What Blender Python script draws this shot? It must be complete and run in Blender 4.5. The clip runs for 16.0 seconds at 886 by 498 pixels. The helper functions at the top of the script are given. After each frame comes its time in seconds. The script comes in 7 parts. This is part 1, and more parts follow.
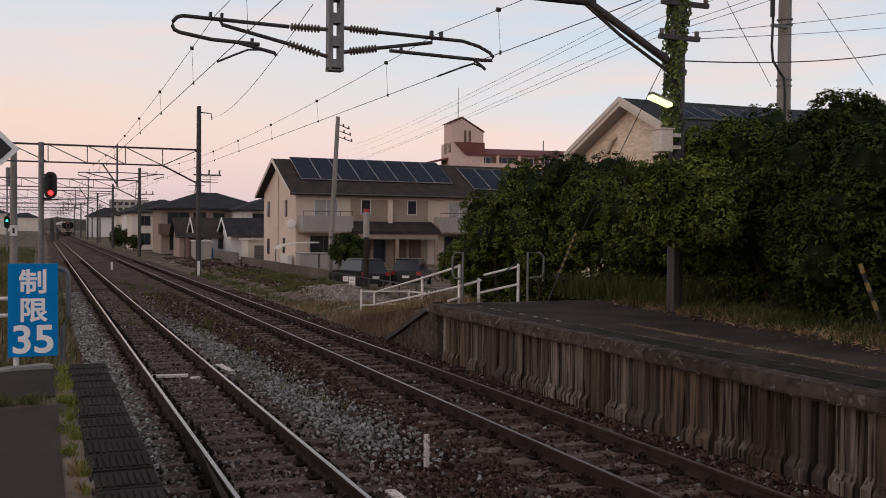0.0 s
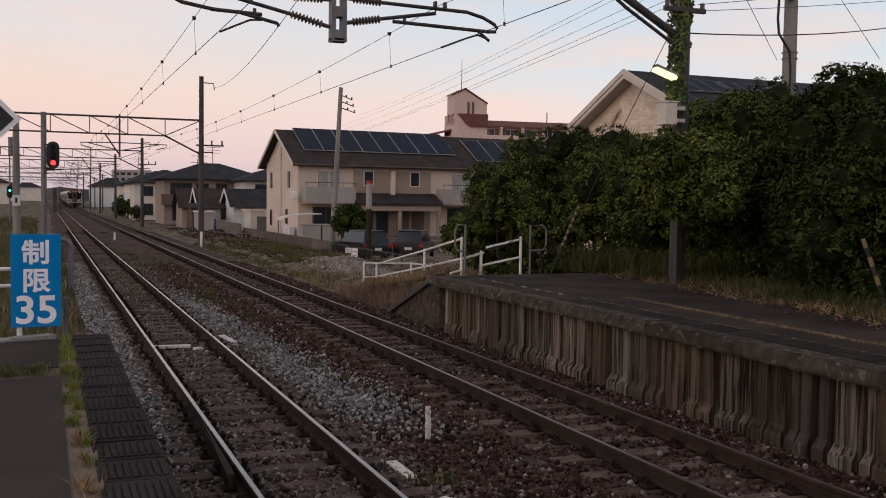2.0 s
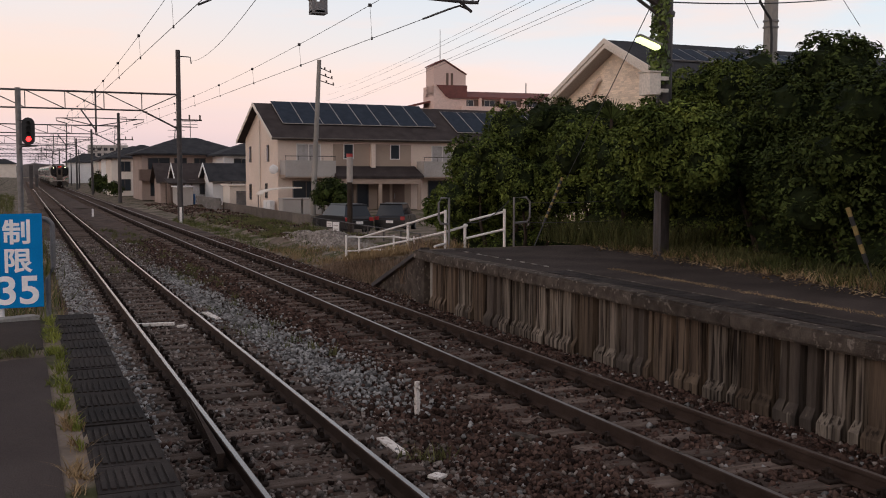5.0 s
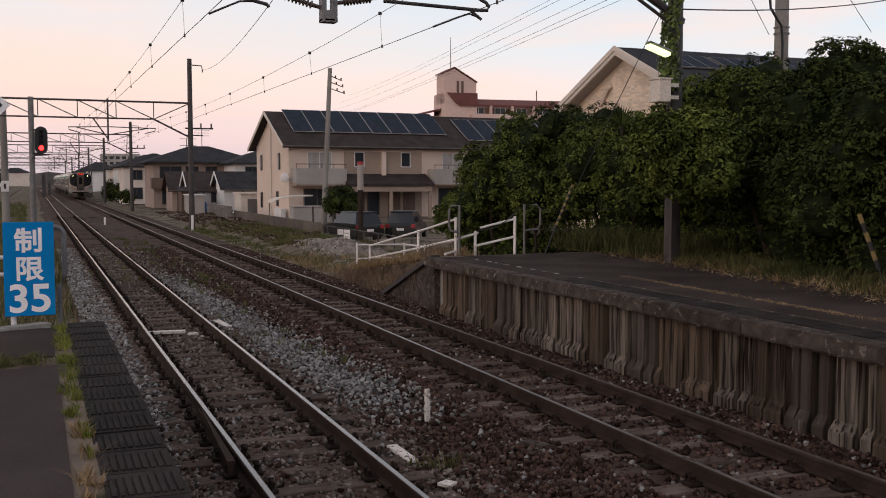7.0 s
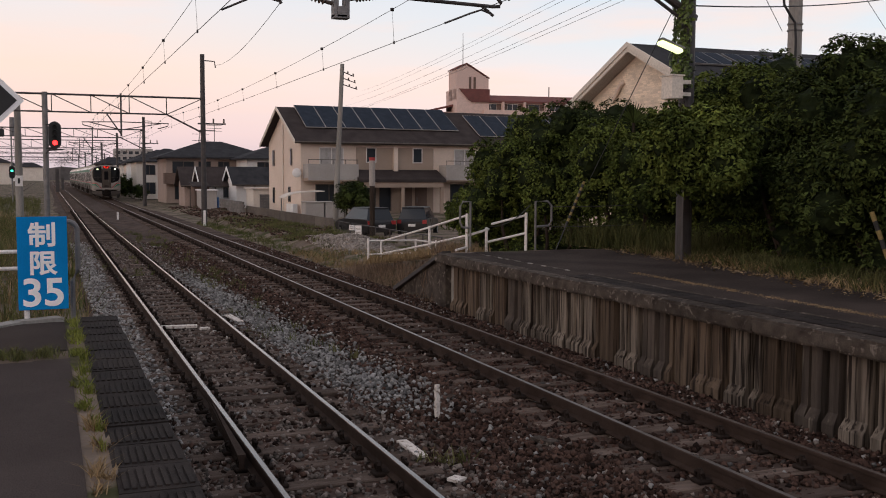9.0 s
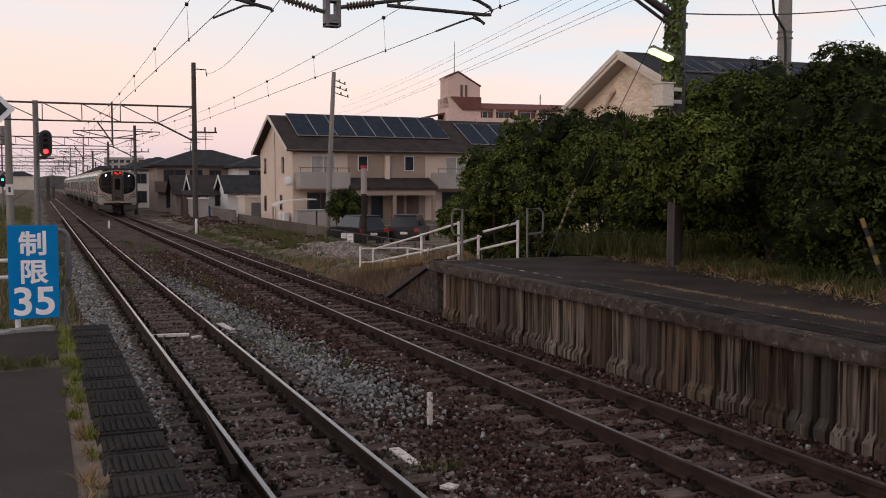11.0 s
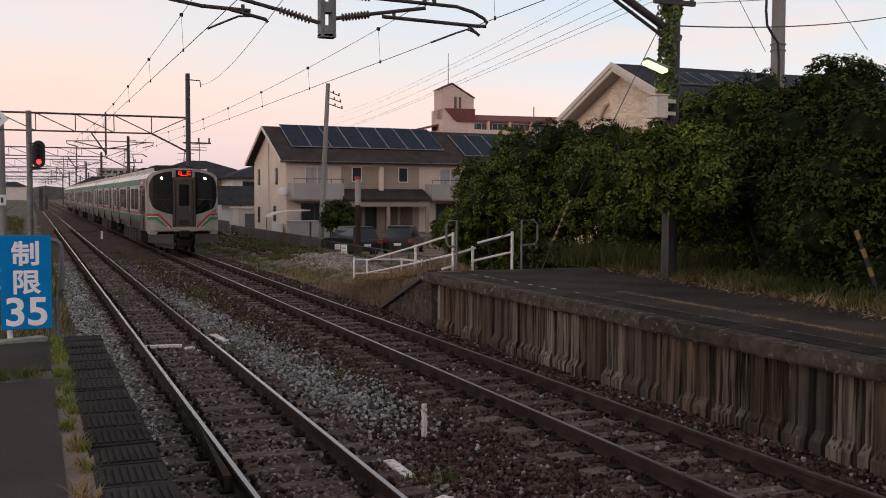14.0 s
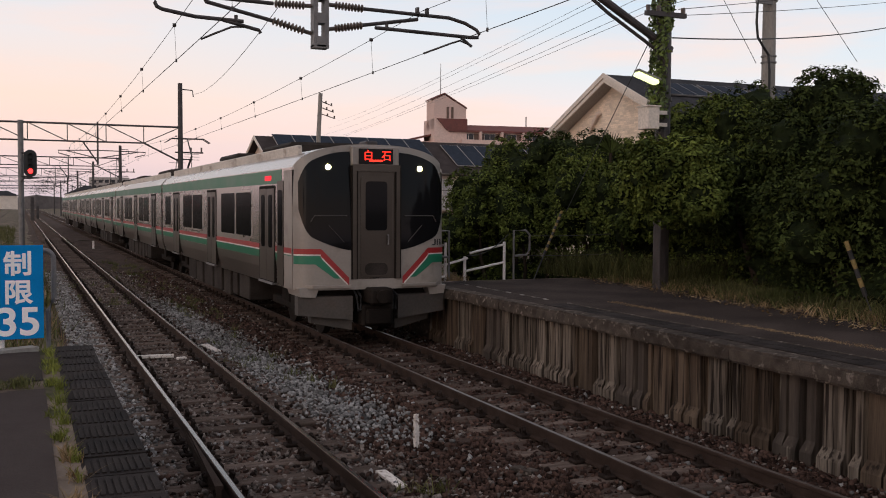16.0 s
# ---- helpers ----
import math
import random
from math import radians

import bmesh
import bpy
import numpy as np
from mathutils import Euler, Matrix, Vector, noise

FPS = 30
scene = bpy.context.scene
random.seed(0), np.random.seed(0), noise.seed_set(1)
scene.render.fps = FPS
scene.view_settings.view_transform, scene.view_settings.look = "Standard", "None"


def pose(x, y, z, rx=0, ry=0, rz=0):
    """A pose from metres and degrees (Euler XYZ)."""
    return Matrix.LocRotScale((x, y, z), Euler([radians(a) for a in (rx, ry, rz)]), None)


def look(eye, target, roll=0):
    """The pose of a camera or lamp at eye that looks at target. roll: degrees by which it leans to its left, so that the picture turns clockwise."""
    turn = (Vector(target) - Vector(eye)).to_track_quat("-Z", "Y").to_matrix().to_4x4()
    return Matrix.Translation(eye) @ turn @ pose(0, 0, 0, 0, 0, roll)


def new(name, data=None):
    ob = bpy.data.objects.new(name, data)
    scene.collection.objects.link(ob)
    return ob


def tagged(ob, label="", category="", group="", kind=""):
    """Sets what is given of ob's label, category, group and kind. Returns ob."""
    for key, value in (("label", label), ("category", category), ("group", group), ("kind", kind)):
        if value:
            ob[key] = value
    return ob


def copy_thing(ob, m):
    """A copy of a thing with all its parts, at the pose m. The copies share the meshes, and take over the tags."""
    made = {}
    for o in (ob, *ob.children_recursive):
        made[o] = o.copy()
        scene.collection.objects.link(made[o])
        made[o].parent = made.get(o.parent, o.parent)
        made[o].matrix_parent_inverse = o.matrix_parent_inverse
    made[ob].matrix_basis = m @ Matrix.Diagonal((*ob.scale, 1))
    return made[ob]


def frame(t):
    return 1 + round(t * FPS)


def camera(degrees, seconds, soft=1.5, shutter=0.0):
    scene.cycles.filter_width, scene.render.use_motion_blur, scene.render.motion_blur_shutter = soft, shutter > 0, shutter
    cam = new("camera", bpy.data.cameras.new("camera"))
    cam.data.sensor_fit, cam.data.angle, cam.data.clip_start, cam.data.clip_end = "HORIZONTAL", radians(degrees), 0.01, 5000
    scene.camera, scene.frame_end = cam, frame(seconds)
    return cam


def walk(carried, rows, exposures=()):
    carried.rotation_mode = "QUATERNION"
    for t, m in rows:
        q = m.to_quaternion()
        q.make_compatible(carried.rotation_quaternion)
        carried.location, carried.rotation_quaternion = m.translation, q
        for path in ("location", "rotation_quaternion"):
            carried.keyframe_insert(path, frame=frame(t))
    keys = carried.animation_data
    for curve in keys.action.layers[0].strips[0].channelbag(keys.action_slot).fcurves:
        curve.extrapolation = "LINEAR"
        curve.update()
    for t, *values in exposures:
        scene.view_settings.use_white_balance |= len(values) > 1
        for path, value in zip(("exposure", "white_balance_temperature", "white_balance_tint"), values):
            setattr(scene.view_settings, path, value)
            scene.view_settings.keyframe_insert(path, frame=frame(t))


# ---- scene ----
cam = camera(48.3, 16.0, soft=1.0)
PATH = [
    (0, (0.046, -0.131, 2.483), (0.798, 1.722, 2.443), 0.5),
    (0.5, (0.043, -0.133, 2.489), (0.793, 1.72, 2.444), 0.7),
    (1, (0.05, -0.131, 2.49), (0.8, 1.723, 2.436), 0.8),
    (1.5, (0.046, -0.119, 2.491), (0.797, 1.733, 2.42), 0.9),
    (2, (0.051, -0.124, 2.493), (0.798, 1.729, 2.396), 0.8),
    (2.5, (0.049, -0.099, 2.501), (0.793, 1.753, 2.378), 0.7),
    (3, (0.003, -0.056, 2.517), (0.746, 1.795, 2.373), 0.5),
    (3.5, (-0.013, -0.025, 2.512), (0.739, 1.822, 2.355), 0.3),
    (4, (-0.007, -0.016, 2.522), (0.758, 1.825, 2.359), 0.2),
    (6.3, (0.021, -0.02, 2.508), (0.81, 1.813, 2.373), 0.1),
    (6.5, (0.011, -0.031, 2.512), (0.791, 1.806, 2.377), 0.1),
    (7, (0.021, -0.023, 2.514), (0.784, 1.821, 2.376), 0.0),
    (7.5, (0.016, -0.03, 2.517), (0.765, 1.819, 2.376), 0.1),
    (8, (0.011, -0.046, 2.517), (0.751, 1.806, 2.373), 0.1),
    (8.5, (0.013, -0.057, 2.518), (0.751, 1.796, 2.372), 0.1),
    (9, (0.021, -0.052, 2.517), (0.762, 1.8, 2.371), 0.2),
    (11.5, (0.015, -0.059, 2.512), (0.772, 1.787, 2.388), 0.0),
    (12, (0.011, -0.048, 2.51), (0.76, 1.802, 2.392), 0.0),
    (12.5, (0.015, -0.044, 2.512), (0.76, 1.808, 2.399), 0.0),
    (13, (0.018, -0.029, 2.503), (0.768, 1.822, 2.395), 0.1),
    (13.5, (0.017, -0.026, 2.51), (0.776, 1.821, 2.402), 0.2),
    (14, (0.014, -0.025, 2.507), (0.783, 1.818, 2.4), 0.2),
    (14.5, (0.004, -0.033, 2.513), (0.778, 1.808, 2.409), 0.4),
    (15, (-0.015, -0.04, 2.507), (0.76, 1.801, 2.41), 0.5),
    (15.5, (-0.009, -0.05, 2.514), (0.766, 1.792, 2.422), 0.5),
    (16, (0.0, -0.055, 2.516), (0.784, 1.783, 2.429), 0.3),
]
walk(cam, [(t, look(eye, target, roll)) for t, eye, target, roll in PATH],
     exposures=[(0, -0.05), (1.5, -0.05), (2.5, -0.03), (3.5, 0.07), (9, 0.13), (16, 0.11)])

# ---- world and light: dusk, the sun just under the horizon beyond the platform side ----
world = bpy.data.worlds.new("dusk_sky")
scene.world = world
world.use_nodes = True
wn, wl = world.node_tree.nodes, world.node_tree.links
wn.clear()


def wnode(kind, **values):
    n = wn.new(kind)
    for k, v in values.items():
        n.inputs[k].default_value = v
    return n


def ramp_node(nodes, stops):
    r = nodes.new("ShaderNodeValToRGB")
    e = r.color_ramp.elements
    while len(e) < len(stops):
        e.new(0.5)
    for k, (p, c) in enumerate(stops):
        e[k].position, e[k].color = p, (*c, 1)
    return r


w_out = wn.new("ShaderNodeOutputWorld")
w_bg = wn.new("ShaderNodeBackground")
w_tc = wn.new("ShaderNodeTexCoord")
w_sep = wn.new("ShaderNodeSeparateXYZ")
wl.new(w_tc.outputs["Generated"], w_sep.inputs[0])
# peach side, towards the glow
ramp_warm = ramp_node(wn, [(0.0, (0.60, 0.52, 0.57)), (0.04, (0.78, 0.61, 0.635)), (0.10, (0.89, 0.68, 0.61)),
                           (0.16, (0.78, 0.715, 0.73)), (0.23, (0.64, 0.71, 0.80)), (0.42, (0.46, 0.46, 0.51)), (1.0, (0.41, 0.395, 0.44))])
# bluer side
ramp_cool = ramp_node(wn, [(0.0, (0.60, 0.52, 0.58)), (0.04, (0.82, 0.66, 0.69)), (0.085, (0.82, 0.72, 0.76)),
                           (0.13, (0.67, 0.72, 0.80)), (0.22, (0.54, 0.66, 0.80)), (0.42, (0.46, 0.46, 0.51)), (1.0, (0.41, 0.395, 0.44))])
wl.new(w_sep.outputs["Z"], ramp_warm.inputs[0])
wl.new(w_sep.outputs["Z"], ramp_cool.inputs[0])
w_side = wn.new("ShaderNodeMapRange")
w_side.inputs["From Min"].default_value, w_side.inputs["From Max"].default_value = 0.05, 0.55
wl.new(w_sep.outputs["X"], w_side.inputs["Value"])
w_mix = wn.new("ShaderNodeMixRGB")
wl.new(w_side.outputs[0], w_mix.inputs[0])
wl.new(ramp_warm.outputs[0], w_mix.inputs[1])
wl.new(ramp_cool.outputs[0], w_mix.inputs[2])
# thin cloud streaks
w_map = wn.new("ShaderNodeMapping")
w_map.inputs["Scale"].default_value = (2.2, 2.2, 14.0)
wl.new(w_tc.outputs["Generated"], w_map.inputs[0])
w_noise = wnode("ShaderNodeTexNoise", Scale=1.6, Detail=5.0, Roughness=0.55)
wl.new(w_map.outputs[0], w_noise.inputs["Vector"])
w_cl = ramp_node(wn, [(0.47, (0, 0, 0)), (0.70, (0.5, 0.5, 0.5))])
wl.new(w_noise.outputs["Fac"], w_cl.inputs[0])
w_fade = ramp_node(wn, [(0.02, (0, 0, 0)), (0.09, (1, 1, 1)), (0.30, (1, 1, 1)), (0.45, (0, 0, 0))])
wl.new(w_sep.outputs["Z"], w_fade.inputs[0])
w_mul = wn.new("ShaderNodeMixRGB")
w_mul.blend_type = "MULTIPLY"
w_mul.inputs[0].default_value = 1
wl.new(w_cl.outputs[0], w_mul.inputs[1])
wl.new(w_fade.outputs[0], w_mul.inputs[2])
w_cloud = wn.new("ShaderNodeMixRGB")
w_cloud.inputs[2].default_value = (0.98, 0.66, 0.56, 1)
wl.new(w_mul.outputs[0], w_cloud.inputs[0])
wl.new(w_mix.outputs[0], w_cloud.inputs[1])
# low sun's scattered light
w_sky = wn.new("ShaderNodeTexSky")
w_sky.sky_type = "NISHITA"
w_sky.sun_disc = False
w_sky.sun_elevation, w_sky.sun_rotation = radians(1.0), radians(-115)
w_add = wn.new("ShaderNodeMixRGB")
w_add.blend_type = "ADD"
w_add.inputs[0].default_value = 0.06
wl.new(w_cloud.outputs[0], w_add.inputs[1])
wl.new(w_sky.outputs[0], w_add.inputs[2])
wl.new(w_add.outputs[0], w_bg.inputs["Color"])
w_bg.inputs["Strength"].default_value = 1.0
wl.new(w_bg.outputs[0], w_out.inputs[0])

sun = new("sun", bpy.data.lights.new("sun", "SUN"))
sun.data.energy, sun.data.angle, sun.data.color = 0.55, radians(50), (1.0, 0.82, 0.70)
sun.matrix_world = look((-26, -13, 12), (0, 0, 0))
scene.view_settings.exposure = 0.0

# ---- materials ----
def material(name, c1, c2, rough=0.8, scale=2.0, fine=40.0, bump=0.15, metal=0.0, stretch=(1, 1, 1), grime=None, grime_at=(0.5, 0.7), island=0.0, vary=0.0, grain=0.6):
    """Two-scale surface: broad patches from c1 to c2, fine grain, optional grime colour, relief."""
    m = bpy.data.materials.new(name)
    m.use_nodes = True
    n, l = m.node_tree.nodes, m.node_tree.links
    b = n["Principled BSDF"]
    tc, info = n.new("ShaderNodeTexCoord"), n.new("ShaderNodeObjectInfo")
    mp, off = n.new("ShaderNodeMapping"), n.new("ShaderNodeVectorMath")
    off.operation = "SCALE"
    off.inputs[0].default_value = (37, 51, 23)
    l.new(info.outputs["Random"], off.inputs["Scale"])
    mp.inputs["Scale"].default_value = stretch
    l.new(tc.outputs["Object"], mp.inputs["Vector"])
    l.new(off.outputs[0], mp.inputs["Location"])
    big, small = n.new("ShaderNodeTexNoise"), n.new("ShaderNodeTexNoise")
    big.inputs["Scale"].default_value, big.inputs["Detail"].default_value = scale, 4
    small.inputs["Scale"].default_value, small.inputs["Detail"].default_value = fine, 3
    l.new(mp.outputs[0], big.inputs["Vector"])
    l.new(mp.outputs[0], small.inputs["Vector"])
    r = ramp_node(n, [(0.32, c1), (0.68, c2)])
    l.new(big.outputs["Fac"], r.inputs[0])
    col = r.outputs[0]
    if grime:
        g = n.new("ShaderNodeTexNoise")
        g.inputs["Scale"].default_value, g.inputs["Detail"].default_value = scale * 2.3, 6
        l.new(mp.outputs[0], g.inputs["Vector"])
        gr = ramp_node(n, [(grime_at[0], (0, 0, 0)), (grime_at[1], (1, 1, 1))])
        l.new(g.outputs["Fac"], gr.inputs[0])
        mx = n.new("ShaderNodeMixRGB")
        mx.inputs[2].default_value = (*grime, 1)
        l.new(gr.outputs[0], mx.inputs[0])
        l.new(col, mx.inputs[1])
        col = mx.outputs[0]
    fr = ramp_node(n, [(0.3, (0.72, 0.72, 0.72)), (0.7, (1.2, 1.2, 1.2))])
    l.new(small.outputs["Fac"], fr.inputs[0])
    ml = n.new("ShaderNodeMixRGB")
    ml.blend_type = "MULTIPLY"
    ml.inputs[0].default_value = grain
    l.new(col, ml.inputs[1])
    l.new(fr.outputs[0], ml.inputs[2])
    col = ml.outputs[0]
    for amount, socket in ((island, "island"), (vary, "object")):
        if amount:
            src = n.new("ShaderNodeNewGeometry").outputs["Random Per Island"] if socket == "island" else info.outputs["Random"]
            vr = ramp_node(n, [(0, (1 - amount,) * 3), (1, (1 + amount,) * 3)])
            l.new(src, vr.inputs[0])
            mv = n.new("ShaderNodeMixRGB")
            mv.blend_type = "MULTIPLY"
            mv.inputs[0].default_value = 1
            l.new(col, mv.inputs[1])
            l.new(vr.outputs[0], mv.inputs[2])
            col = mv.outputs[0]
    l.new(col, b.inputs["Base Color"])
    b.inputs["Metallic"].default_value = metal
    if rough >= 0.8:
        b.inputs["Specular IOR Level"].default_value = 0.08
    rr = n.new("ShaderNodeMapRange")
    rr.inputs["To Min"].default_value, rr.inputs["To Max"].default_value = max(0.03, rough - 0.12), min(1, rough + 0.12)
    l.new(big.outputs["Fac"], rr.inputs["Value"])
    l.new(rr.outputs[0], b.inputs["Roughness"])
    if bump:
        bp = n.new("ShaderNodeBump")
        bp.inputs["Strength"].default_value, bp.inputs["Distance"].default_value = bump, 0.02
        l.new(small.outputs["Fac"], bp.inputs["Height"])
        l.new(bp.outputs[0], b.inputs["Normal"])
    return m


def glow(name, colour, strength):
    m = bpy.data.materials.new(name)
    m.use_nodes = True
    b = m.node_tree.nodes["Principled BSDF"]
    b.inputs["Base Color"].default_value = (*colour, 1)
    b.inputs["Emission Color"].default_value = (*colour, 1)
    b.inputs["Emission Strength"].default_value = strength
    return m


def glass(name, colour, rough=0.05, gloss=0.5):
    m = bpy.data.materials.new(name)
    m.use_nodes = True
    b = m.node_tree.nodes["Principled BSDF"]
    b.inputs["Base Color"].default_value = (*colour, 1)
    b.inputs["Roughness"].default_value = rough
    b.inputs["IOR"].default_value = 1.5
    b.inputs["Specular IOR Level"].default_value = gloss
    return m


M_SOIL = material("soil", (0.11, 0.082, 0.064), (0.235, 0.185, 0.15), 0.95, 0.5, 14, 0.9, grime=(0.060, 0.060, 0.026), grime_at=(0.48, 0.60))
M_BALLAST = material("ballast_bed", (0.046, 0.031, 0.025), (0.100, 0.070, 0.058), 0.95, 0.8, 22, 0.8)
M_STONE_RUST = material("rusty_stone", (0.038, 0.021, 0.016), (0.088, 0.054, 0.043), 0.9, 3, 60, 0.3, island=0.8)
M_STONE_DUST = material("dusty_brown_stone", (0.105, 0.083, 0.072), (0.215, 0.18, 0.16), 0.9, 3, 60, 0.3, island=0.7)
M_STONE_GREY = material("grey_stone", (0.15, 0.142, 0.138), (0.31, 0.298, 0.288), 0.9, 3, 60, 0.3, island=0.65)
M_RAIL_SIDE = material("rusty_rail", (0.034, 0.021, 0.016), (0.060, 0.040, 0.032), 0.82, 4, 90, 0.3)
M_RAIL_TOP = material("polished_rail_head", (0.15, 0.125, 0.113), (0.22, 0.19, 0.174), 0.20, 3, 60, 0.02, metal=1.0)
M_RAIL_DULL = material("worn_rail_head", (0.065, 0.048, 0.040), (0.10, 0.076, 0.064), 0.31, 3, 60, 0.03)
M_SLEEPER = material("weathered_sleeper", (0.070, 0.049, 0.039), (0.145, 0.108, 0.09), 0.9, 3, 50, 0.5, stretch=(1, 5, 5), vary=0.35)
M_CLIP = material("rusty_clip", (0.016, 0.011, 0.009), (0.034, 0.024, 0.020), 0.85, 6, 80, 0.2)
M_ASPHALT = material("old_asphalt", (0.052, 0.040, 0.037), (0.084, 0.066, 0.061), 0.93, 0.9, 90, 0.8)
M_ASPHALT_DARK = material("dark_asphalt", (0.032, 0.024, 0.021), (0.064, 0.049, 0.043), 0.9, 1.0, 90, 0.35)
M_MAT = material("black_rubber_mat", (0.014, 0.011, 0.0105), (0.042, 0.034, 0.031), 0.8, 3, 70, 0.25, vary=0.3)
M_COPING = material("worn_concrete_coping", (0.040, 0.031, 0.026), (0.095, 0.078, 0.066), 0.92, 4.5, 60, 1.0, grime=(0.21, 0.18, 0.155), grime_at=(0.58, 0.70), vary=0.2)
M_WALL_PANEL = material("streaked_concrete_panel", (0.058, 0.046, 0.037), (0.21, 0.172, 0.14), 0.92, 3.6, 50, 0.4, stretch=(2.6, 2.6, 0.12), grime=(0.024, 0.018, 0.015), grime_at=(0.48, 0.60), vary=0.35)
M_WALL_BROWN = material("rust_streaked_concrete_panel", (0.058, 0.041, 0.030), (0.14, 0.102, 0.074), 0.92, 3.6, 50, 0.4, stretch=(2.4, 2.4, 0.12), grime=(0.026, 0.019, 0.015), grime_at=(0.50, 0.62), vary=0.3)
M_WALL_DARK = material("sooty_concrete_panel", (0.030, 0.024, 0.021), (0.085, 0.068, 0.057), 0.92, 3.6, 50, 0.4, stretch=(2.2, 2.2, 0.12), grime=(0.16, 0.135, 0.11), grime_at=(0.62, 0.72), vary=0.3)
M_CONCRETE = material("concrete", (0.22, 0.20, 0.185), (0.36, 0.34, 0.31), 0.9, 0.8, 40, 0.3, stretch=(1, 1, 0.4), grime=(0.14, 0.125, 0.11))
M_POLE_CONC = material("concrete_pole", (0.20, 0.185, 0.17), (0.30, 0.28, 0.26), 0.88, 2, 50, 0.2, stretch=(1, 1, 0.15))
M_STEEL_DARK = material("dark_steel", (0.028, 0.024, 0.024), (0.06, 0.05, 0.05), 0.6, 3, 60, 0.15)
M_STEEL_GREY = material("galvanised_steel", (0.13, 0.125, 0.125), (0.21, 0.20, 0.20), 0.55, 3, 60, 0.1, metal=0.3)
M_PORCELAIN = material("brown_porcelain", (0.075, 0.055, 0.045), (0.13, 0.10, 0.085), 0.35, 6, 30, 0.05)
M_WIRE = material("wire", (0.02, 0.02, 0.022), (0.04, 0.04, 0.042), 0.6, 3, 30, 0)
M_WHITE_PIPE = material("white_painted_pipe", (0.70, 0.66, 0.64), (0.85, 0.80, 0.78), 0.55, 5, 60, 0.1, grime=(0.30, 0.22, 0.17), grime_at=(0.66, 0.76))
M_WHITE_BOARD = material("chipped_white_board", (0.62, 0.55, 0.50), (0.80, 0.73, 0.68), 0.8, 9, 60, 0.4, grime=(0.25, 0.19, 0.15), grime_at=(0.56, 0.66))
M_SIGN_BLUE = material("sign_blue", (0.003, 0.19, 0.50), (0.005, 0.22, 0.56), 0.82, 3, 60, 0.02, grain=0.2)
M_SIGN_WHITE = material("sign_white", (0.80, 0.80, 0.82), (0.88, 0.88, 0.90), 0.5, 6, 60, 0.02, grain=0.15)
M_BLACK = material("black_paint", (0.012, 0.012, 0.013), (0.02, 0.02, 0.022), 0.6, 4, 60, 0.05)
M_BARK = material("bark", (0.028, 0.021, 0.017), (0.055, 0.042, 0.034), 0.95, 6, 40, 0.8, stretch=(1, 1, 0.3))
M_LEAF = material("glossy_leaf", (0.036, 0.052, 0.012), (0.130, 0.160, 0.036), 0.80, 1.7, 14, 0, island=0.55)
M_LEAF_DARK = material("dark_leaf", (0.014, 0.022, 0.007), (0.058, 0.076, 0.020), 0.80, 1.5, 14, 0, island=0.6)
# near-black leaf colour that stands for the shade between leaf clumps
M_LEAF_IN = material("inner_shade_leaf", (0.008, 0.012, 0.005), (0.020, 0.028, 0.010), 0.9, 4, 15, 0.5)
M_VINE = material("ivy_leaf", (0.045, 0.070, 0.012), (0.12, 0.165, 0.030), 0.5, 2, 9, 0, island=0.5)
M_GRASS = material("green_grass", (0.10, 0.115, 0.025), (0.22, 0.235, 0.055), 0.8, 0.7, 9, 0, island=0.4)
M_GRASS_DRY = material("dry_grass", (0.17, 0.115, 0.06), (0.33, 0.24, 0.14), 0.9, 0.7, 9, 0, island=0.4)
M_GRASS_DARK = material("weeds", (0.065, 0.080, 0.024), (0.145, 0.135, 0.06), 0.9, 0.7, 9, 0, island=0.4)
M_GRAVEL = material("pale_gravel", (0.20, 0.172, 0.152), (0.36, 0.318, 0.288), 0.92, 1.2, 30, 0.8, island=0.4)
M_STALK = material("reddish_dry_stalk", (0.12, 0.082, 0.058), (0.25, 0.18, 0.13), 0.9, 0.7, 9, 0, island=0.5)
# verge grass, with the shade under the shrubs put into its colour
M_VERGE = material("shaded_verge_grass", (0.034, 0.042, 0.013), (0.105, 0.098, 0.042), 0.9, 0.9, 9, 0, island=0.5)
# brake dust and the dark reflection of the ground, both in the colour
M_STAINLESS_LOW = material("dust_and_reflection_dark_steel", (0.15, 0.128, 0.110), (0.23, 0.20, 0.175), 0.40, 0.6, 30, 0.01, metal=0.85, grain=0.2, stretch=(1, 0.3, 1))
M_ROOF = material("dark_slate_roof", (0.034, 0.027, 0.026), (0.062, 0.050, 0.048), 0.88, 1.2, 20, 0.2)
M_ROOF_TILE = material("dark_tile_roof", (0.026, 0.026, 0.029), (0.050, 0.049, 0.053), 0.85, 1.5, 20, 0.3)
M_ROOF_RED = material("red_roof", (0.13, 0.042, 0.036), (0.18, 0.06, 0.05), 0.7, 0.5, 5, 0.1)
M_PV = material("solar_panel", (0.022, 0.029, 0.042), (0.034, 0.043, 0.060), 0.82, 2, 8, 0)
M_BEIGE = material("beige_render_wall", (0.64, 0.52, 0.44), (0.72, 0.59, 0.505), 0.9, 0.5, 40, 0.15)
M_BEIGE_DK = material("taupe_wall", (0.31, 0.235, 0.19), (0.37, 0.285, 0.23), 0.9, 0.5, 40, 0.15)
M_BRICK = material("cream_siding", (0.66, 0.54, 0.43), (0.76, 0.635, 0.515), 0.9, 1.5, 30, 0.1, vary=0.12, island=0.14)
M_TAUPE_DK = material("taupe_wall", (0.30, 0.235, 0.205), (0.38, 0.30, 0.265), 0.85, 0.5, 20, 0.1)
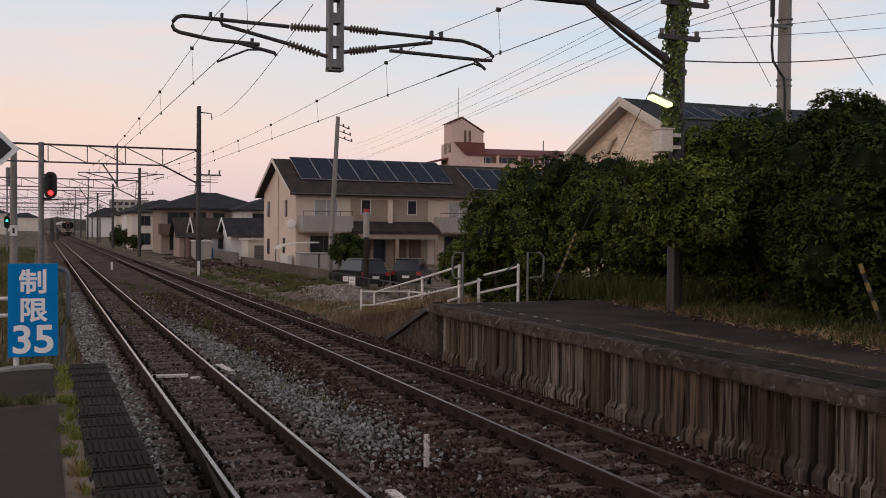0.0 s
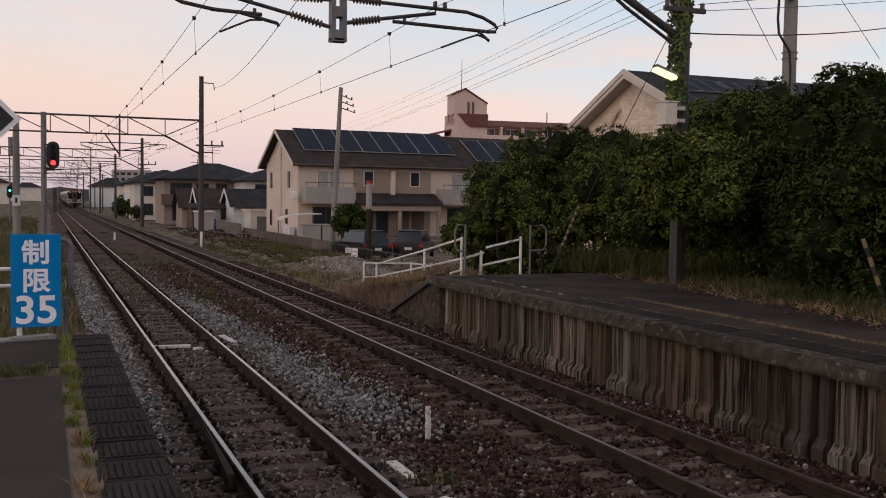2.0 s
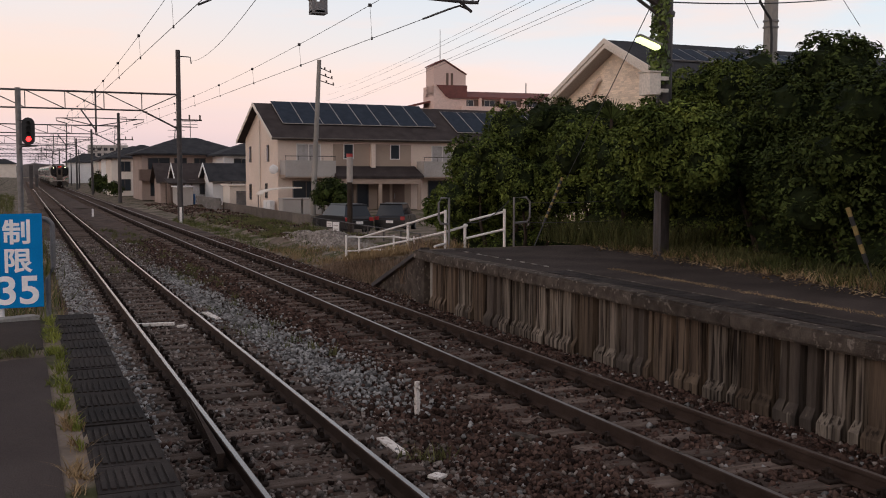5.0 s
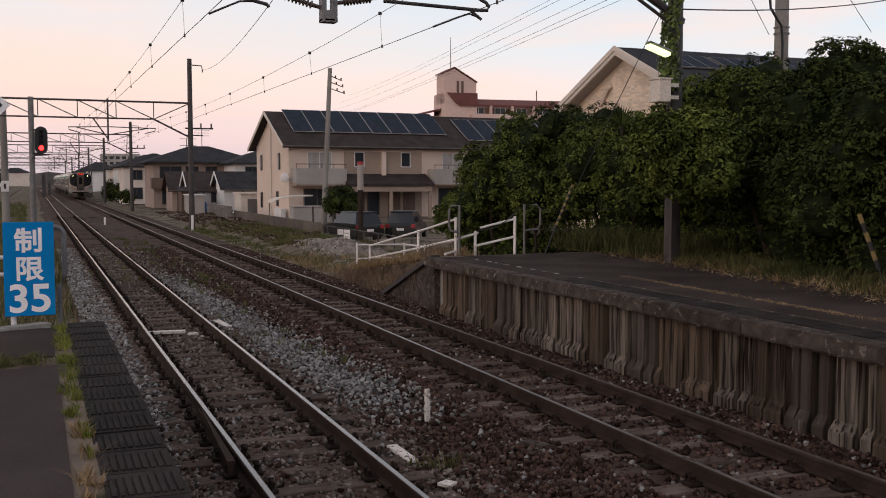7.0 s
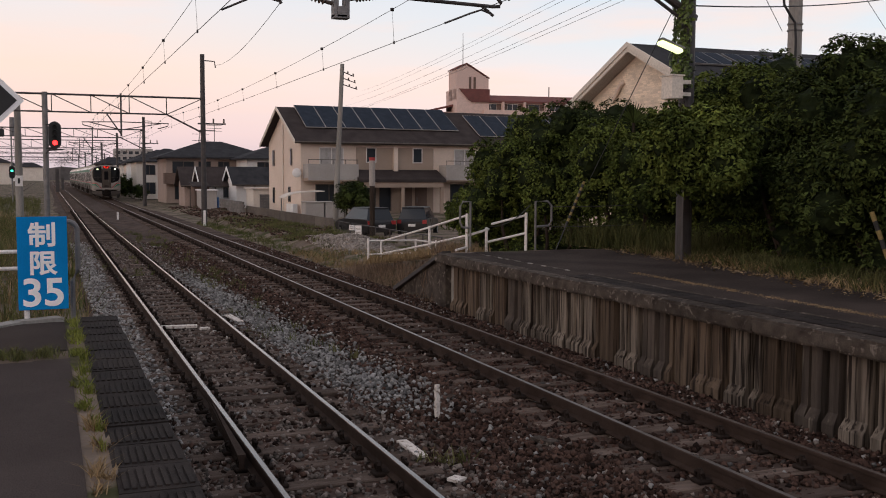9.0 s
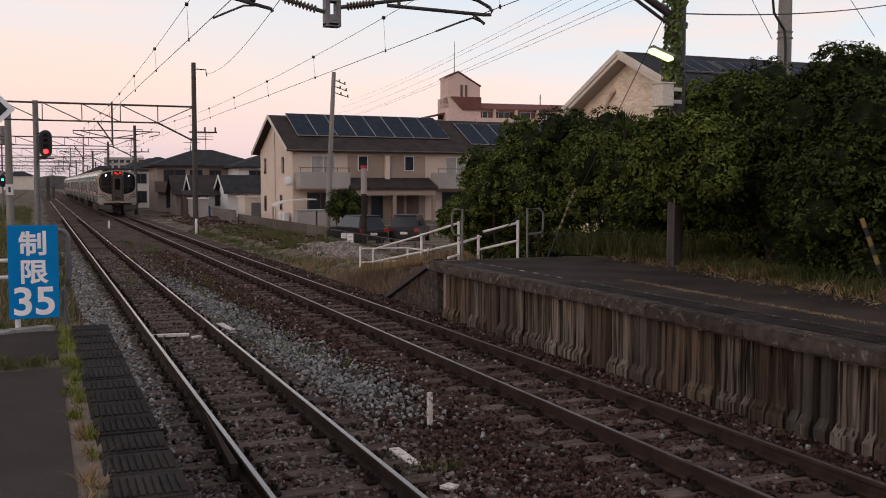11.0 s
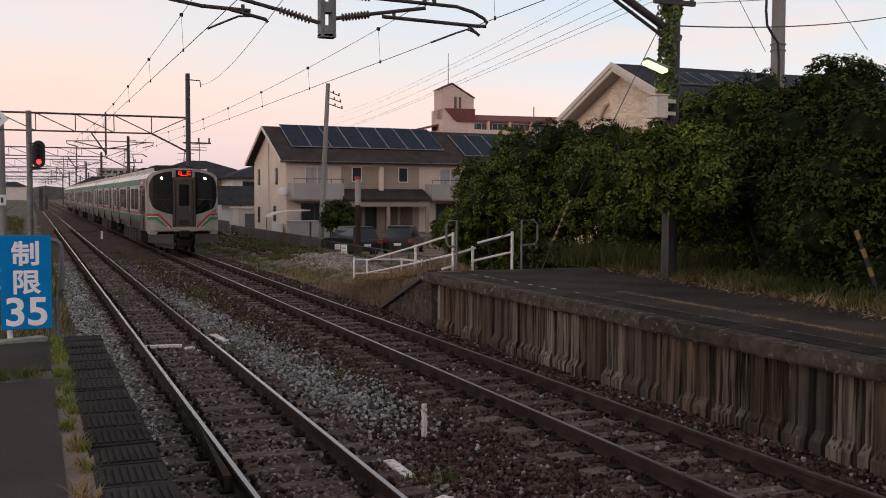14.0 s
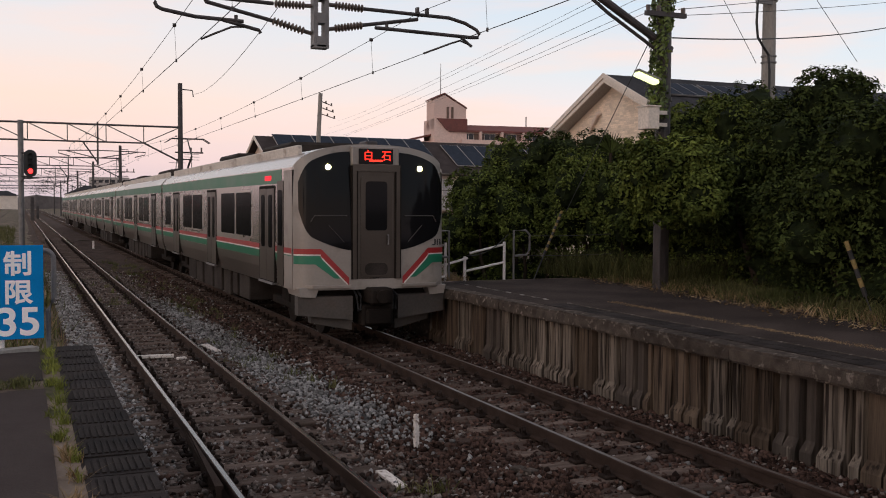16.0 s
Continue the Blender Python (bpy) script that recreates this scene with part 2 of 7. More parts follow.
M_CREAM = material("cream_wall", (0.62, 0.55, 0.49), (0.71, 0.64, 0.57), 0.9, 0.5, 20, 0.1)
M_WHITE_WALL = material("white_wall", (0.68, 0.66, 0.65), (0.78, 0.76, 0.75), 0.85, 0.5, 20, 0.1)
M_GREY_WALL = material("grey_wall", (0.34, 0.31, 0.29), (0.42, 0.39, 0.365), 0.85, 0.5, 20, 0.1)
M_BROWN_WALL = material("brown_wall", (0.12, 0.085, 0.07), (0.17, 0.12, 0.10), 0.85, 0.5, 20, 0.1)
M_PINK_WALL = material("pink_apartment_wall", (0.62, 0.46, 0.41), (0.68, 0.51, 0.455), 0.9, 0.1, 5, 0.05)
M_FENCE = material("grey_brown_fence", (0.12, 0.102, 0.092), (0.17, 0.146, 0.13), 0.8, 1, 20, 0.1, vary=0.12)
M_STONEWALL = material("grey_block_wall", (0.14, 0.128, 0.12), (0.22, 0.203, 0.19), 0.9, 1, 20, 0.3, vary=0.15)
M_TARP = material("blue_sheet", (0.03, 0.12, 0.32), (0.05, 0.18, 0.42), 0.6, 1, 20, 0.1)
M_FRAME = material("white_frame", (0.62, 0.58, 0.55), (0.74, 0.70, 0.67), 0.5, 3, 30, 0.05)
M_DARKFRAME = material("bronze_frame", (0.06, 0.045, 0.038), (0.10, 0.08, 0.065), 0.5, 3, 30, 0.05)
M_GLASS = glass("window_glass", (0.030, 0.035, 0.043), 0.05, 0.25)
M_CURTAIN = material("curtain_behind_glass", (0.30, 0.28, 0.27), (0.42, 0.39, 0.38), 0.5, 3, 30, 0)
M_CAR_BLACK = material("black_car_paint", (0.006, 0.006, 0.007), (0.010, 0.010, 0.012), 0.32, 2, 30, 0)
M_TYRE = material("tyre_rubber", (0.018, 0.018, 0.018), (0.03, 0.03, 0.03), 0.85, 5, 60, 0.2)
M_STAINLESS = material("stainless_body", (0.48, 0.445, 0.42), (0.60, 0.56, 0.53), 0.27, 0.6, 30, 0.01, metal=0.95, grain=0.15, stretch=(1, 0.3, 1))
M_STAINLESS_DK = material("dull_steel_door", (0.062, 0.051, 0.043), (0.098, 0.082, 0.069), 0.36, 0.8, 30, 0.01, metal=0.7, grain=0.2)
M_TRAIN_WHITE = material("off_white_cab_paint", (0.235, 0.207, 0.185), (0.30, 0.268, 0.24), 0.36, 0.9, 25, 0.01, grain=0.2, grime=(0.17, 0.145, 0.125), grime_at=(0.56, 0.75))
M_TRAIN_LINE = material("white_pinstripe", (0.62, 0.58, 0.54), (0.72, 0.68, 0.64), 0.45, 2, 25, 0.0)
M_TRAIN_ROOF = material("roof_cream", (0.48, 0.43, 0.38), (0.60, 0.54, 0.48), 0.7, 1.5, 25, 0.1, grime=(0.25, 0.19, 0.15), grime_at=(0.55, 0.72), stretch=(1, 0.4, 1))
M_TRAIN_GREEN = material("green_stripe", (0.010, 0.135, 0.075), (0.018, 0.17, 0.095), 0.4, 1, 25, 0.0, grain=0.15)
M_TRAIN_RED = material("red_stripe", (0.27, 0.018, 0.020), (0.34, 0.026, 0.028), 0.4, 1, 25, 0.0, grain=0.15)
# underfloor parts, taken darker so their colour carries the shade beneath the cars
M_UNDER = material("dusty_shaded_underframe", (0.010, 0.008, 0.007), (0.024, 0.019, 0.016), 0.85, 2, 30, 0.3)
M_UNDER_BOX = material("grey_underfloor_box", (0.022, 0.018, 0.016), (0.05, 0.042, 0.037), 0.8, 2, 30, 0.2)
M_CABGLASS = glass("cab_glass", (0.008, 0.008, 0.009), 0.06, 0.10)
M_SIDEGLASS = glass("side_glass", (0.007, 0.007, 0.008), 0.18, 0.006)
M_LED = glow("red_led", (1.0, 0.025, 0.012), 2.0)
M_DOORLAMP = glow("red_side_lamp", (1.0, 0.01, 0.03), 0.8)
M_SKIRT = material("dusty_skirt_plate", (0.045, 0.038, 0.033), (0.075, 0.064, 0.056), 0.7, 1.5, 25, 0.1, grime=(0.07, 0.055, 0.045), grime_at=(0.5, 0.68))
M_HEADLIGHT = glow("headlight_lens", (1.0, 0.85, 0.38), 16.0)
M_SIG_RED = glow("signal_red_lens", (1.0, 0.012, 0.012), 9.0)
M_SIG_GREEN = glow("signal_green_lens", (0.03, 0.75, 0.45), 5.0)
M_LAMP = glow("lamp_diffuser", (0.88, 1.0, 0.42), 1.7)
# trees coloured grey, the haze of distance put into the colour
M_HAZE = material("hazed_far_trees", (0.085, 0.080, 0.082), (0.14, 0.13, 0.13), 0.95, 0.05, 0.6, 0)
M_YELLOW = material("faded_yellow_band", (0.20, 0.15, 0.06), (0.27, 0.20, 0.09), 0.8, 5, 40, 0.05)


# ---- mesh tools ----
def thing(name, label, category, at=(0, 0, 0), group="", kind="", rz=0.0):
    ob = new(name)
    ob.empty_display_size = 0.2
    ob.matrix_basis = pose(*at, 0, 0, rz)
    return tagged(ob, label, category, group, kind)


def finish(name, bm, material, parent=None, label="", smooth=False):
    me = bpy.data.meshes.new(name)
    bm.to_mesh(me)
    bm.free()
    me.materials.append(material)
    if smooth:
        for p in me.polygons:
            p.use_smooth = True
    ob = new(name, me)
    if parent:
        ob.parent = parent
    return tagged(ob, label)


def part(name, bm, material, parent, label="", smooth=False):
    return finish(name, bm, material, parent, label, smooth)


def piece(name, me, parent, m):
    ob = new(name, me)
    ob.parent = parent
    ob.matrix_basis = m
    return ob


def mesh_of(name, bm, *materials):
    me = bpy.data.meshes.new(name)
    bm.to_mesh(me)
    bm.free()
    for m in materials:
        me.materials.append(m)
    return me


def box(bm, x0, x1, y0, y1, z0, z1, bevel=0.0, m=None):
    vs = [bm.verts.new(Vector((x, y, z))) for x in (x0, x1) for y in (y0, y1) for z in (z0, z1)]
    fs = [bm.faces.new([vs[i] for i in f]) for f in ((0, 1, 3, 2), (4, 6, 7, 5), (0, 4, 5, 1), (2, 3, 7, 6), (0, 2, 6, 4), (1, 5, 7, 3))]
    if bevel:
        es = list({e for f in fs for e in f.edges})
        r = bmesh.ops.bevel(bm, geom=es, offset=bevel, segments=1, affect="EDGES")
        vs = list({v for f in r["faces"] for v in f.verts} | {v for v in vs if v.is_valid})
    if m:
        for v in vs:
            v.co = m @ v.co
    return vs


def prism(bm, outline, along, a, b):
    """Extrudes a closed outline of (u, v) along an axis from a to b: 'x' takes (y, z), 'y' (x, z), 'z' (x, y)."""
    def at(u, v, w):
        return {"x": (w, u, v), "y": (u, w, v), "z": (u, v, w)}[along]
    lo = [bm.verts.new(at(u, v, a)) for u, v in outline]
    hi = [bm.verts.new(at(u, v, b)) for u, v in outline]
    k = len(outline)
    for i in range(k):
        bm.faces.new((lo[i], lo[(i + 1) % k], hi[(i + 1) % k], hi[i]))
    bm.faces.new(lo[::-1])
    bm.faces.new(hi)
    bmesh.ops.recalc_face_normals(bm, faces=bm.faces[:])


def tube(bm, points, r, n=8, r_end=None):
    """A round bar through the points, closed at both ends, tapering to r_end."""
    pts = [Vector(p) for p in points]
    rings = []
    up = Vector((0, 0, 1))
    for i, p in enumerate(pts):
        d = (pts[min(i + 1, len(pts) - 1)] - pts[max(i - 1, 0)]).normalized()
        ref = up if abs(d.dot(up)) < 0.95 else Vector((1, 0, 0))
        s = d.cross(ref).normalized()
        u = s.cross(d)
        rad = r if r_end is None else r + (r_end - r) * i / (len(pts) - 1)
        rings.append([bm.verts.new(p + (s * math.cos(2 * math.pi * k / n) + u * math.sin(2 * math.pi * k / n)) * rad) for k in range(n)])
    for a, b in zip(rings, rings[1:]):
        for k in range(n):
            bm.faces.new((a[k], a[(k + 1) % n], b[(k + 1) % n], b[k]))
    bm.faces.new(rings[0][::-1])
    bm.faces.new(rings[-1])


def arc(centre, r, a0, a1, n, plane="xz"):
    out = []
    for i in range(n + 1):
        a = radians(a0 + (a1 - a0) * i / n)
        c, s = r * math.cos(a), r * math.sin(a)
        x, y, z = centre
        out.append({"xz": (x + c, y, z + s), "yz": (x, y + c, z + s), "xy": (x + c, y + s, z)}[plane])
    return out


def fast_mesh(name, verts, faces, material):
    """A mesh of many equal-sided faces from arrays."""
    me = bpy.data.meshes.new(name)
    verts, faces = np.asarray(verts, dtype=np.float32), np.asarray(faces, dtype=np.int32)
    k = faces.shape[1]
    me.vertices.add(len(verts))
    me.vertices.foreach_set("co", verts.ravel())
    me.loops.add(faces.size)
    me.loops.foreach_set("vertex_index", faces.ravel())
    me.polygons.add(len(faces))
    me.polygons.foreach_set("loop_start", np.arange(0, faces.size, k, dtype=np.int32))
    me.update(calc_edges=True)
    me.materials.append(material)
    return me


def spin(rng, n):
    """n random turns, as matrices."""
    q = rng.normal(size=(n, 4))
    q /= np.linalg.norm(q, axis=1)[:, None]
    w, x, y, z = q.T
    return np.stack([np.stack([1 - 2 * (y * y + z * z), 2 * (x * y - z * w), 2 * (x * z + y * w)], 1),
                     np.stack([2 * (x * y + z * w), 1 - 2 * (x * x + z * z), 2 * (y * z - x * w)], 1),
                     np.stack([2 * (x * z - y * w), 2 * (y * z + x * w), 1 - 2 * (x * x + y * y)], 1)], 1)


def stones(name, at, size, material, rng):
    """Crushed stones: cubes with jittered corners, turned at random, at the given places."""
    n = len(at)
    cube = np.array([(x, y, z) for x in (-1, 1) for y in (-1, 1) for z in (-1, 1)], dtype=np.float32) * 0.5
    v = cube[None] * rng.uniform(0.55, 1.25, (n, 8, 3)) * rng.uniform(0.6, 1.15, (n, 1, 3)) * (size * rng.uniform(0.6, 1.3, (n, 1, 1)))
    v = np.einsum("nij,nkj->nki", spin(rng, n), v) + at[:, None]
    f = np.array([(0, 1, 3, 2), (4, 6, 7, 5), (0, 4, 5, 1), (2, 3, 7, 6), (0, 2, 6, 4), (1, 5, 7, 3)])
    f = (f[None] + 8 * np.arange(n)[:, None, None]).reshape(-1, 4)
    return fast_mesh(name, v.reshape(-1, 3), f, material)


def leaf_mesh(name, at, out, size, material, rng, flat=0.6):
    """Leaves at the places, each a folded four-sided blade turned roughly outwards."""
    n = len(at)
    d = out + rng.normal(size=(n, 3)) * flat
    d /= np.linalg.norm(d, axis=1)[:, None]
    a = np.cross(d, rng.normal(size=(n, 3)))
    a /= np.linalg.norm(a, axis=1)[:, None]
    b = np.cross(d, a)
    s = (size * rng.uniform(0.6, 1.35, n))[:, None]
    v = np.stack([at - a * s, at + b * s * 0.48 + d * s * 0.18, at + a * s, at - b * s * 0.48 + d * s * 0.18], 1)
    f = (np.arange(4)[None] + 4 * np.arange(n)[:, None])
    return fast_mesh(name, v.reshape(-1, 3), f, material)


def blades(name, at, height, width, material, rng, lean=0.45):
    """Grass blades: thin bent triangles pairs standing at the places."""
    n = len(at)
    h = (height * rng.uniform(0.4, 1.25, n))[:, None]
    ang = rng.uniform(0, 2 * np.pi, n)
    side = np.stack([np.cos(ang), np.sin(ang), np.zeros(n)], 1) * (width * rng.uniform(0.6, 1.4, n))[:, None]
    tip = rng.normal(size=(n, 3)) * lean * h
    tip[:, 2] = h[:, 0]
    mid = tip * 0.45
    mid[:, 2] = h[:, 0] * 0.6
    v = np.stack([at - side, at + side, at + mid + side * 0.6, at + tip, at + mid - side * 0.6], 1)
    f = np.array([(0, 1, 2), (0, 2, 4), (4, 2, 3)])
    f = (f[None] + 5 * np.arange(n)[:, None, None]).reshape(-1, 3)
    return fast_mesh(name, v.reshape(-1, 3), f, material)


def stuff(name, me, label, category, parent=None):
    ob = new(name, me)
    if parent:
        ob.parent = parent
    return tagged(ob, label, category, kind="stuff")


def rough_patch(x0, x1, y0, y1, nx, ny, height):
    """A sheet whose height follows a function of x and y."""
    bm = bmesh.new()
    g = [[bm.verts.new((x0 + (x1 - x0) * i / nx, y0 + (y1 - y0) * j / ny, 0)) for j in range(ny + 1)] for i in range(nx + 1)]
    for row in g:
        for v in row:
            v.co.z = height(v.co.x, v.co.y)
    for i in range(nx):
        for j in range(ny):
            bm.faces.new((g[i][j], g[i + 1][j], g[i + 1][j + 1], g[i][j + 1]))
    return bm


# ---- the ground, the tracks and the two platforms ----
# y runs along the tracks, z is 0 at the rail heads
TRACKS = (2.28, 6.0)
EDGE_L, EDGE_R, TOP = 0.72, 7.46, 0.93
END_L, END_R = 11.7, 19.0


def lerp(a, b, t):
    return a + (b - a) * max(0.0, min(1.0, t))


def ground_height(x, y):
    z = -0.36
    if x > 9.5:
        z = lerp(-0.36, -0.18, (x - 13.5) / 2)
        if 20 < y < 90 and 8.5 < x < 14.5:
            z += 0.55 * max(0, noise.noise((x * 0.5, y * 0.25, 0.3))) + 0.10 * math.sin((x - 8.5) / 6 * math.pi)
    if x > 14.3 and 44 < y < 60:
        z -= 0.62 * min(1.0, (x - 14.3) / 0.8) * min(1.0, (y - 44) / 2, (60 - y) / 2)
    if x < 0.6:
        z = lerp(-0.34, -0.1, (-x) / 6)
    if abs(x) < 60 and abs(y) < 200:
        z += 0.06 * noise.noise((x * 0.7, y * 0.5, 1.7))
    return z


def make_ground():
    xs = [-3000, -700, -200, -80, -40, -25] + [-16 + 0.6 * i for i in range(75)] + [34, 45, 70, 120, 300, 800, 3000]
    ys = [-600, -200, -60, -20] + [-8 + 0.8 * i for i in range(135)] + [105, 115, 130, 160, 220, 300, 450, 800, 1600, 4000]
    bm = bmesh.new()
    g = [[bm.verts.new((x, y, ground_height(x, y))) for y in ys] for x in xs]
    for i in range(len(xs) - 1):
        for j in range(len(ys) - 1):
            bm.faces.new((g[i][j], g[i + 1][j], g[i + 1][j + 1], g[i][j + 1]))
    ob = finish("ground", bm, M_SOIL)
    tagged(ob, "bare brown soil ground with sparse weeds", "ground", kind="structure")
    bed = rough_patch(0.74, 7.9, -6, 80, 60, 500, lambda x, y: -0.195 - 0.10 * max(0, 1 - abs(x - 4.15) / 0.9) + 0.028 * noise.noise((x * 2.2, y * 2.2, 0)) - (0.1 if x < 0.8 or x > 7.8 else 0))
    ob = finish("ballast_bed", bed, M_BALLAST)
    tagged(ob, "brown rust-stained ballast bed under two tracks", "ballast", kind="structure")
    far = rough_patch(0.4, 8.0, 79.6, 480, 4, 20, lambda x, y: -0.22 - (0.15 if x < 0.5 or x > 7.9 else 0))
    ob = finish("ballast_bed", far, M_BALLAST)
    tagged(ob, "brown rust-stained ballast bed running into the distance", "ballast", kind="structure")


make_ground()

RAIL = [(-0.064, -0.150), (0.064, -0.150), (0.064, -0.138), (0.012, -0.122), (0.010, -0.045), (0.033, -0.034), (0.033, -0.006), (0.028, -0.001),
        (-0.028, -0.001), (-0.033, -0.006), (-0.033, -0.034), (-0.010, -0.045), (-0.012, -0.122), (-0.064, -0.138)]


def make_track(cx, head, seed):
    rng = np.random.default_rng(seed)
    tr = thing("railway_track", "narrow-gauge railway track on worn wooden sleepers", "railway track", (cx, 0, 0), "railway tracks", "structure")
    for sx in (-0.566, 0.566):
        bm = bmesh.new()
        prism(bm, [(sx + u, v) for u, v in RAIL], "y", -6, 480)
        rail = part("rail", bm, M_RAIL_SIDE, tr, "rusty steel rail with worn running surface")
        bm = bmesh.new()
        prism(bm, [(sx - 0.024, -0.003), (sx + 0.024, -0.003), (sx + 0.022, 0.001), (sx - 0.022, 0.001)], "y", -6, 480)
        part("rail_head", bm, head, rail, "bare running surface")
    bm = bmesh.new()
    box(bm, -1.05, 1.05, -0.11, 0.11, -0.30, -0.165, 0.012)
    me = mesh_of("sleeper", bm, M_SLEEPER)
    bm = bmesh.new()
    for sx in (-0.566, 0.566):
        for s in (-1, 1):
            x = sx + s * 0.105
            box(bm, x - 0.075, x + 0.075, -0.075, 0.075, -0.166, -0.125, 0.012)
            tube(bm, [(x + s * 0.015, 0.045, -0.125), (x + s * 0.03, 0.05, -0.07), (x + s * 0.01, 0.0, -0.05), (x + s * 0.03, -0.05, -0.07), (x + s * 0.015, -0.045, -0.125)], 0.021, 6)
            tube(bm, [(x + s * 0.02, 0.0, -0.13), (x + s * 0.02, 0.0, -0.035)], 0.024, 6)
    clip = mesh_of("rail_fastening", bm, M_CLIP)
    y = -5.5
    while y < 78:
        m = pose(rng.uniform(-0.03, 0.03), y, rng.uniform(-0.012, 0.006), 0, 0, rng.uniform(-1.2, 1.2))
        sl = piece("sleeper", me, tr, m)
        piece("rail_fastening", clip, sl, Matrix())
        y += 0.60 + rng.uniform(-0.03, 0.03)
    bm = bmesh.new()
    while y < 300:
        box(bm, -1.05, 1.05, y - 0.11, y + 0.11, -0.30, -0.165)
        y += 0.62
    tagged(part("far_sleepers", bm, M_SLEEPER, tr), kind="stuff")
    if cx < 3:
        # expansion joint: a stock rail end splayed off the near rail
        bm = bmesh.new()
        foot, head = [(-0.612, 11.2), (-0.605, 11.2), (-0.655, 8.79), (-0.705, 8.79)], [(-0.605, 11.0), (-0.598, 11.0), (-0.640, 8.79), (-0.715, 8.79)]
        prism(bm, foot, "z", -0.15, -0.04)
        prism(bm, head, "z", -0.04, -0.006)
        part("stock_rail_end", bm, M_RAIL_SIDE, tr, "blunt splayed rail end at the expansion joint")
    return tr


make_track(TRACKS[0], M_RAIL_TOP, 3)
make_track(TRACKS[1], M_RAIL_DULL, 4)


def make_ballast():
    rng = np.random.default_rng(11)
    n = 104000
    x = rng.uniform(0.8, 7.72, n)
    y = 4.0 + 38 * rng.random(n) ** 1.55
    z = -0.20 - 0.08 * np.clip(1 - np.abs(x - 4.15) / 0.9, 0, 1) + rng.uniform(-0.012, 0.020, n)
    d = np.minimum(np.abs(x - TRACKS[0]), np.abs(x - TRACKS[1]))
    keep = (d > 1.0) | (rng.random(n) < 0.6)
    at, d = np.stack([x, y, z], 1)[keep], d[keep]
    roll = rng.random(len(at))
    # fresher grey stones lie between the tracks and along the near side, dusty ones in the near track
    gx = np.clip(1.15 - np.abs(at[:, 0] - (3.35 + 0.045 * (26 - at[:, 1]))) / 0.75, 0, 1) * np.clip((at[:, 1] - 10.0) / 2.5, 0, 1) * np.clip((31 - at[:, 1]) / 5, 0, 1)
    gl = (at[:, 0] < 1.45) * np.clip((at[:, 1] - 9) / 4, 0, 1) * 0.75
    grey = (roll < np.maximum(gx, gl) * 0.95) & (d > 0.75) | (roll < 0.02)
    near = np.clip(1.9 - np.abs(at[:, 0] - 2.2), 0, 1)
    dust = ~grey & (rng.random(len(at)) < 0.08 + 0.62 * near)
    for pick, size, lift, mat, label in ((~grey & ~dust, 0.047, 0.0, M_STONE_RUST, "rust-brown crushed ballast stones between the tracks"),
                                         (dust, 0.042, 0.004, M_STONE_DUST, "dusty grey-brown ballast stones in the near track"),
                                         (grey, 0.044, 0.012, M_STONE_GREY, "fresh grey ballast stones between the tracks")):
        stuff("ballast_stones", stones("ballast_stones", at[pick] + np.array((0, 0, lift)), size, mat, rng), label, "ballast")


make_ballast()


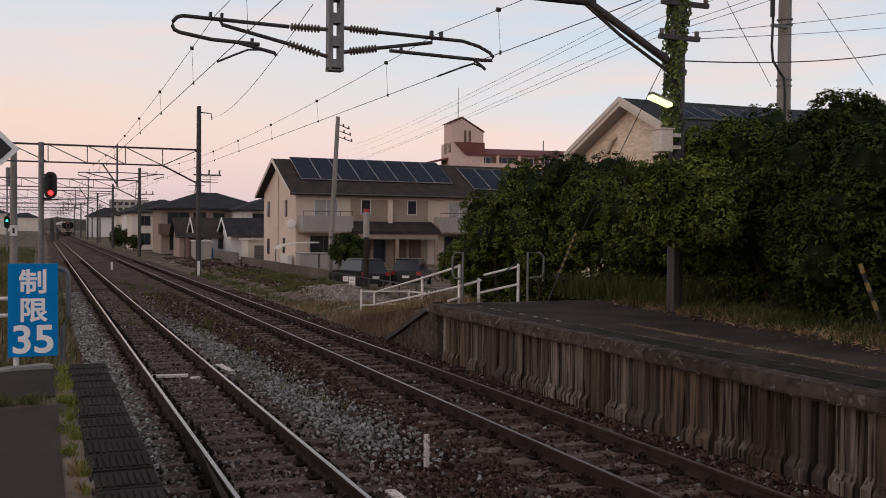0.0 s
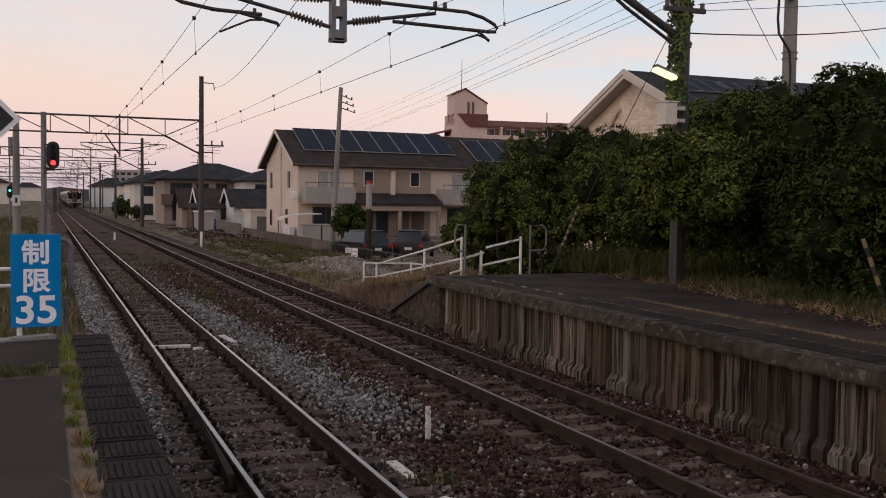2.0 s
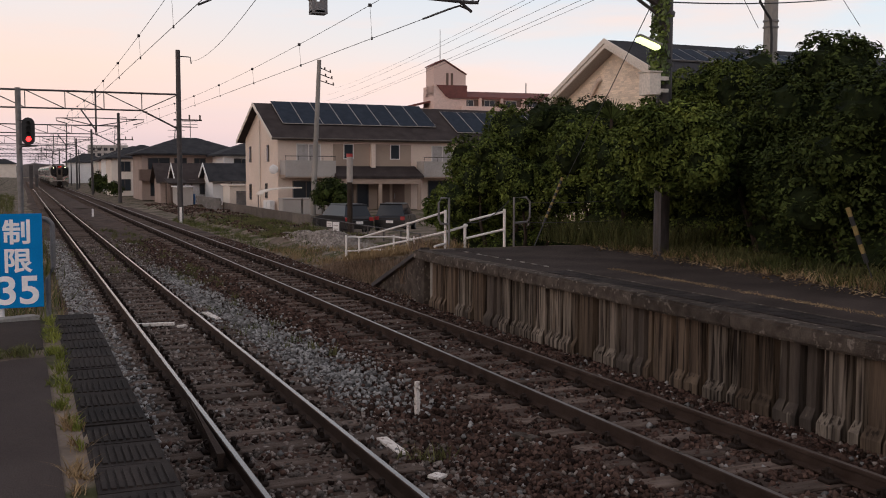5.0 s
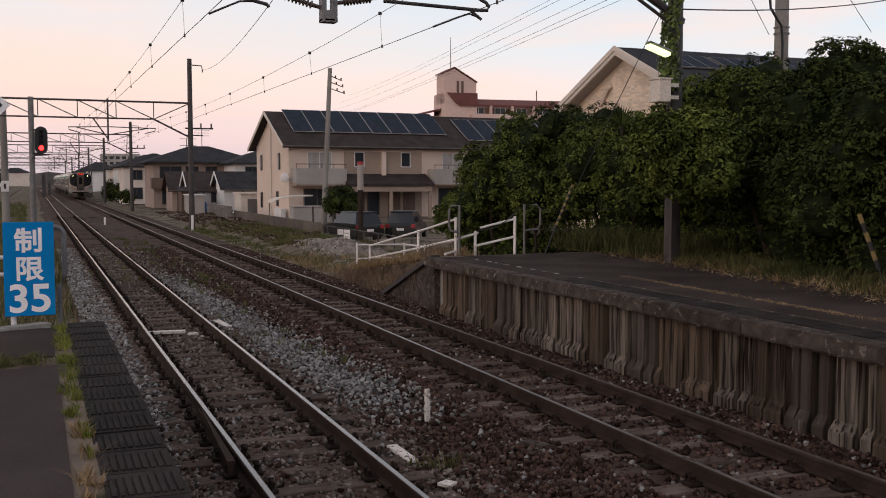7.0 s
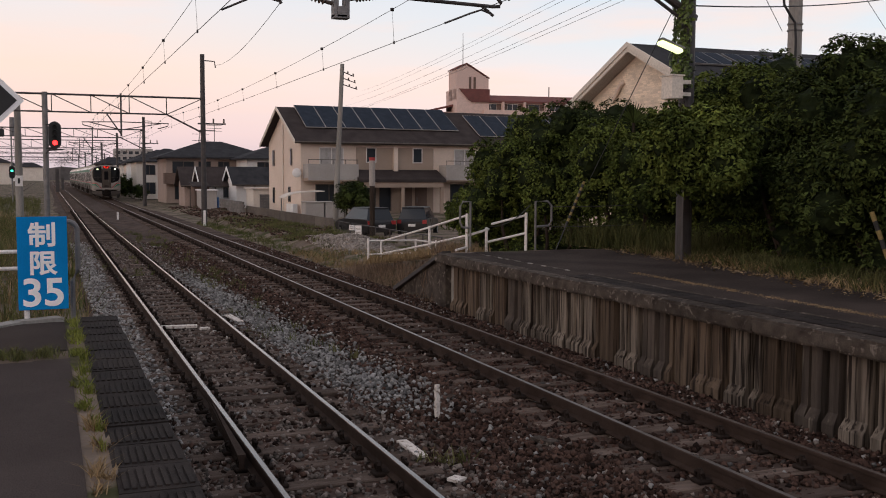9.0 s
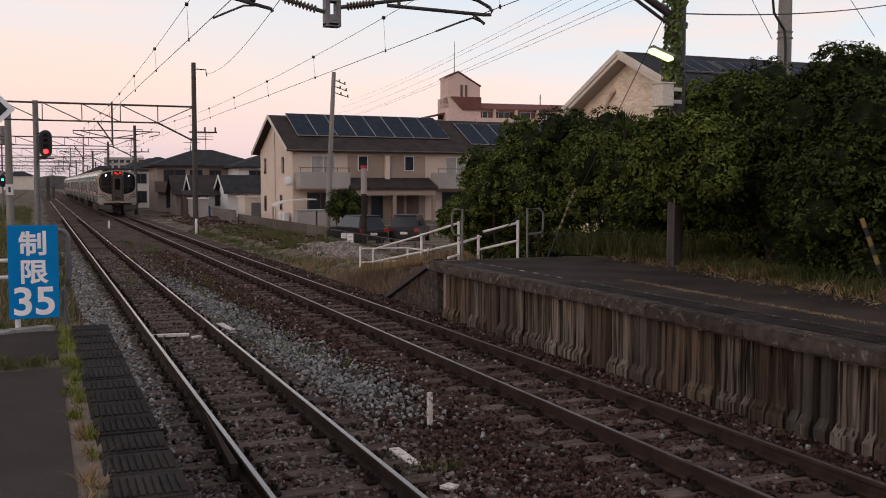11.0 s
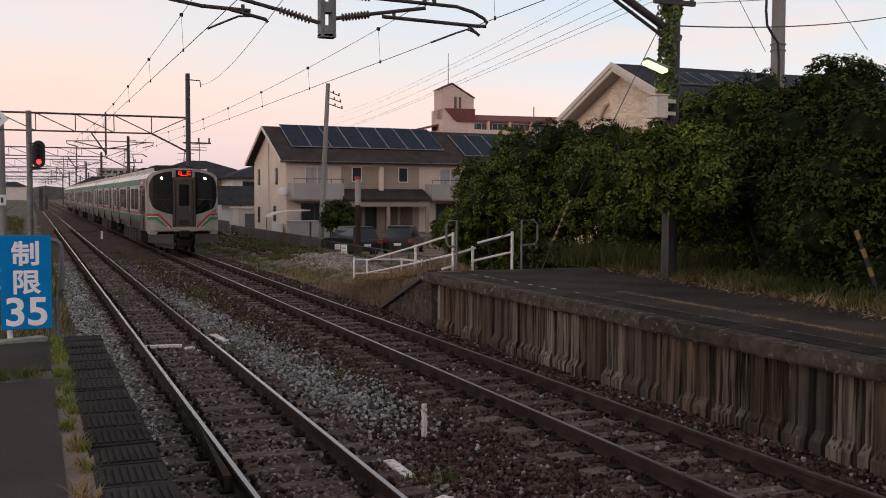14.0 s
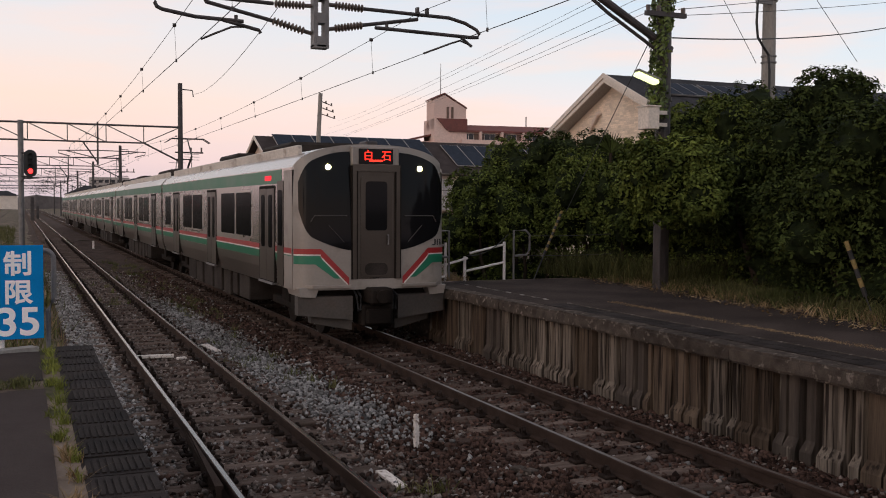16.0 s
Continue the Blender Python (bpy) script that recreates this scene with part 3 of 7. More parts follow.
def left_platform():
    p = thing("platform_near", "low railway platform with worn asphalt and rubber edge mats", "platform", kind="structure")
    bm = bmesh.new()
    prism(bm, [(-14, -0.6), (0.60, -0.6), (0.60, TOP - 0.2), (0.30, TOP - 0.02), (-14, TOP - 0.02)], "y", -16, 11.6)
    part("retaining_body", bm, M_CONCRETE, p)
    # worn asphalt, uneven, then a rougher dark patch past the joint
    def top(x, y):
        return TOP + 0.012 * noise.noise((x * 1.3, y * 1.3, 4))
    part("asphalt_surface", rough_patch(-14, 0.17, -16, 9.05, 40, 70, top), M_ASPHALT, p)
    part("asphalt_patch", rough_patch(-0.62, 0.16, 9.45, 11.3, 10, 20, lambda x, y: TOP + 0.01 + 0.05 * math.sin((x + 0.62) / 0.78 * 3.14) * math.sin((y - 9.45) / 1.85 * 3.14)), M_ASPHALT_DARK, p, "darker tar patch")
    part("soil_strip", rough_patch(0.15, 0.34, -16, 11.65, 3, 90, lambda x, y: TOP - 0.01 + 0.02 * noise.noise((x * 6, y * 5, 2))), M_SOIL, p)
    part("soil_strip", rough_patch(-14, 0.16, 9.0, 9.5, 40, 4, lambda x, y: TOP - 0.006 + 0.015 * noise.noise((x * 6, y * 5, 2))), M_SOIL, p)
    part("soil_strip", rough_patch(-14, -0.6, 9.4, 11.6, 40, 8, lambda x, y: TOP - 0.01 + 0.03 * noise.noise((x * 2, y * 2, 2))), M_SOIL, p)
    # slanting concrete kerb round the patch
    bm = bmesh.new()
    pts = [(-1.35, 9.7), (-0.95, 10.3), (-0.62, 10.85), (-0.30, 11.25), (0.12, 11.45)]
    for (ax, ay), (bx, by) in zip(pts, pts[1:]):
        d = Vector((bx - ax, by - ay, 0))
        s = d.cross(Vector((0, 0, 1))).normalized() * 0.09
        lo = [Vector((ax, ay, TOP - 0.1)) - s, Vector((ax, ay, TOP - 0.1)) + s, Vector((bx, by, TOP - 0.1)) + s, Vector((bx, by, TOP - 0.1)) - s]
        v = [bm.verts.new(q) for q in lo] + [bm.verts.new(q + Vector((0, 0, 0.15))) for q in lo]
        for f in ((4, 5, 6, 7), (0, 1, 5, 4), (1, 2, 6, 5), (2, 3, 7, 6), (3, 0, 4, 7)):
            bm.faces.new([v[i] for i in f])
    part("kerb", bm, M_CONCRETE, p, "weathered concrete kerb")
    # edge blocks under the mats
    bm = bmesh.new()
    box(bm, 0, 0.42, 0, 0.985, -0.16, 0.0, 0.012)
    me = mesh_of("edge_block", bm, M_COPING)
    for i in range(28):
        piece("edge_block", me, p, pose(0.30, -16 + i * 0.99, TOP - 0.02))
    bm = bmesh.new()
    box(bm, 0, 0.40, 0, 0.47, 0.0, 0.012)
    for k in range(9):
        x = 0.025 + k * 0.041
        box(bm, x, x + 0.026, 0.05, 0.40, 0.012, 0.021)
    me = mesh_of("edge_mat", bm, M_MAT)
    rng = np.random.default_rng(5)
    for i in range(34):
        piece("edge_mat", me, p, pose(0.315 + rng.uniform(-0.006, 0.006), -4.5 + i * 0.477, TOP - 0.018 + rng.uniform(0, 0.006), rng.uniform(-0.5, 0.5), rng.uniform(-0.6, 0.6), rng.uniform(-0.6, 0.6)))
    return p


left_platform()


def right_platform():
    p = thing("platform_far", "old platform with streaked concrete wall and worn coping", "platform", kind="structure")
    bm = bmesh.new()
    prism(bm, [(7.72, -0.7), (16, -0.7), (16, TOP - 0.03), (7.72, TOP - 0.03)], "y", -14, 18.95)
    part("core", bm, M_CONCRETE, p)
    # ribbed wall panels with splayed feet
    w = 0.62
    shapes = (((0.03, 0.29, 0.10), (0.36, 0.58, 0.08)), ((0.02, 0.18, 0.08), (0.23, 0.41, 0.11), (0.47, 0.60, 0.07)), ((0.04, 0.44, 0.10), (0.50, 0.60, 0.075)),
              ((0.03, 0.15, 0.07), (0.21, 0.54, 0.11)), ((0.04, 0.30, 0.09), (0.33, 0.57, 0.10)))
    panels = []
    for k, faces in enumerate(shapes):
        outline = [(0.0, 0.0)]
        for y0, y1, d in faces:
            outline += [(y0, 0.0), (y0 + 0.014, d), (y1 - 0.014, d), (y1, 0.0)]
        outline += [(w - 0.006, 0.0), (w - 0.006, -0.06), (0.0, -0.06)]
        bm = bmesh.new()
        prism(bm, outline, "z", -0.35, 0.80)
        for y0, y1, d in faces:
            if y1 - y0 > 0.36:
                continue
            a, b = y0 + 0.012, y1 - 0.012
            v = [bm.verts.new(q) for q in ((a, d, 0.06), (b, d, 0.06), (b + 0.02, d + 0.07, -0.06), (a - 0.02, d + 0.07, -0.06), (a - 0.02, d + 0.07, -0.3), (b + 0.02, d + 0.07, -0.3), (b, 0.0, -0.3), (a, 0.0, -0.3))]
            for f in ((0, 1, 2, 3), (3, 2, 5, 4), (0, 3, 4, 7), (1, 6, 5, 2)):
                bm.faces.new([v[i] for i in f])
        bmesh.ops.recalc_face_normals(bm, faces=bm.faces[:])
        panels.append(mesh_of("wall_panel", bm, (M_WALL_PANEL, M_WALL_DARK, M_WALL_BROWN, M_WALL_PANEL, M_WALL_BROWN)[k]))
    turn = Matrix(((0, -1, 0, 0), (1, 0, 0, 0), (0, 0, 1, 0), (0, 0, 0, 1)))
    order = random.Random(12)
    kind = 0
    for i in range(46):
        kind = (kind + order.randint(1, 4)) % 5
        piece("wall_panel", panels[kind], p, pose(7.70 + order.uniform(-0.012, 0.012), 18.35 - w * (i + 1), 0) @ turn)
    # coping slabs
    rng = np.random.default_rng(8)
    for k in range(3):
        bm = bmesh.new()
        vs = box(bm, 0, 0.30, 0, 1.985, -0.19, 0.0)
        bmesh.ops.subdivide_edges(bm, edges=[e for e in bm.edges if abs(e.verts[0].co.y - e.verts[1].co.y) > 1], cuts=14, use_grid_fill=True)
        bmesh.ops.bevel(bm, geom=[e for e in bm.edges if abs(e.verts[0].co.x) < 1e-4 and abs(e.verts[1].co.x) < 1e-4 and abs(e.verts[0].co.z - e.verts[1].co.z) < 1e-4], offset=0.03, segments=2, affect="EDGES")
        for v in bm.verts:
            if v.co.x < 0.1:
                v.co += Vector((0.02 * noise.noise((k * 9, v.co.y * 3, v.co.z * 8)) + 0.012 * noise.noise((k * 5, v.co.y * 11, v.co.z * 20)), 0, 0.012 * noise.noise((k * 7 + 3, v.co.y * 7, 1))))
        me = mesh_of("coping_slab", bm, M_COPING)
        for i in range(k, 16, 3):
            piece("coping_slab", me, p, pose(EDGE_R, END_R - 1.99 * (i + 1), TOP + rng.uniform(-0.008, 0.008)))
    # black edge tiles, a pale line, asphalt
    bm = bmesh.new()
    box(bm, 0, 0.205, 0, 0.29, -0.02, 0.008, 0.004)
    me = mesh_of("edge_tile", bm, M_MAT)
    for i in range(60):
        for j in range(2):
            piece("edge_tile", me, p, pose(7.78 + 0.215 * j, 14.0 - 0.30 * (i + 1), TOP - 0.006 + rng.uniform(0, 0.004)))
    bm = bmesh.new()
    box(bm, 8.225, 8.275, -14, 14, TOP - 0.03, TOP + 0.004)
    part("edge_line", bm, M_COPING, p, "faded pale edge line")
    for i in range(9):
        bm = bmesh.new()
        y = 14.1 + 0.48 * i + rng.uniform(-0.16, 0.16)
        box(bm, 8.235, 8.27, y, y + rng.uniform(0.05, 0.24), TOP - 0.03, TOP + 0.006)
        part("line_dash", bm, M_CONCRETE, p, "worn white paint dash")
    part("asphalt_surface", rough_patch(8.28, 16, -14, 18.95, 24, 60, lambda x, y: TOP + 0.012 * noise.noise((x, y, 3))), M_ASPHALT_DARK, p)
    part("asphalt_surface", rough_patch(7.75, 8.29, 14.0, 18.95, 4, 10, lambda x, y: TOP - 0.006), M_ASPHALT_DARK, p)
    part("joint_fill", rough_patch(7.75, 8.23, -14, 14.0, 3, 20, lambda x, y: TOP - 0.012), M_ASPHALT_DARK, p)
    # end stub wall with a shadowed recess, and the steep side of the end slope
    bm = bmesh.new()
    box(bm, 7.58, 7.90, 18.72, 19.02, -0.6, TOP - 0.19, 0.015)
    box(bm, 7.58, 9.0, 18.98, 19.2, -0.6, TOP - 0.04, 0.015)
    part("end_wall", bm, M_COPING, p, "dark weathered concrete end wall")
    bm = bmesh.new()
    prism(bm, [(19.0, -0.5), (22.1, -0.5), (22.1, -0.18), (19.2, TOP - 0.02), (19.0, TOP - 0.02)], "x", 7.72, 7.92)
    part("end_slope_wall", bm, M_COPING, p)
    bm = bmesh.new()
    prism(bm, [(19.0, TOP - 0.03), (22.15, -0.2), (22.15, -0.10), (19.0, TOP + 0.04)], "x", 7.62, 7.82)
    part("end_slope_kerb", bm, M_STEEL_DARK, p, "dark sloping kerb beam")
    part("ramp", rough_patch(7.75, 13.5, 19.0, 31, 28, 40, lambda x, y: lerp(-0.42, lerp(TOP - 0.02, -0.36, (y - 19.3) / 10.5), (x - 7.75) / 1.0 if y > 20.5 else (x - 7.75) * 8) + 0.04 * noise.noise((x, y, 0)) * (y > 20)), M_SOIL, p, "trodden earth ramp")
    return p


right_platform()


# ---- things by the tracks ----
def text_on(body, parent, material, m, size, bold=0.03):
    cu = bpy.data.curves.new("lettering", "FONT")
    cu.body, cu.size, cu.extrude, cu.align_x = body, size, 0.002, "CENTER"
    cu.bevel_depth, cu.bevel_resolution = size * bold, 0
    cu.materials.append(material)
    t = new("lettering", cu)
    t.parent = parent
    t.matrix_basis = m
    return t


def speed_sign():
    s = thing("speed_sign", "blue board with white speed restriction lettering on a post", "sign", (-0.043, 11.45, TOP), rz=0)
    bm = bmesh.new()
    box(bm, -0.2525, 0.2525, -0.012, 0.012, 0.133, 1.142, 0.004)
    board = part("board", bm, M_SIGN_BLUE, s, "blue enamel board")
    for word, z, size, wide, bold in (("\u5236", 0.845, 0.275, 1.06, 0.026), ("\u9650", 0.540, 0.275, 1.06, 0.026), ("35", 0.180, 0.420, 1.06, 0.021)):
        text_on(word, board, M_SIGN_WHITE, pose(0, -0.0145, z, 90) @ Matrix.Diagonal((wide, 1, 0.08, 1)), size, bold)
    bm = bmesh.new()
    tube(bm, [(-0.17, 0.05, -0.05), (-0.17, 0.05, 1.1)], 0.03, 10)
    part("post", bm, M_WHITE_PIPE, s, "white painted post")
    bm = bmesh.new()
    pts = arc((0.26, 0.14, 0.98), 0.10, 0, 90, 5, "xz")
    tube(bm, [(0.36, 0.14, 0.55)] + pts + [(0.0, 0.14, 1.08)], 0.028, 8)
    tube(bm, [(0.36, 0.14, 0.55), (0.30, 0.14, 0.42), (0.30, 0.14, -0.3)], 0.028, 8)
    part("bracket", bm, M_STEEL_GREY, s, "grey bent pipe bracket")


speed_sign()


def diamond_sign():
    s = thing("diamond_sign", "black diamond marker board with white border on a pole", "sign", (-0.765, 13.5, -0.36))
    r = 0.545
    bm = bmesh.new()
    prism(bm, [(0, 3.81 - r), (r, 3.81), (0, 3.81 + r), (-r, 3.81)], "y", 0.0, 0.02)
    part("board", bm, M_SIGN_WHITE, s, "white border")
    bm = bmesh.new()
    q = r - 0.085
    prism(bm, [(0, 3.81 - q), (q, 3.81), (0, 3.81 + q), (-q, 3.81)], "y", -0.006, 0.004)
    part("face", bm, M_BLACK, s, "black face")
    bm = bmesh.new()
    box(bm, 0.10, 0.30, 0.03, 0.14, 3.36, 3.46, 0.01)
    tube(bm, [(0, 0.06, 3.5), (0.2, 0.08, 3.41)], 0.02, 6)
    part("lamp_box", bm, M_BLACK, s)
    bm = bmesh.new()
    tube(bm, [(0, 0.07, 0), (0, 0.07, 4.2)], 0.045, 10)
    part("pole", bm, M_STEEL_GREY, s)


diamond_sign()


def end_fence():
    s = thing("pipe_fence", "low pipe fence across the platform end", "fence", (0, 12.0, TOP - 0.05))
    for z, m, lab in ((0.78, M_WHITE_PIPE, "white rail"), (0.59, M_WHITE_PIPE, "white rail")):
        bm = bmesh.new()
        tube(bm, [(-0.15, 0, z), (-6, 0, z)], 0.022, 8)
        part("rail", bm, m, s, lab)
    for x in (-0.9, -2.6, -4.3, -6):
        bm = bmesh.new()
        tube(bm, [(x, 0, -0.6), (x, 0, 0.82)], 0.03, 8)
        part("post", bm, M_WHITE_PIPE, s)


end_fence()


def white_railing(name, label, posts, rails, r=0.033):
    s = thing(name, label, "railing", group="ramp railings")
    for x, y, z0, z1 in posts:
        bm = bmesh.new()
        tube(bm, [(x, y, z0), (x, y, z1)], r, 10)
        part("post", bm, M_WHITE_PIPE, s)
    for pts in rails:
        bm = bmesh.new()
        tube(bm, pts, r * 0.8, 8)
        part("rail", bm, M_WHITE_PIPE, s)
    return s


white_railing("ramp_railing", "white painted sloping pipe railing beside the ramp",
              [(8.47, 19.67, 0.85, 1.72), (8.88, 23.0, 0.3, 1.29), (9.68, 29.3, -0.5, 0.54)],
              [[(8.47, 19.67, 1.68), (8.88, 23.0, 1.25), (9.68, 29.3, 0.49)],
               [(9.10, 19.9, 1.36), (8.47, 19.67, 1.24), (8.88, 23.0, 0.83), (9.68, 29.3, 0.10)],
               [(8.47, 19.67, 0.99), (8.1, 19.4, 0.95)]])
white_railing("ramp_railing", "white painted pipe railing beside the shrubs",
              [(9.03, 19.88, 0.85, 1.40), (9.97, 19.81, 0.85, 1.72)],
              [[(9.97, 19.81, 1.66), (9.15, 19.88, 1.47)], [(9.97, 19.81, 1.26), (9.03, 19.88, 1.07)]])
white_railing("ramp_railing", "white pipe railing across the foot of the ramp",
              [(9.42, 29.8, -0.5, 0.56), (11.05, 29.9, -0.5, 0.5), (11.6, 29.5, -0.5, 0.48)],
              [[(9.42, 29.8, 0.49), (11.05, 29.9, 0.46), (11.6, 29.5, 0.40)], [(9.42, 29.8, 0.05), (11.05, 29.9, 0.05), (11.6, 29.5, -0.06)]])


def loop_gate(x, y, side, label):
    s = thing("hoop_gate_post", label, "barrier", (x, y, TOP - 0.05))
    bm = bmesh.new()
    pts = [(0, 0, 0), (0, 0, 1.10), (side * 0.30, 0, 1.10), (side * 0.40, 0, 1.0), (side * 0.40, 0, 0.66), (side * 0.32, 0, 0.55), (0, 0, 0.53)]
    tube(bm, pts, 0.026, 8)
    part("hoop", bm, M_STEEL_GREY, s)


loop_gate(8.50, 19.55, -0.6, "grey steel hoop rail on the platform end")
loop_gate(10.10, 19.6, 1, "grey steel hoop rail beside the shrubs")


def small_wood():
    def board(name, label, at, dims, rx=0, ry=0, rz=0, mat=M_WHITE_BOARD):
        bm = bmesh.new()
        a, b, c = dims
        vs = box(bm, -a / 2, a / 2, -b / 2, b / 2, 0, c, min(dims) * 0.12)
        bmesh.ops.subdivide_edges(bm, edges=[e for e in bm.edges if e.calc_length() > max(dims) * 0.5], cuts=4)
        for v in bm.verts:
            v.co += Vector((noise.noise(v.co * 30), noise.noise(v.co * 30 + Vector((5, 0, 0))), 0)) * min(dims) * 0.12
        ob = finish(name, bm, mat)
        ob.matrix_basis = pose(*at, rx, ry, rz)
        tagged(ob, label, "board")
    board("marker_stake", "chipped white wooden marker stake in the ballast", (4.12, 10.35, -0.25), (0.06, 0.045, 0.385), -4, 3, 20)
    board("loose_board", "chipped white board lying on the ballast", (3.30, 8.95, -0.175), (0.11, 0.52, 0.03), 3, 0, 4)
    board("loose_board", "pale plank lying across the sleepers", (2.12, 17.7, -0.16), (0.62, 0.13, 0.05), 0, 0, -6)
    board("loose_board", "small pale wood chip lying between the rails", (2.52, 17.4, -0.165), (0.16, 0.10, 0.04), 0, 0, 20, M_WHITE_BOARD)
    board("loose_board", "white board lying on grey ballast", (3.22, 18.5, -0.165), (0.13, 0.75, 0.03), 2, 0, 8)
    board("loose_board", "pale broken board on the ballast", (3.34, 7.9, -0.18), (0.16, 0.12, 0.03), 2, 5, 40)
    board("loose_board", "weathered flat stone slab on brown ballast", (4.75, 8.9, -0.235), (0.18, 0.26, 0.05), 2, 5, 30, M_COPING)
    board("marker_stake", "white concrete marker post by the track", (8.35, 57.5, -0.4), (0.13, 0.13, 0.95), mat=M_WHITE_PIPE)
    board("marker_stake", "small white marker post between the tracks", (4.15, 66, -0.35), (0.12, 0.12, 0.55), mat=M_WHITE_PIPE)
    bm = bmesh.new()
    tube(bm, [(0, 0, -0.3), (0.03, 0, -0.02)], 0.016, 6)
    ob = finish("iron_peg", bm, M_STEEL_DARK)
    ob.matrix_basis = pose(3.30, 11.2, 0)
    tagged(ob, "dark iron peg beside the rail", "peg")


small_wood()


# ---- the near mast with its arm, drop post and two registration brackets ----
MY = 16.0


def insulator(bm, p0, p1, r=0.075, n=8):
    a, b = Vector(p0), Vector(p1)
    tube(bm, [a, b], 0.03, 8)
    d = (b - a).normalized()
    s = d.cross(Vector((0, 1, 0))).normalized()
    u = s.cross(d)
    for i in range(n):
        c = a + (b - a) * ((i + 0.5) / n)
        rings = []
        for off, rad in ((-0.018, 0.035), (-0.004, r), (0.008, r), (0.026, 0.035)):
            rings.append([bm.verts.new(c + d * off + (s * math.cos(k * math.pi / 7) + u * math.sin(k * math.pi / 7)) * rad) for k in range(14)])
        for x, y in zip(rings, rings[1:]):
            for k in range(14):
                bm.faces.new((x[k], x[(k + 1) % 14], y[(k + 1) % 14], y[k]))


def near_mast():
    g = thing("catenary_mast", "ivy-covered mast with arm and two contact wire brackets", "catenary mast")
    bm = bmesh.new()
    tube(bm, [(11.47, MY, 0.5), (11.47, MY, 9.5)], 0.155, 16, 0.14)
    part("pole", bm, M_STEEL_DARK, g, "dark brown pole")
    bm = bmesh.new()
    box(bm, 11.30, 11.40, MY - 0.22, MY - 0.15, 0.9, 2.6)
    part("conduit", bm, M_STEEL_DARK, g)
    for z in (5.55, 6.22, 6.84, 4.6):
        bm = bmesh.new()
        tube(bm, [(11.47, MY, z - 0.04), (11.47, MY, z + 0.04)], 0.175, 16)
        part("band", bm, M_STEEL_DARK, g)
    for x0, x1, z in ((10.98, 12.05, 6.86), (10.93, 11.85, 6.20)):
        bm = bmesh.new()
        box(bm, x0, x1, MY - 0.2, MY - 0.12, z - 0.045, z + 0.045)
        arm = part("cross_arm", bm, M_STEEL_DARK, g)
        for x in (x0 + 0.06, x0 + 0.3, x1 - 0.06):
            bm = bmesh.new()
            tube(bm, [(x, MY - 0.16, z + 0.04), (x, MY - 0.16, z + 0.15)], 0.045, 8)
            part("insulator", bm, M_PORCELAIN, arm)
    # beam over the tracks with its slanting strut
    bm = bmesh.new()
    tube(bm, [(11.47, MY, 6.80 + 0.55), (-2.0, MY, 7.30)], 0.075, 10)
    tube(bm, [(9.6, MY, 6.74), (-2.0, MY, 6.72)], 0.075, 10)
    for k in range(12):
        x = 9.4 - k * 0.95
        tube(bm, [(x, MY, 6.73), (x - 0.47, MY, 7.3), (x - 0.95, MY, 6.73)], 0.03, 6)
    part("beam", bm, M_STEEL_DARK, g)
    bm = bmesh.new()
    tube(bm, [(11.60, MY - 0.05, 5.55), (9.45, MY, 6.75)], 0.075, 10)
    tube(bm, [(11.42, MY - 0.05, 5.45), (10.2, MY, 6.16), (9.40, MY, 6.70)], 0.035, 8)
    part("strut", bm, M_STEEL_DARK, g)
    # slotted drop post
    bm = bmesh.new()
    for x in (4.47, 4.655):
        box(bm, x, x + 0.075, MY - 0.10, MY + 0.10, 5.14, 6.75)
    z = 5.14
    for k in range(5):
        box(bm, 4.52, 4.68, MY - 0.11, MY - 0.09, z, z + 0.17)
        box(bm, 4.52, 4.68, MY + 0.09, MY + 0.11, z, z + 0.17)
        z += 0.385
    box(bm, 4.47, 4.73, MY - 0.11, MY + 0.11, 5.12, 5.17)
    part("drop_post", bm, M_STEEL_GREY, g, "slotted grey steel drop post")
    for pts, ins, name in (
            ([(4.46, 5.81), (3.84, 5.80)], True, "insulator"), ([(4.46, 5.36), (4.28, 5.41), (3.80, 5.52)], True, "insulator"),
            ([(4.74, 5.86), (5.36, 5.84)], True, "insulator"), ([(4.74, 5.45), (5.34, 5.56)], True, "insulator")):
        bm = bmesh.new()
        a, b = pts[0], pts[-1]
        d = Vector((b[0] - a[0], 0, b[1] - a[1]))
        A = Vector((a[0], MY, a[1]))
        insulator(bm, A + d * 0.18, A + d, 0.068, 9)
        tube(bm, [A, A + d * 0.2], 0.035, 8)
        part(name, bm, M_PORCELAIN, g, "ribbed brown porcelain insulator")
    bars = ([[(3.82, 5.80), (2.11, 5.83), (2.02, 5.80), (1.96, 5.73), (1.95, 5.66), (1.98, 5.60), (2.06, 5.565), (2.56, 5.49), (3.33, 5.47)], 0.032],
            [[(3.80, 5.52), (2.73, 5.74), (2.70, 5.81)], 0.032], [[(3.61, 5.30), (3.58, 5.35), (3.0, 5.47)], 0.03], [[(3.21, 5.56), (3.21, 5.42)], 0.03],
            [[(3.60, 5.33), (3.40, 5.39), (3.14, 5.37), (2.90, 5.26), (2.65, 5.14)], 0.017],
            [[(5.34, 5.84), (6.94, 5.81), (7.25, 5.74), (7.47, 5.64), (7.53, 5.57), (7.50, 5.51), (7.36, 5.50), (5.57, 5.54)], 0.032],
            [[(5.32, 5.56), (6.35, 5.74), (6.36, 5.82)], 0.032], [[(5.78, 5.52), (5.78, 5.62)], 0.03], [[(7.14, 5.51), (7.38, 5.34)], 0.028],
            [[(7.37, 5.36), (7.15, 5.43), (6.95, 5.36), (6.46, 5.16)], 0.017])
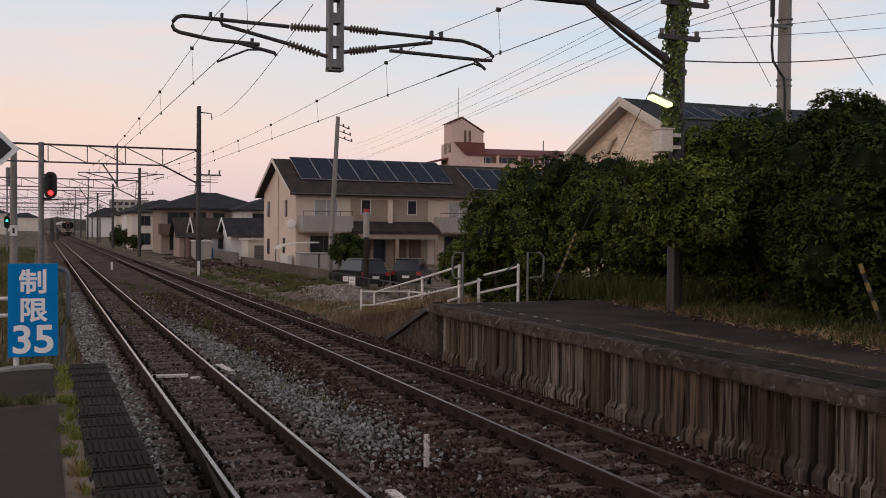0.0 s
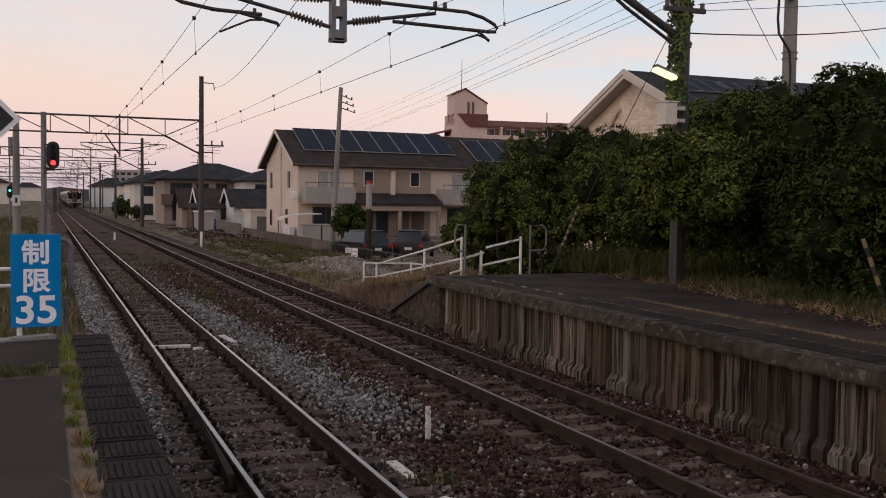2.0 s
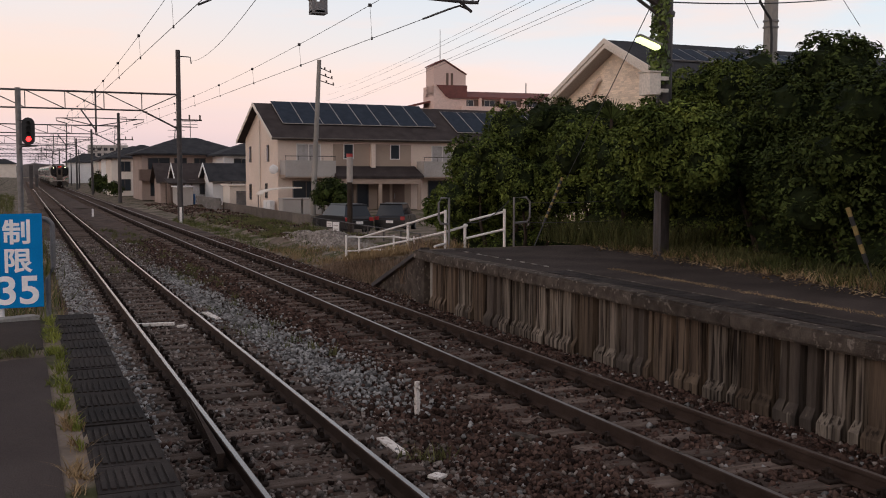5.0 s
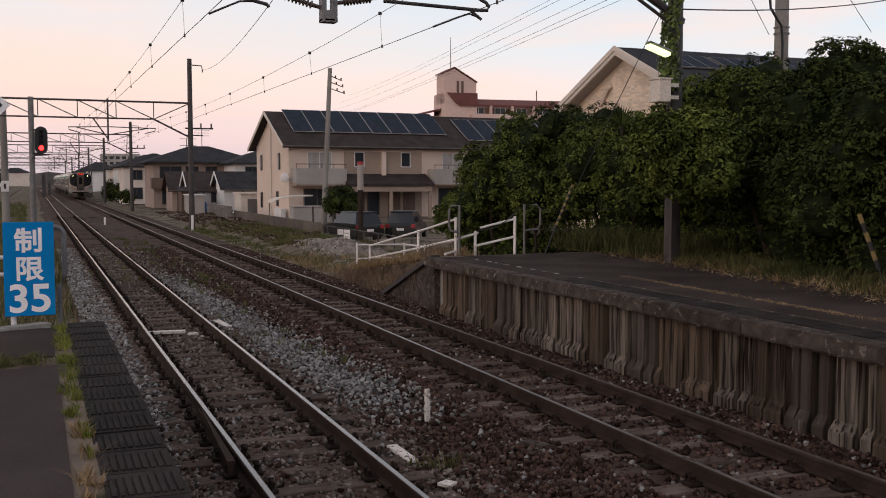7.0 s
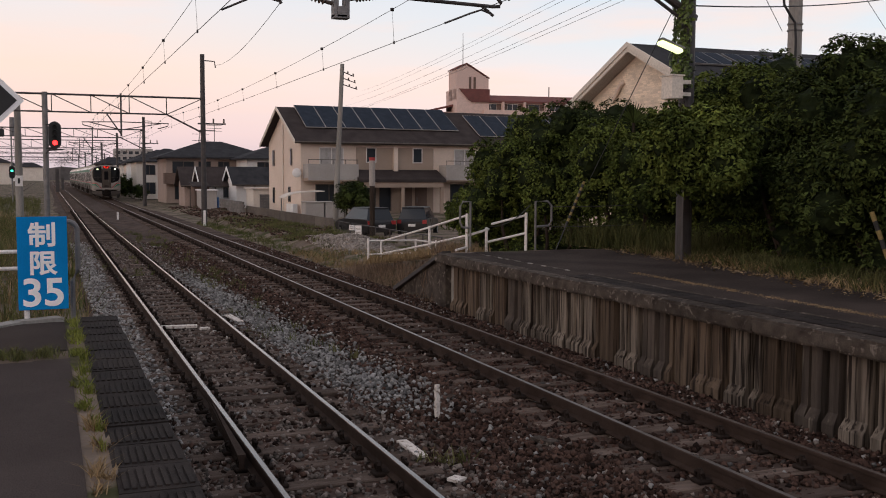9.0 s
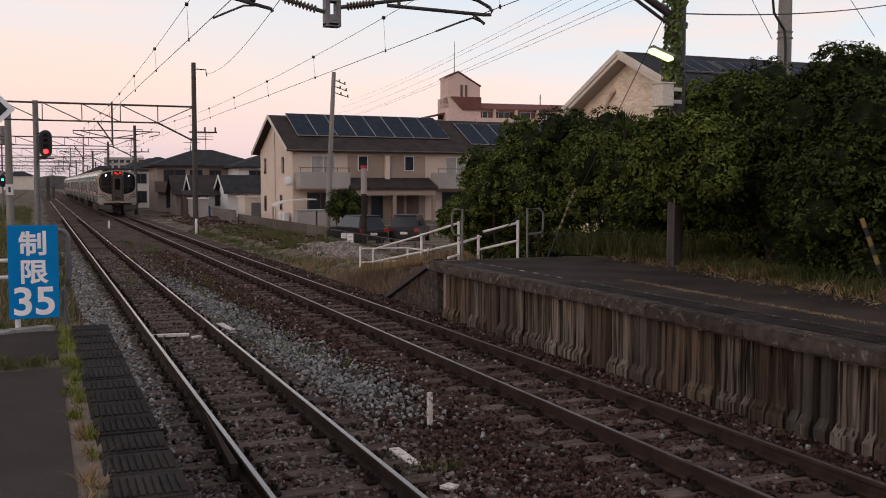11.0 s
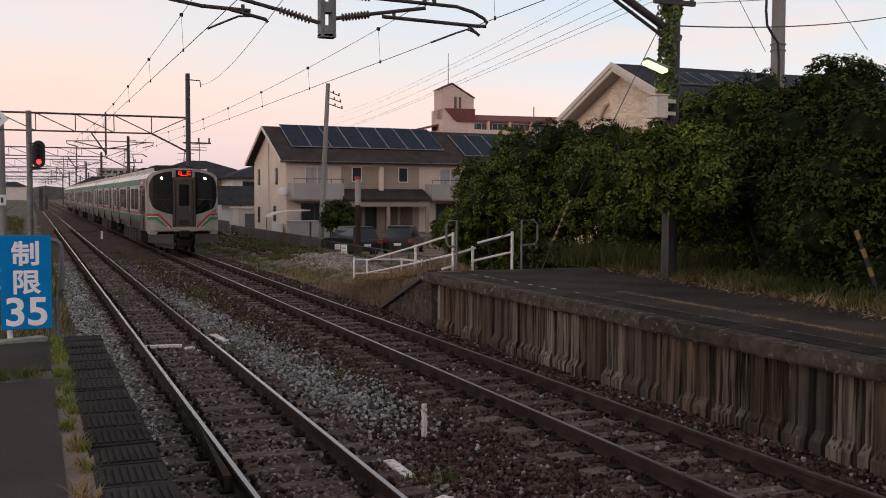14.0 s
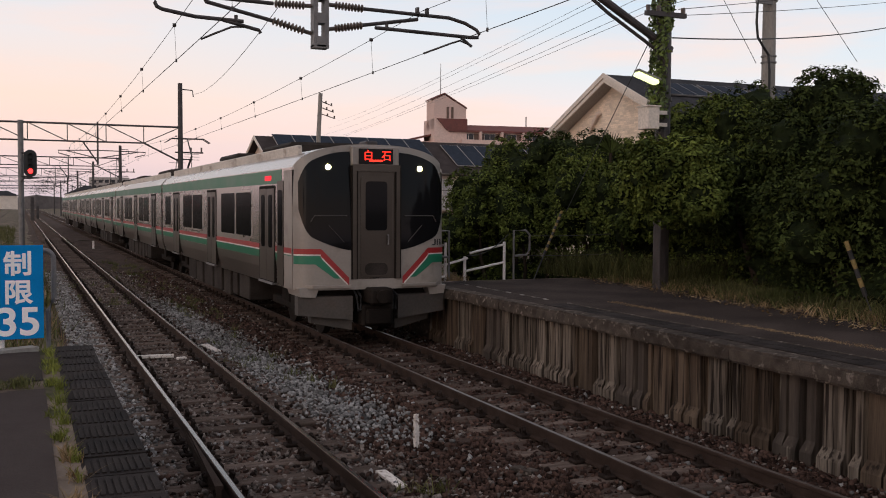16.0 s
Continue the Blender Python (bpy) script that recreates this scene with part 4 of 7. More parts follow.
    for pts, r in bars:
        bm = bmesh.new()
        tube(bm, [(x, MY, z) for x, z in pts], r, 8)
        part("bracket_tube", bm, M_STEEL_DARK, g)
    for x, z in ((2.62, 5.86), (6.42, 5.88)):
        for dx in (-0.08, 0.10):
            bm = bmesh.new()
            box(bm, x + dx - 0.02, x + dx + 0.02, MY - 0.05, MY + 0.05, z - 0.06, z + 0.06)
            part("wire_clamp", bm, M_STEEL_DARK, g)
    # ivy round the pole
    rng = np.random.default_rng(31)
    n = 2600
    a, z = rng.uniform(0, 2 * np.pi, n), rng.uniform(4.2, 7.6, n)
    keep = ~((np.cos(a) > 0.2) & (z < 5.9))
    rad = 0.17 + 0.10 * rng.random(n) * (0.6 + 0.4 * np.sin(z * 5 + a))
    out = np.stack([np.cos(a), np.sin(a), 0 * a], 1)
    at = np.stack([11.45 + np.cos(a) * rad - 0.06 * (z < 6), MY + np.sin(a) * rad, z], 1)
    ob = new("ivy", leaf_mesh("ivy", at[keep], out[keep], 0.055, M_VINE, rng, 0.5))
    ob.parent = g
    tagged(ob, "climbing ivy")


near_mast()


def platform_lamp():
    s = thing("platform_lamp", "lit greenish-yellow platform lamp on the ivy mast", "lamp", (10.92, MY - 0.25, 4.99), rz=0)
    bm = bmesh.new()
    m = pose(0, 0, 0, 0, 20, -8)
    box(bm, -0.25, 0.27, -0.10, 0.10, 0.0, 0.05, 0.02, m)
    part("housing", bm, M_STEEL_GREY, s)
    bm = bmesh.new()
    box(bm, -0.24, 0.24, -0.11, 0.09, -0.09, 0.0, 0.03, m)
    part("diffuser", bm, M_LAMP, s, "glowing pale green diffuser")
    bm = bmesh.new()
    tube(bm, [(0.22, 0, -0.06), (0.40, 0.2, -0.12)], 0.02, 6)
    part("arm", bm, M_STEEL_DARK, s)


platform_lamp()
bm = bmesh.new()
box(bm, 10.80, 11.06, MY - 0.48, MY - 0.14, 3.98, 4.40, 0.012)
box(bm, 10.78, 11.08, MY - 0.50, MY - 0.12, 4.40, 4.425)
box(bm, 11.05, 11.36, MY - 0.30, MY - 0.05, 4.05, 4.12)
box(bm, 11.05, 11.36, MY - 0.30, MY - 0.05, 4.28, 4.35)
tagged(finish("switch_box", bm, M_CREAM), "pale cream metal switch box on the mast", "switch box")


def concrete_pole():
    s = thing("utility_pole", "tall grey concrete utility pole with cable", "utility pole", (19.28, 22.0, 0))
    bm = bmesh.new()
    tube(bm, [(0, 0, 0), (0, 0, 12)], 0.22, 16, 0.16)
    part("pole", bm, M_POLE_CONC, s)
    for z in (6.55, 6.72, 8.25, 8.4):
        bm = bmesh.new()
        tube(bm, [(0, 0, z), (0, 0, z + 0.04)], 0.215, 16)
        part("band", bm, M_STEEL_GREY, s)
    bm = bmesh.new()
    box(bm, -0.65, -0.1, -0.25, -0.18, 8.13, 8.22)
    part("bracket", bm, M_STEEL_GREY, s)
    bm = bmesh.new()
    tube(bm, [(-0.62, -0.22, 9.6), (-0.60, -0.22, 8.3), (-0.63, -0.22, 7.6), (-0.58, -0.22, 7.2), (-0.35, -0.23, 6.9), (-0.22, -0.24, 6.75), (-0.17, -0.24, 6.3), (-0.17, -0.24, 5.0)], 0.035, 8)
    tube(bm, [(-0.62, -0.22, 8.95), (-0.62, -0.22, 8.4)], 0.065, 8)
    part("cable", bm, M_BLACK, s, "black cable with sleeve")


concrete_pole()


# ---- overhead wires ----
def wire(label, pts, r=0.011, sag=0.0, n=14, name="overhead_wire"):
    bm = bmesh.new()
    out = []
    for (a, b) in zip(pts, pts[1:]):
        for i in range(n):
            t = i / n
            p = Vector(a).lerp(Vector(b), t)
            p.z -= sag * 4 * t * (1 - t)
            out.append(p)
    out.append(Vector(pts[-1]))
    tube(bm, out, r, 5)
    ob = finish(name, bm, M_WIRE)
    return tagged(ob, label, "wire", "overhead wires")


GANTRIES = (59.0, 97.0, 135.0, 173.0, 211.0, 249.0, 300.0)


def catenary(xc, xm, label):
    spans = [-25.0, MY] + list(GANTRIES)
    wire(label, [(xc, y, 5.16) if k < 2 else (xc + (0.25 if k % 2 else -0.2), y, 5.16) for k, y in enumerate(spans)], 0.0068, 0.02)
    wire("messenger wire over the track", [(xm, y, 5.885) for y in spans], 0.0056, 0.36, 20)
    bm, cl = bmesh.new(), bmesh.new()
    for a, b in zip(spans[:4], spans[1:5]):
        n = int((b - a) / 5)
        for i in range(n):
            t = (i + 0.5) / n
            y = a + (b - a) * t
            top = 5.885 - 0.36 * 4 * t * (1 - t)
            tube(bm, [(xm, y, top), (xc, y, 5.15)], 0.0035, 4)
            tube(cl, [(xm - 0.03, y, top), (xm + 0.03, y, top)], 0.035, 8)
            tube(cl, [(xc, y, 5.13), (xc, y, 5.19)], 0.018, 6)
    ob = finish("wire_droppers", bm, M_WIRE)
    tagged(ob, "thin droppers between messenger and contact wire", "wire", kind="stuff")
    ob = finish("dropper_clamps", cl, M_STEEL_DARK)
    tagged(ob, "small dark dropper clamps on the wires", "clamp", kind="stuff")


catenary(2.65, 2.62, "contact wire over the near track")
catenary(6.46, 6.42, "contact wire over the platform track")
for k, (x, z, xe, ze) in enumerate(((11.05, 6.98, 33.5, 12.2), (11.2, 6.95, 32.6, 11.4), (11.15, 6.62, 32.0, 10.6), (11.0, 6.34, 31.0, 9.6), (11.2, 6.30, 30.2, 9.2))):
    wire("thin feeder wire strung from the mast over the houses", [(x + (x - xe) * 0.2, MY - 18.8, z + (z - ze) * 0.2 + 0.3), (x, MY, z), (xe, 110, ze)], 0.0052, 0.3)
for z0, z1 in ((6.36, 9.25), (6.24, 8.75)):
    wire("thin wire from the mast to a pole behind", [(11.8, MY, z0), (24.5, 22, z1)], 0.007, 0.05)
wire("twisted black service cable", [(11.65, MY, 5.80), (24.5, 22, 8.05)], 0.014, 0.18)
wire("slack wire hanging from the bracket", [(4.27, MY + 0.2, 6.25), (9.25, 59, 8.95)], 0.008, 0.5)
wire("guy wire from the mast", [(11.42, MY + 0.2, 6.0), (11.2, 19.2, 2.4)], 0.009)
wire("guy wire above the shrubs", [(15.73, 20, 8.18), (17.14, 20, 6.16)], 0.008)
wire("guy wire above the shrubs", [(18.59, 20, 8.43), (20.51, 20, 6.41)], 0.008)


def striped_guy():
    s = thing("guy_sleeve", "yellow and black striped guy wire sleeve", "guy wire sleeve")
    a, b = Vector((10.55, 19.0, 1.48)), Vector((10.98, 19.0, 2.42))
    for k in range(14):
        bm = bmesh.new()
        tube(bm, [a.lerp(b, k / 14), a.lerp(b, (k + 1) / 14)], 0.032, 8)
        part("band", bm, M_YELLOW if k % 2 else M_BLACK, s)
    bm = bmesh.new()
    tube(bm, [a, a - (b - a) * 0.75], 0.012, 6)
    part("wire", bm, M_WIRE, s)


striped_guy()


def striped_guy_near():
    s = thing("guy_sleeve", "faded orange and black striped guy sleeve among shrubs", "guy wire sleeve")
    a, b = Vector((11.32, 10.75, 1.23)), Vector((11.12, 10.95, 2.03))
    for k in range(6):
        bm = bmesh.new()
        tube(bm, [a.lerp(b, k / 6), a.lerp(b, (k + 1) / 6)], 0.035, 8)
        part("band", bm, M_YELLOW if k % 2 else M_BLACK, s)
    bm = bmesh.new()
    tube(bm, [a, a - (b - a) * 0.9], 0.012, 6)
    part("wire", bm, M_WIRE, s)


striped_guy_near()


wire("slack chain along the ramp railing", [(10.05, 19.75, 1.9), (9.1, 19.9, 1.42)], 0.010, 0.14)
wire("thin fence wire beside the shrubs", [(10.45, 19.6, 1.86), (12.4, 19.2, 1.9)], 0.007, 0.02)
wire("thin fence wire beside the shrubs", [(10.45, 19.6, 1.42), (12.4, 19.2, 1.45)], 0.007, 0.02)


# ---- shrubs, grass ----
def shrub(label, lumps, leaves, seed, leaf, size=0.075, name="shrub", stems=True, category="shrub"):
    """A broad evergreen: limbs, an inner mass coloured as shade and a crown of leaves in uneven lumps."""
    rng = np.random.default_rng(seed)
    base = np.mean([c[:2] for c in lumps], axis=0)
    z0 = 0.75 if lumps[0][1] < 24 else -0.45
    s = thing(name, label, category, (float(base[0]), float(base[1]), z0), "lineside shrubs")
    inv = Matrix.Translation((-base[0], -base[1], -z0))
    if stems:
        bm = bmesh.new()
        for c in lumps[:5]:
            foot = Vector((c[0] * 0.6 + base[0] * 0.4, c[1] * 0.6 + base[1] * 0.4, z0))
            tip = Vector((c[0], c[1], c[2] + c[5] * 0.3))
            mid = foot.lerp(tip, 0.5) + Vector((rng.uniform(-0.2, 0.2), rng.uniform(-0.2, 0.2), 0))
            tube(bm, [foot, mid, tip], 0.075, 7, 0.02)
        bm.transform(inv)
        part("trunk", bm, M_BARK, s)
    # core inside the lumps, coloured dark so the gaps look shaded
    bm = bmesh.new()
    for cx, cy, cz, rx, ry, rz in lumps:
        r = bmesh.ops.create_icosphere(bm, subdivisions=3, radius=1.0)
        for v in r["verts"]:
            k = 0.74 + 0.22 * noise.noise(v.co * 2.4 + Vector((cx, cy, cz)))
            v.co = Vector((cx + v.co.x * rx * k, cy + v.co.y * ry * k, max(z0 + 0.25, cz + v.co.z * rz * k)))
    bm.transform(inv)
    part("inner_foliage", bm, M_LEAF_IN, s, "inner foliage darkened for the shade in the crown")
    L = np.array(lumps)
    area = (L[:, 3] * L[:, 4] + L[:, 4] * L[:, 5] + L[:, 3] * L[:, 5])
    # twig clumps: small domes of leaves gathered round shared tips on the lumps
    n_tip = leaves // 34
    lump = rng.choice(len(L), n_tip, p=area / area.sum())
    t_dir = rng.normal(size=(n_tip, 3))
    t_dir /= np.linalg.norm(t_dir, axis=1)[:, None]
    t_rad = 0.84 + 0.16 * rng.random(n_tip) ** 1.3
    tip = L[lump, :3] + t_dir * L[lump, 3:6] * t_rad[:, None]
    t_size = rng.uniform(0.10, 0.24, n_tip) * (size / 0.046)
    which = rng.integers(0, n_tip, leaves)
    pick = lump[which]
    d = rng.normal(size=(leaves, 3)) + t_dir[which] * 0.9 + np.array((0, 0, 0.5))
    d /= np.linalg.norm(d, axis=1)[:, None]
    at = tip[which] + d * (t_size[which] * rng.uniform(0.55, 1.05, leaves))[:, None]
    # leave out what lies deep in another lump
    inside = np.zeros(leaves, bool)
    for j in range(len(L)):
        q = (at - L[j, :3]) / (L[j, 3:6] * 0.78)
        inside |= ((q ** 2).sum(1) < 1) & (pick != j)
    # bare near the ground, where the dark inner mass shows as shade
    keep = ~inside & (at[:, 2] > z0 + 0.05) & ((at[:, 2] > z0 + 1.0) | (rng.random(leaves) < 0.35))
    at, d = at[keep], d[keep]
    me = leaf_mesh("crown", at - np.array((base[0], base[1], z0)), d + np.array((0, 0, 0.5)), size, leaf, rng, 0.45)
    ob = new("crown", me)
    ob.parent = s
    tagged(ob, "small glossy evergreen leaves")
    return s


def lumps_around(rng, centre, radii, n, spread=0.75, grow=(0.45, 0.65)):
    """A main mass and smaller lumps on its outside."""
    out = [(*centre, *(r * (0.86 if n < 12 else 0.70) for r in radii))]
    for _ in range(n):
        d = rng.normal(size=3)
        d /= np.linalg.norm(d)
        d[2] = abs(d[2]) * 1.15 - 0.4
        k = rng.uniform(*grow)
        far = spread if n < 12 else rng.uniform(spread - 0.3, spread + 0.08)
        out.append((centre[0] + d[0] * radii[0] * far, centre[1] + d[1] * radii[1] * far, centre[2] + d[2] * radii[2] * far,
                    radii[0] * k * 0.8, radii[1] * k * 0.8, radii[2] * k * 0.72))
    return out


def hedge():
    rng = np.random.default_rng(77)
    rows = (((12.75, 27.0, 1.45), (1.4, 2.2, 1.5), M_LEAF, "low green shrub behind the ramp railing", 13000),
            ((12.95, 25.4, 2.5), (1.5, 2.0, 2.0), M_LEAF, "rounded evergreen shrub behind the ramp railing", 15000),
            ((14.0, 24.2, 2.85), (1.6, 2.0, 2.1), M_LEAF_DARK, "dense dark evergreen shrub at the platform end", 17000),
            ((13.5, 20.6, 2.4), (1.5, 2.0, 2.0), M_LEAF, "dense evergreen shrub beside the ivy mast", 17000),
            ((14.2, 17.6, 2.8), (1.8, 2.1, 2.3), M_LEAF, "tall evergreen shrub behind the platform", 24000),
            ((13.9, 14.4, 2.75), (1.9, 2.0, 2.3), M_LEAF_DARK, "tall dense evergreen shrub overhanging the platform", 26000),
            ((13.3, 11.6, 2.6), (1.9, 2.2, 2.0), M_LEAF_DARK, "tall dark evergreen shrub overhanging the platform", 26000),
            ((13.0, 8.4, 2.6), (1.9, 2.2, 2.1), M_LEAF_DARK, "tall dark evergreen shrub beside the platform", 9000),
            ((10.95, 15.1, 2.95), (0.75, 1.0, 1.05), M_LEAF, "evergreen shrub growing round the ivy mast", 9000),
            ((17.6, 20.0, 3.2), (2.2, 2.4, 2.5), M_LEAF_DARK, "tall evergreen tree behind the shrubs", 12000),
            ((17.6, 14.5, 3.4), (2.2, 2.4, 2.3), M_LEAF_DARK, "tall evergreen tree behind the shrubs", 12000))
    for k, (c, r, mat, label, n) in enumerate(rows):
        shrub(label, lumps_around(rng, c, r, 24, 1.0, (0.26, 0.46)) + ([(c[0] + 0.3, c[1], 1.25 if c[1] < 24 else 0.3, r[0] * 0.9, r[1] * 1.05, 0.8)] if c[0] > 11.5 else []), int(n * 2.9), 100 + k, mat, 0.046, stems=c[0] > 11.5)


hedge()


def fan_palm():
    s = thing("fan_palm", "small fan palm frond above the shrubs", "palm", (13.25, 20.6, TOP - 0.1))
    bm = bmesh.new()
    tube(bm, [(0, 0, 0), (0, 0, 3.0)], 0.06, 7, 0.04)
    part("stem", bm, M_BARK, s)
    bm = bmesh.new()
    for k in range(17):
        a = radians(15 + 150 * k / 16)
        tip = Vector((0.52 * math.cos(a), -0.1, 3.0 + 0.52 * math.sin(a)))
        side = Vector((-math.sin(a), 0, math.cos(a))) * 0.022
        c = Vector((0, 0, 3.0))
        v = [bm.verts.new(q) for q in (c, c.lerp(tip, 0.5) - side, tip, c.lerp(tip, 0.5) + side + Vector((0, 0.03, 0)))]
        bm.faces.new(v)
    part("frond", bm, M_LEAF_DARK, s, "stiff pointed fan leaf")


fan_palm()


def scatter_on(rng, n, x0, x1, y0, y1, z, spread=None):
    x, y = rng.uniform(x0, x1, n), rng.uniform(y0, y1, n)
    zz = np.array([z(a, b) for a, b in zip(x, y)]) if callable(z) else np.full(n, z)
    return np.stack([x, y, zz], 1)


def tufts(rng, at, per, spread):
    n = len(at)
    o = rng.normal(size=(n, per, 3)) * spread
    o[:, :, 2] = 0
    return (at[:, None] + o).reshape(-1, 3)


def grass():
    rng = np.random.default_rng(55)
    # seam between asphalt and mats
    at = tufts(rng, np.stack([rng.normal(0.25, 0.022, 70), 5 + 6.7 * rng.random(70) ** 0.9, np.full(70, TOP - 0.01)], 1), 22, 0.022)
    green = at[:, 1] > 6.4 + 0.6 * np.sin(at[:, 0] * 60)
    stuff("grass_strip", blades("grass_strip", at[green], 0.065, 0.004, M_GRASS, rng, 0.6), "green grass growing in the platform seam", "grass")
    stuff("grass_strip", blades("grass_strip", at[~green], 0.075, 0.004, M_GRASS_DRY, rng, 0.8), "dry straw grass in the platform seam", "grass")
    at = tufts(rng, scatter_on(rng, 110, -2.2, 0.15, 9.1, 9.4, TOP), 22, 0.04)
    stuff("grass_strip", blades("grass_strip", at, 0.08, 0.005, M_GRASS_DARK, rng, 0.6), "green grass across the asphalt joint", "grass")
    at = tufts(rng, scatter_on(rng, 60, -2.2, -0.75, 9.6, 11.5, TOP), 24, 0.06)
    stuff("grass_tuft", blades("grass_tuft", at, 0.22, 0.006, M_GRASS_DRY, rng, 0.5), "dry grass tufts beside the kerb", "grass")
    at = tufts(rng, scatter_on(rng, 120, -0.3, 0.62, 11.95, 13.8, -0.3), 24, 0.06)
    stuff("grass_tuft", blades("grass_tuft", at, 0.5, 0.009, M_GRASS_DARK, rng, 0.35), "dark green weeds at the platform end", "grass")
    # rough weeds along the near side of the line
    at = tufts(rng, np.concatenate([scatter_on(rng, 1600, -9, 0.75, 12.5, 62, ground_height), scatter_on(rng, 1300, -16, -0.6, 40, 120, ground_height)]), 14, 0.14)
    stuff("weeds", blades("weeds", at, 0.55, 0.012, M_GRASS_DARK, rng, 0.4), "tall dull weeds along the line", "weeds")
    at = tufts(rng, scatter_on(rng, 700, -9, 0.6, 14, 70, ground_height), 14, 0.12)
    stuff("weeds", blades("weeds", at, 0.5, 0.012, M_GRASS_DRY, rng, 0.4), "dry brown weeds along the line", "weeds")
    # between and in the tracks
    at = tufts(rng, np.concatenate([scatter_on(rng, 90, 3.3, 4.7, 24, 50, -0.25), scatter_on(rng, 36, 1.4, 3.2, 27, 40, -0.2), scatter_on(rng, 5, 3.2, 3.8, 8.2, 9.0, -0.22), scatter_on(rng, 16, 3.2, 4.4, 14, 22, -0.24)]), 14, 0.05)
    stuff("weeds", blades("weeds", at, 0.16, 0.008, M_GRASS_DARK, rng, 0.5), "low weeds in the ballast", "weeds")
    # far side bank before the fence
    at = tufts(rng, scatter_on(rng, 900, 8.3, 13.4, 24, 62, lambda x, y: ground_height(x, y)), 14, 0.15)
    stuff("weeds", blades("weeds", at, 0.16, 0.014, M_GRASS_DARK, rng, 0.6), "patchy low weeds on the bank", "weeds")
    at = tufts(rng, scatter_on(rng, 150, 10.9, 13.3, 44, 58, lambda x, y: ground_height(x, y)), 16, 0.15)
    stuff("grass_patch", blades("grass_patch", at, 0.20, 0.012, M_GRASS_DARK, rng, 0.6), "green grass patch before the fence", "grass")
    at = tufts(rng, np.concatenate([scatter_on(rng, 220, 7.9, 9.0, 19.6, 25, lambda x, y: lerp(TOP, -0.36, (y - 19.3) / 10.5)), scatter_on(rng, 260, 8.0, 11.5, 25, 36, lambda x, y: max(ground_height(x, y), lerp(TOP, -0.36, (y - 19.3) / 10.5)))]), 14, 0.09)
    stuff("weeds", blades("weeds", at, 0.20, 0.007, M_GRASS_DRY, rng, 0.4), "dry reddish stalks at the ramp", "weeds")
    at = tufts(rng, scatter_on(rng, 420, 7.55, 8.5, 19.7, 27.5, lambda x, y: lerp(-0.42, lerp(TOP - 0.02, -0.36, (y - 19.3) / 10.5), (x - 7.75) / 1.0) if y > 20.5 else lerp(-0.36, TOP - 0.1, (x - 7.6) * 4)), 12, 0.07)
    stuff("weeds", blades("weeds", at, 0.30, 0.006, M_STALK, rng, 0.35), "reddish-brown dry stalks covering the ramp side", "weeds")
    def heap(x, y):
        u, v = (x - 11.2) / 1.8, (y - 37.0) / 6.5
        return ground_height(x, y) - 0.1 + max(0.0, 1 - u * u - v * v) * (0.27 + 0.16 * noise.noise((x * 1.1, y * 0.8, 5)))
    ob = finish("gravel_heap", rough_patch(9.3, 13.3, 30.4, 45.6, 26, 70, heap), M_GRAVEL, smooth=True)
    tagged(ob, "pale grey gravel heaped beside the railing", "gravel", kind="stuff")
    at = scatter_on(rng, 5200, 9.7, 12.9, 31.5, 44.5, lambda x, y: heap(x, y) + 0.01)
    stuff("gravel", stones("gravel", at, 0.07, M_GRAVEL, rng), "loose pale gravel on the heap", "gravel")
    at = scatter_on(rng, 3200, 9.6, 13.3, 38, 88, lambda x, y: ground_height(x, y) + 0.02)
    stuff("rubble", stones("rubble", at, 0.085, M_STONE_RUST, rng), "grey-brown rubble heaped on the bank", "rubble")
    # foot of the shrubs along the platform
    def foot(n, lo, hi):
        y = rng.uniform(6, 21.5, n)
        x = 10.35 + 0.14 * (y - 9) + rng.uniform(lo, hi, n)
        return np.stack([x, y, np.full(n, TOP - 0.01)], 1)
    stuff("grass_verge", blades("grass_verge", tufts(rng, foot(380, 0.1, 1.3), 18, 0.09), 0.26, 0.008, M_VERGE, rng, 0.6), "weedy verge under the shrubs", "grass")
    stuff("grass_verge", blades("grass_verge", tufts(rng, foot(220, 0.0, 0.8), 18, 0.07), 0.14, 0.007, M_GRASS_DRY, rng, 0.9), "dry straw and leaf litter along the shrubs", "grass")
    stuff("grass_verge", blades("grass_verge", tufts(rng, np.stack([10.2 + rng.uniform(0, 2.4, 260) + 1.2, rng.uniform(16.2, 21, 260), np.full(260, TOP - 0.01)], 1), 16, 0.1), 0.55, 0.008, M_VERGE, rng, 0.35), "tall weeds by the mast", "grass")
    n = 1500
    y = rng.uniform(6, 20, n)
    at = np.stack([10.3 + 0.14 * (y - 9) + rng.normal(0, 0.22, n), y, np.full(n, TOP + 0.012)], 1)
    stuff("leaf_litter", leaf_mesh("leaf_litter", at, np.tile((0, 0, 1.0), (n, 1)), 0.035, M_GRASS_DRY, rng, 0.25), "fallen brown leaves on the platform", "leaves")
    n = 900
    y = rng.uniform(5, 14, n)
    at = np.stack([8.72 + 0.035 * (y - 5) + rng.normal(0, 0.05, n), y, np.full(n, TOP)], 1)
    stuff("moss_line", blades("moss_line", tufts(rng, at, 3, 0.02), 0.02, 0.004, M_GRASS_DRY, rng, 0.9), "mossy dry grass line on the platform", "grass")


grass()


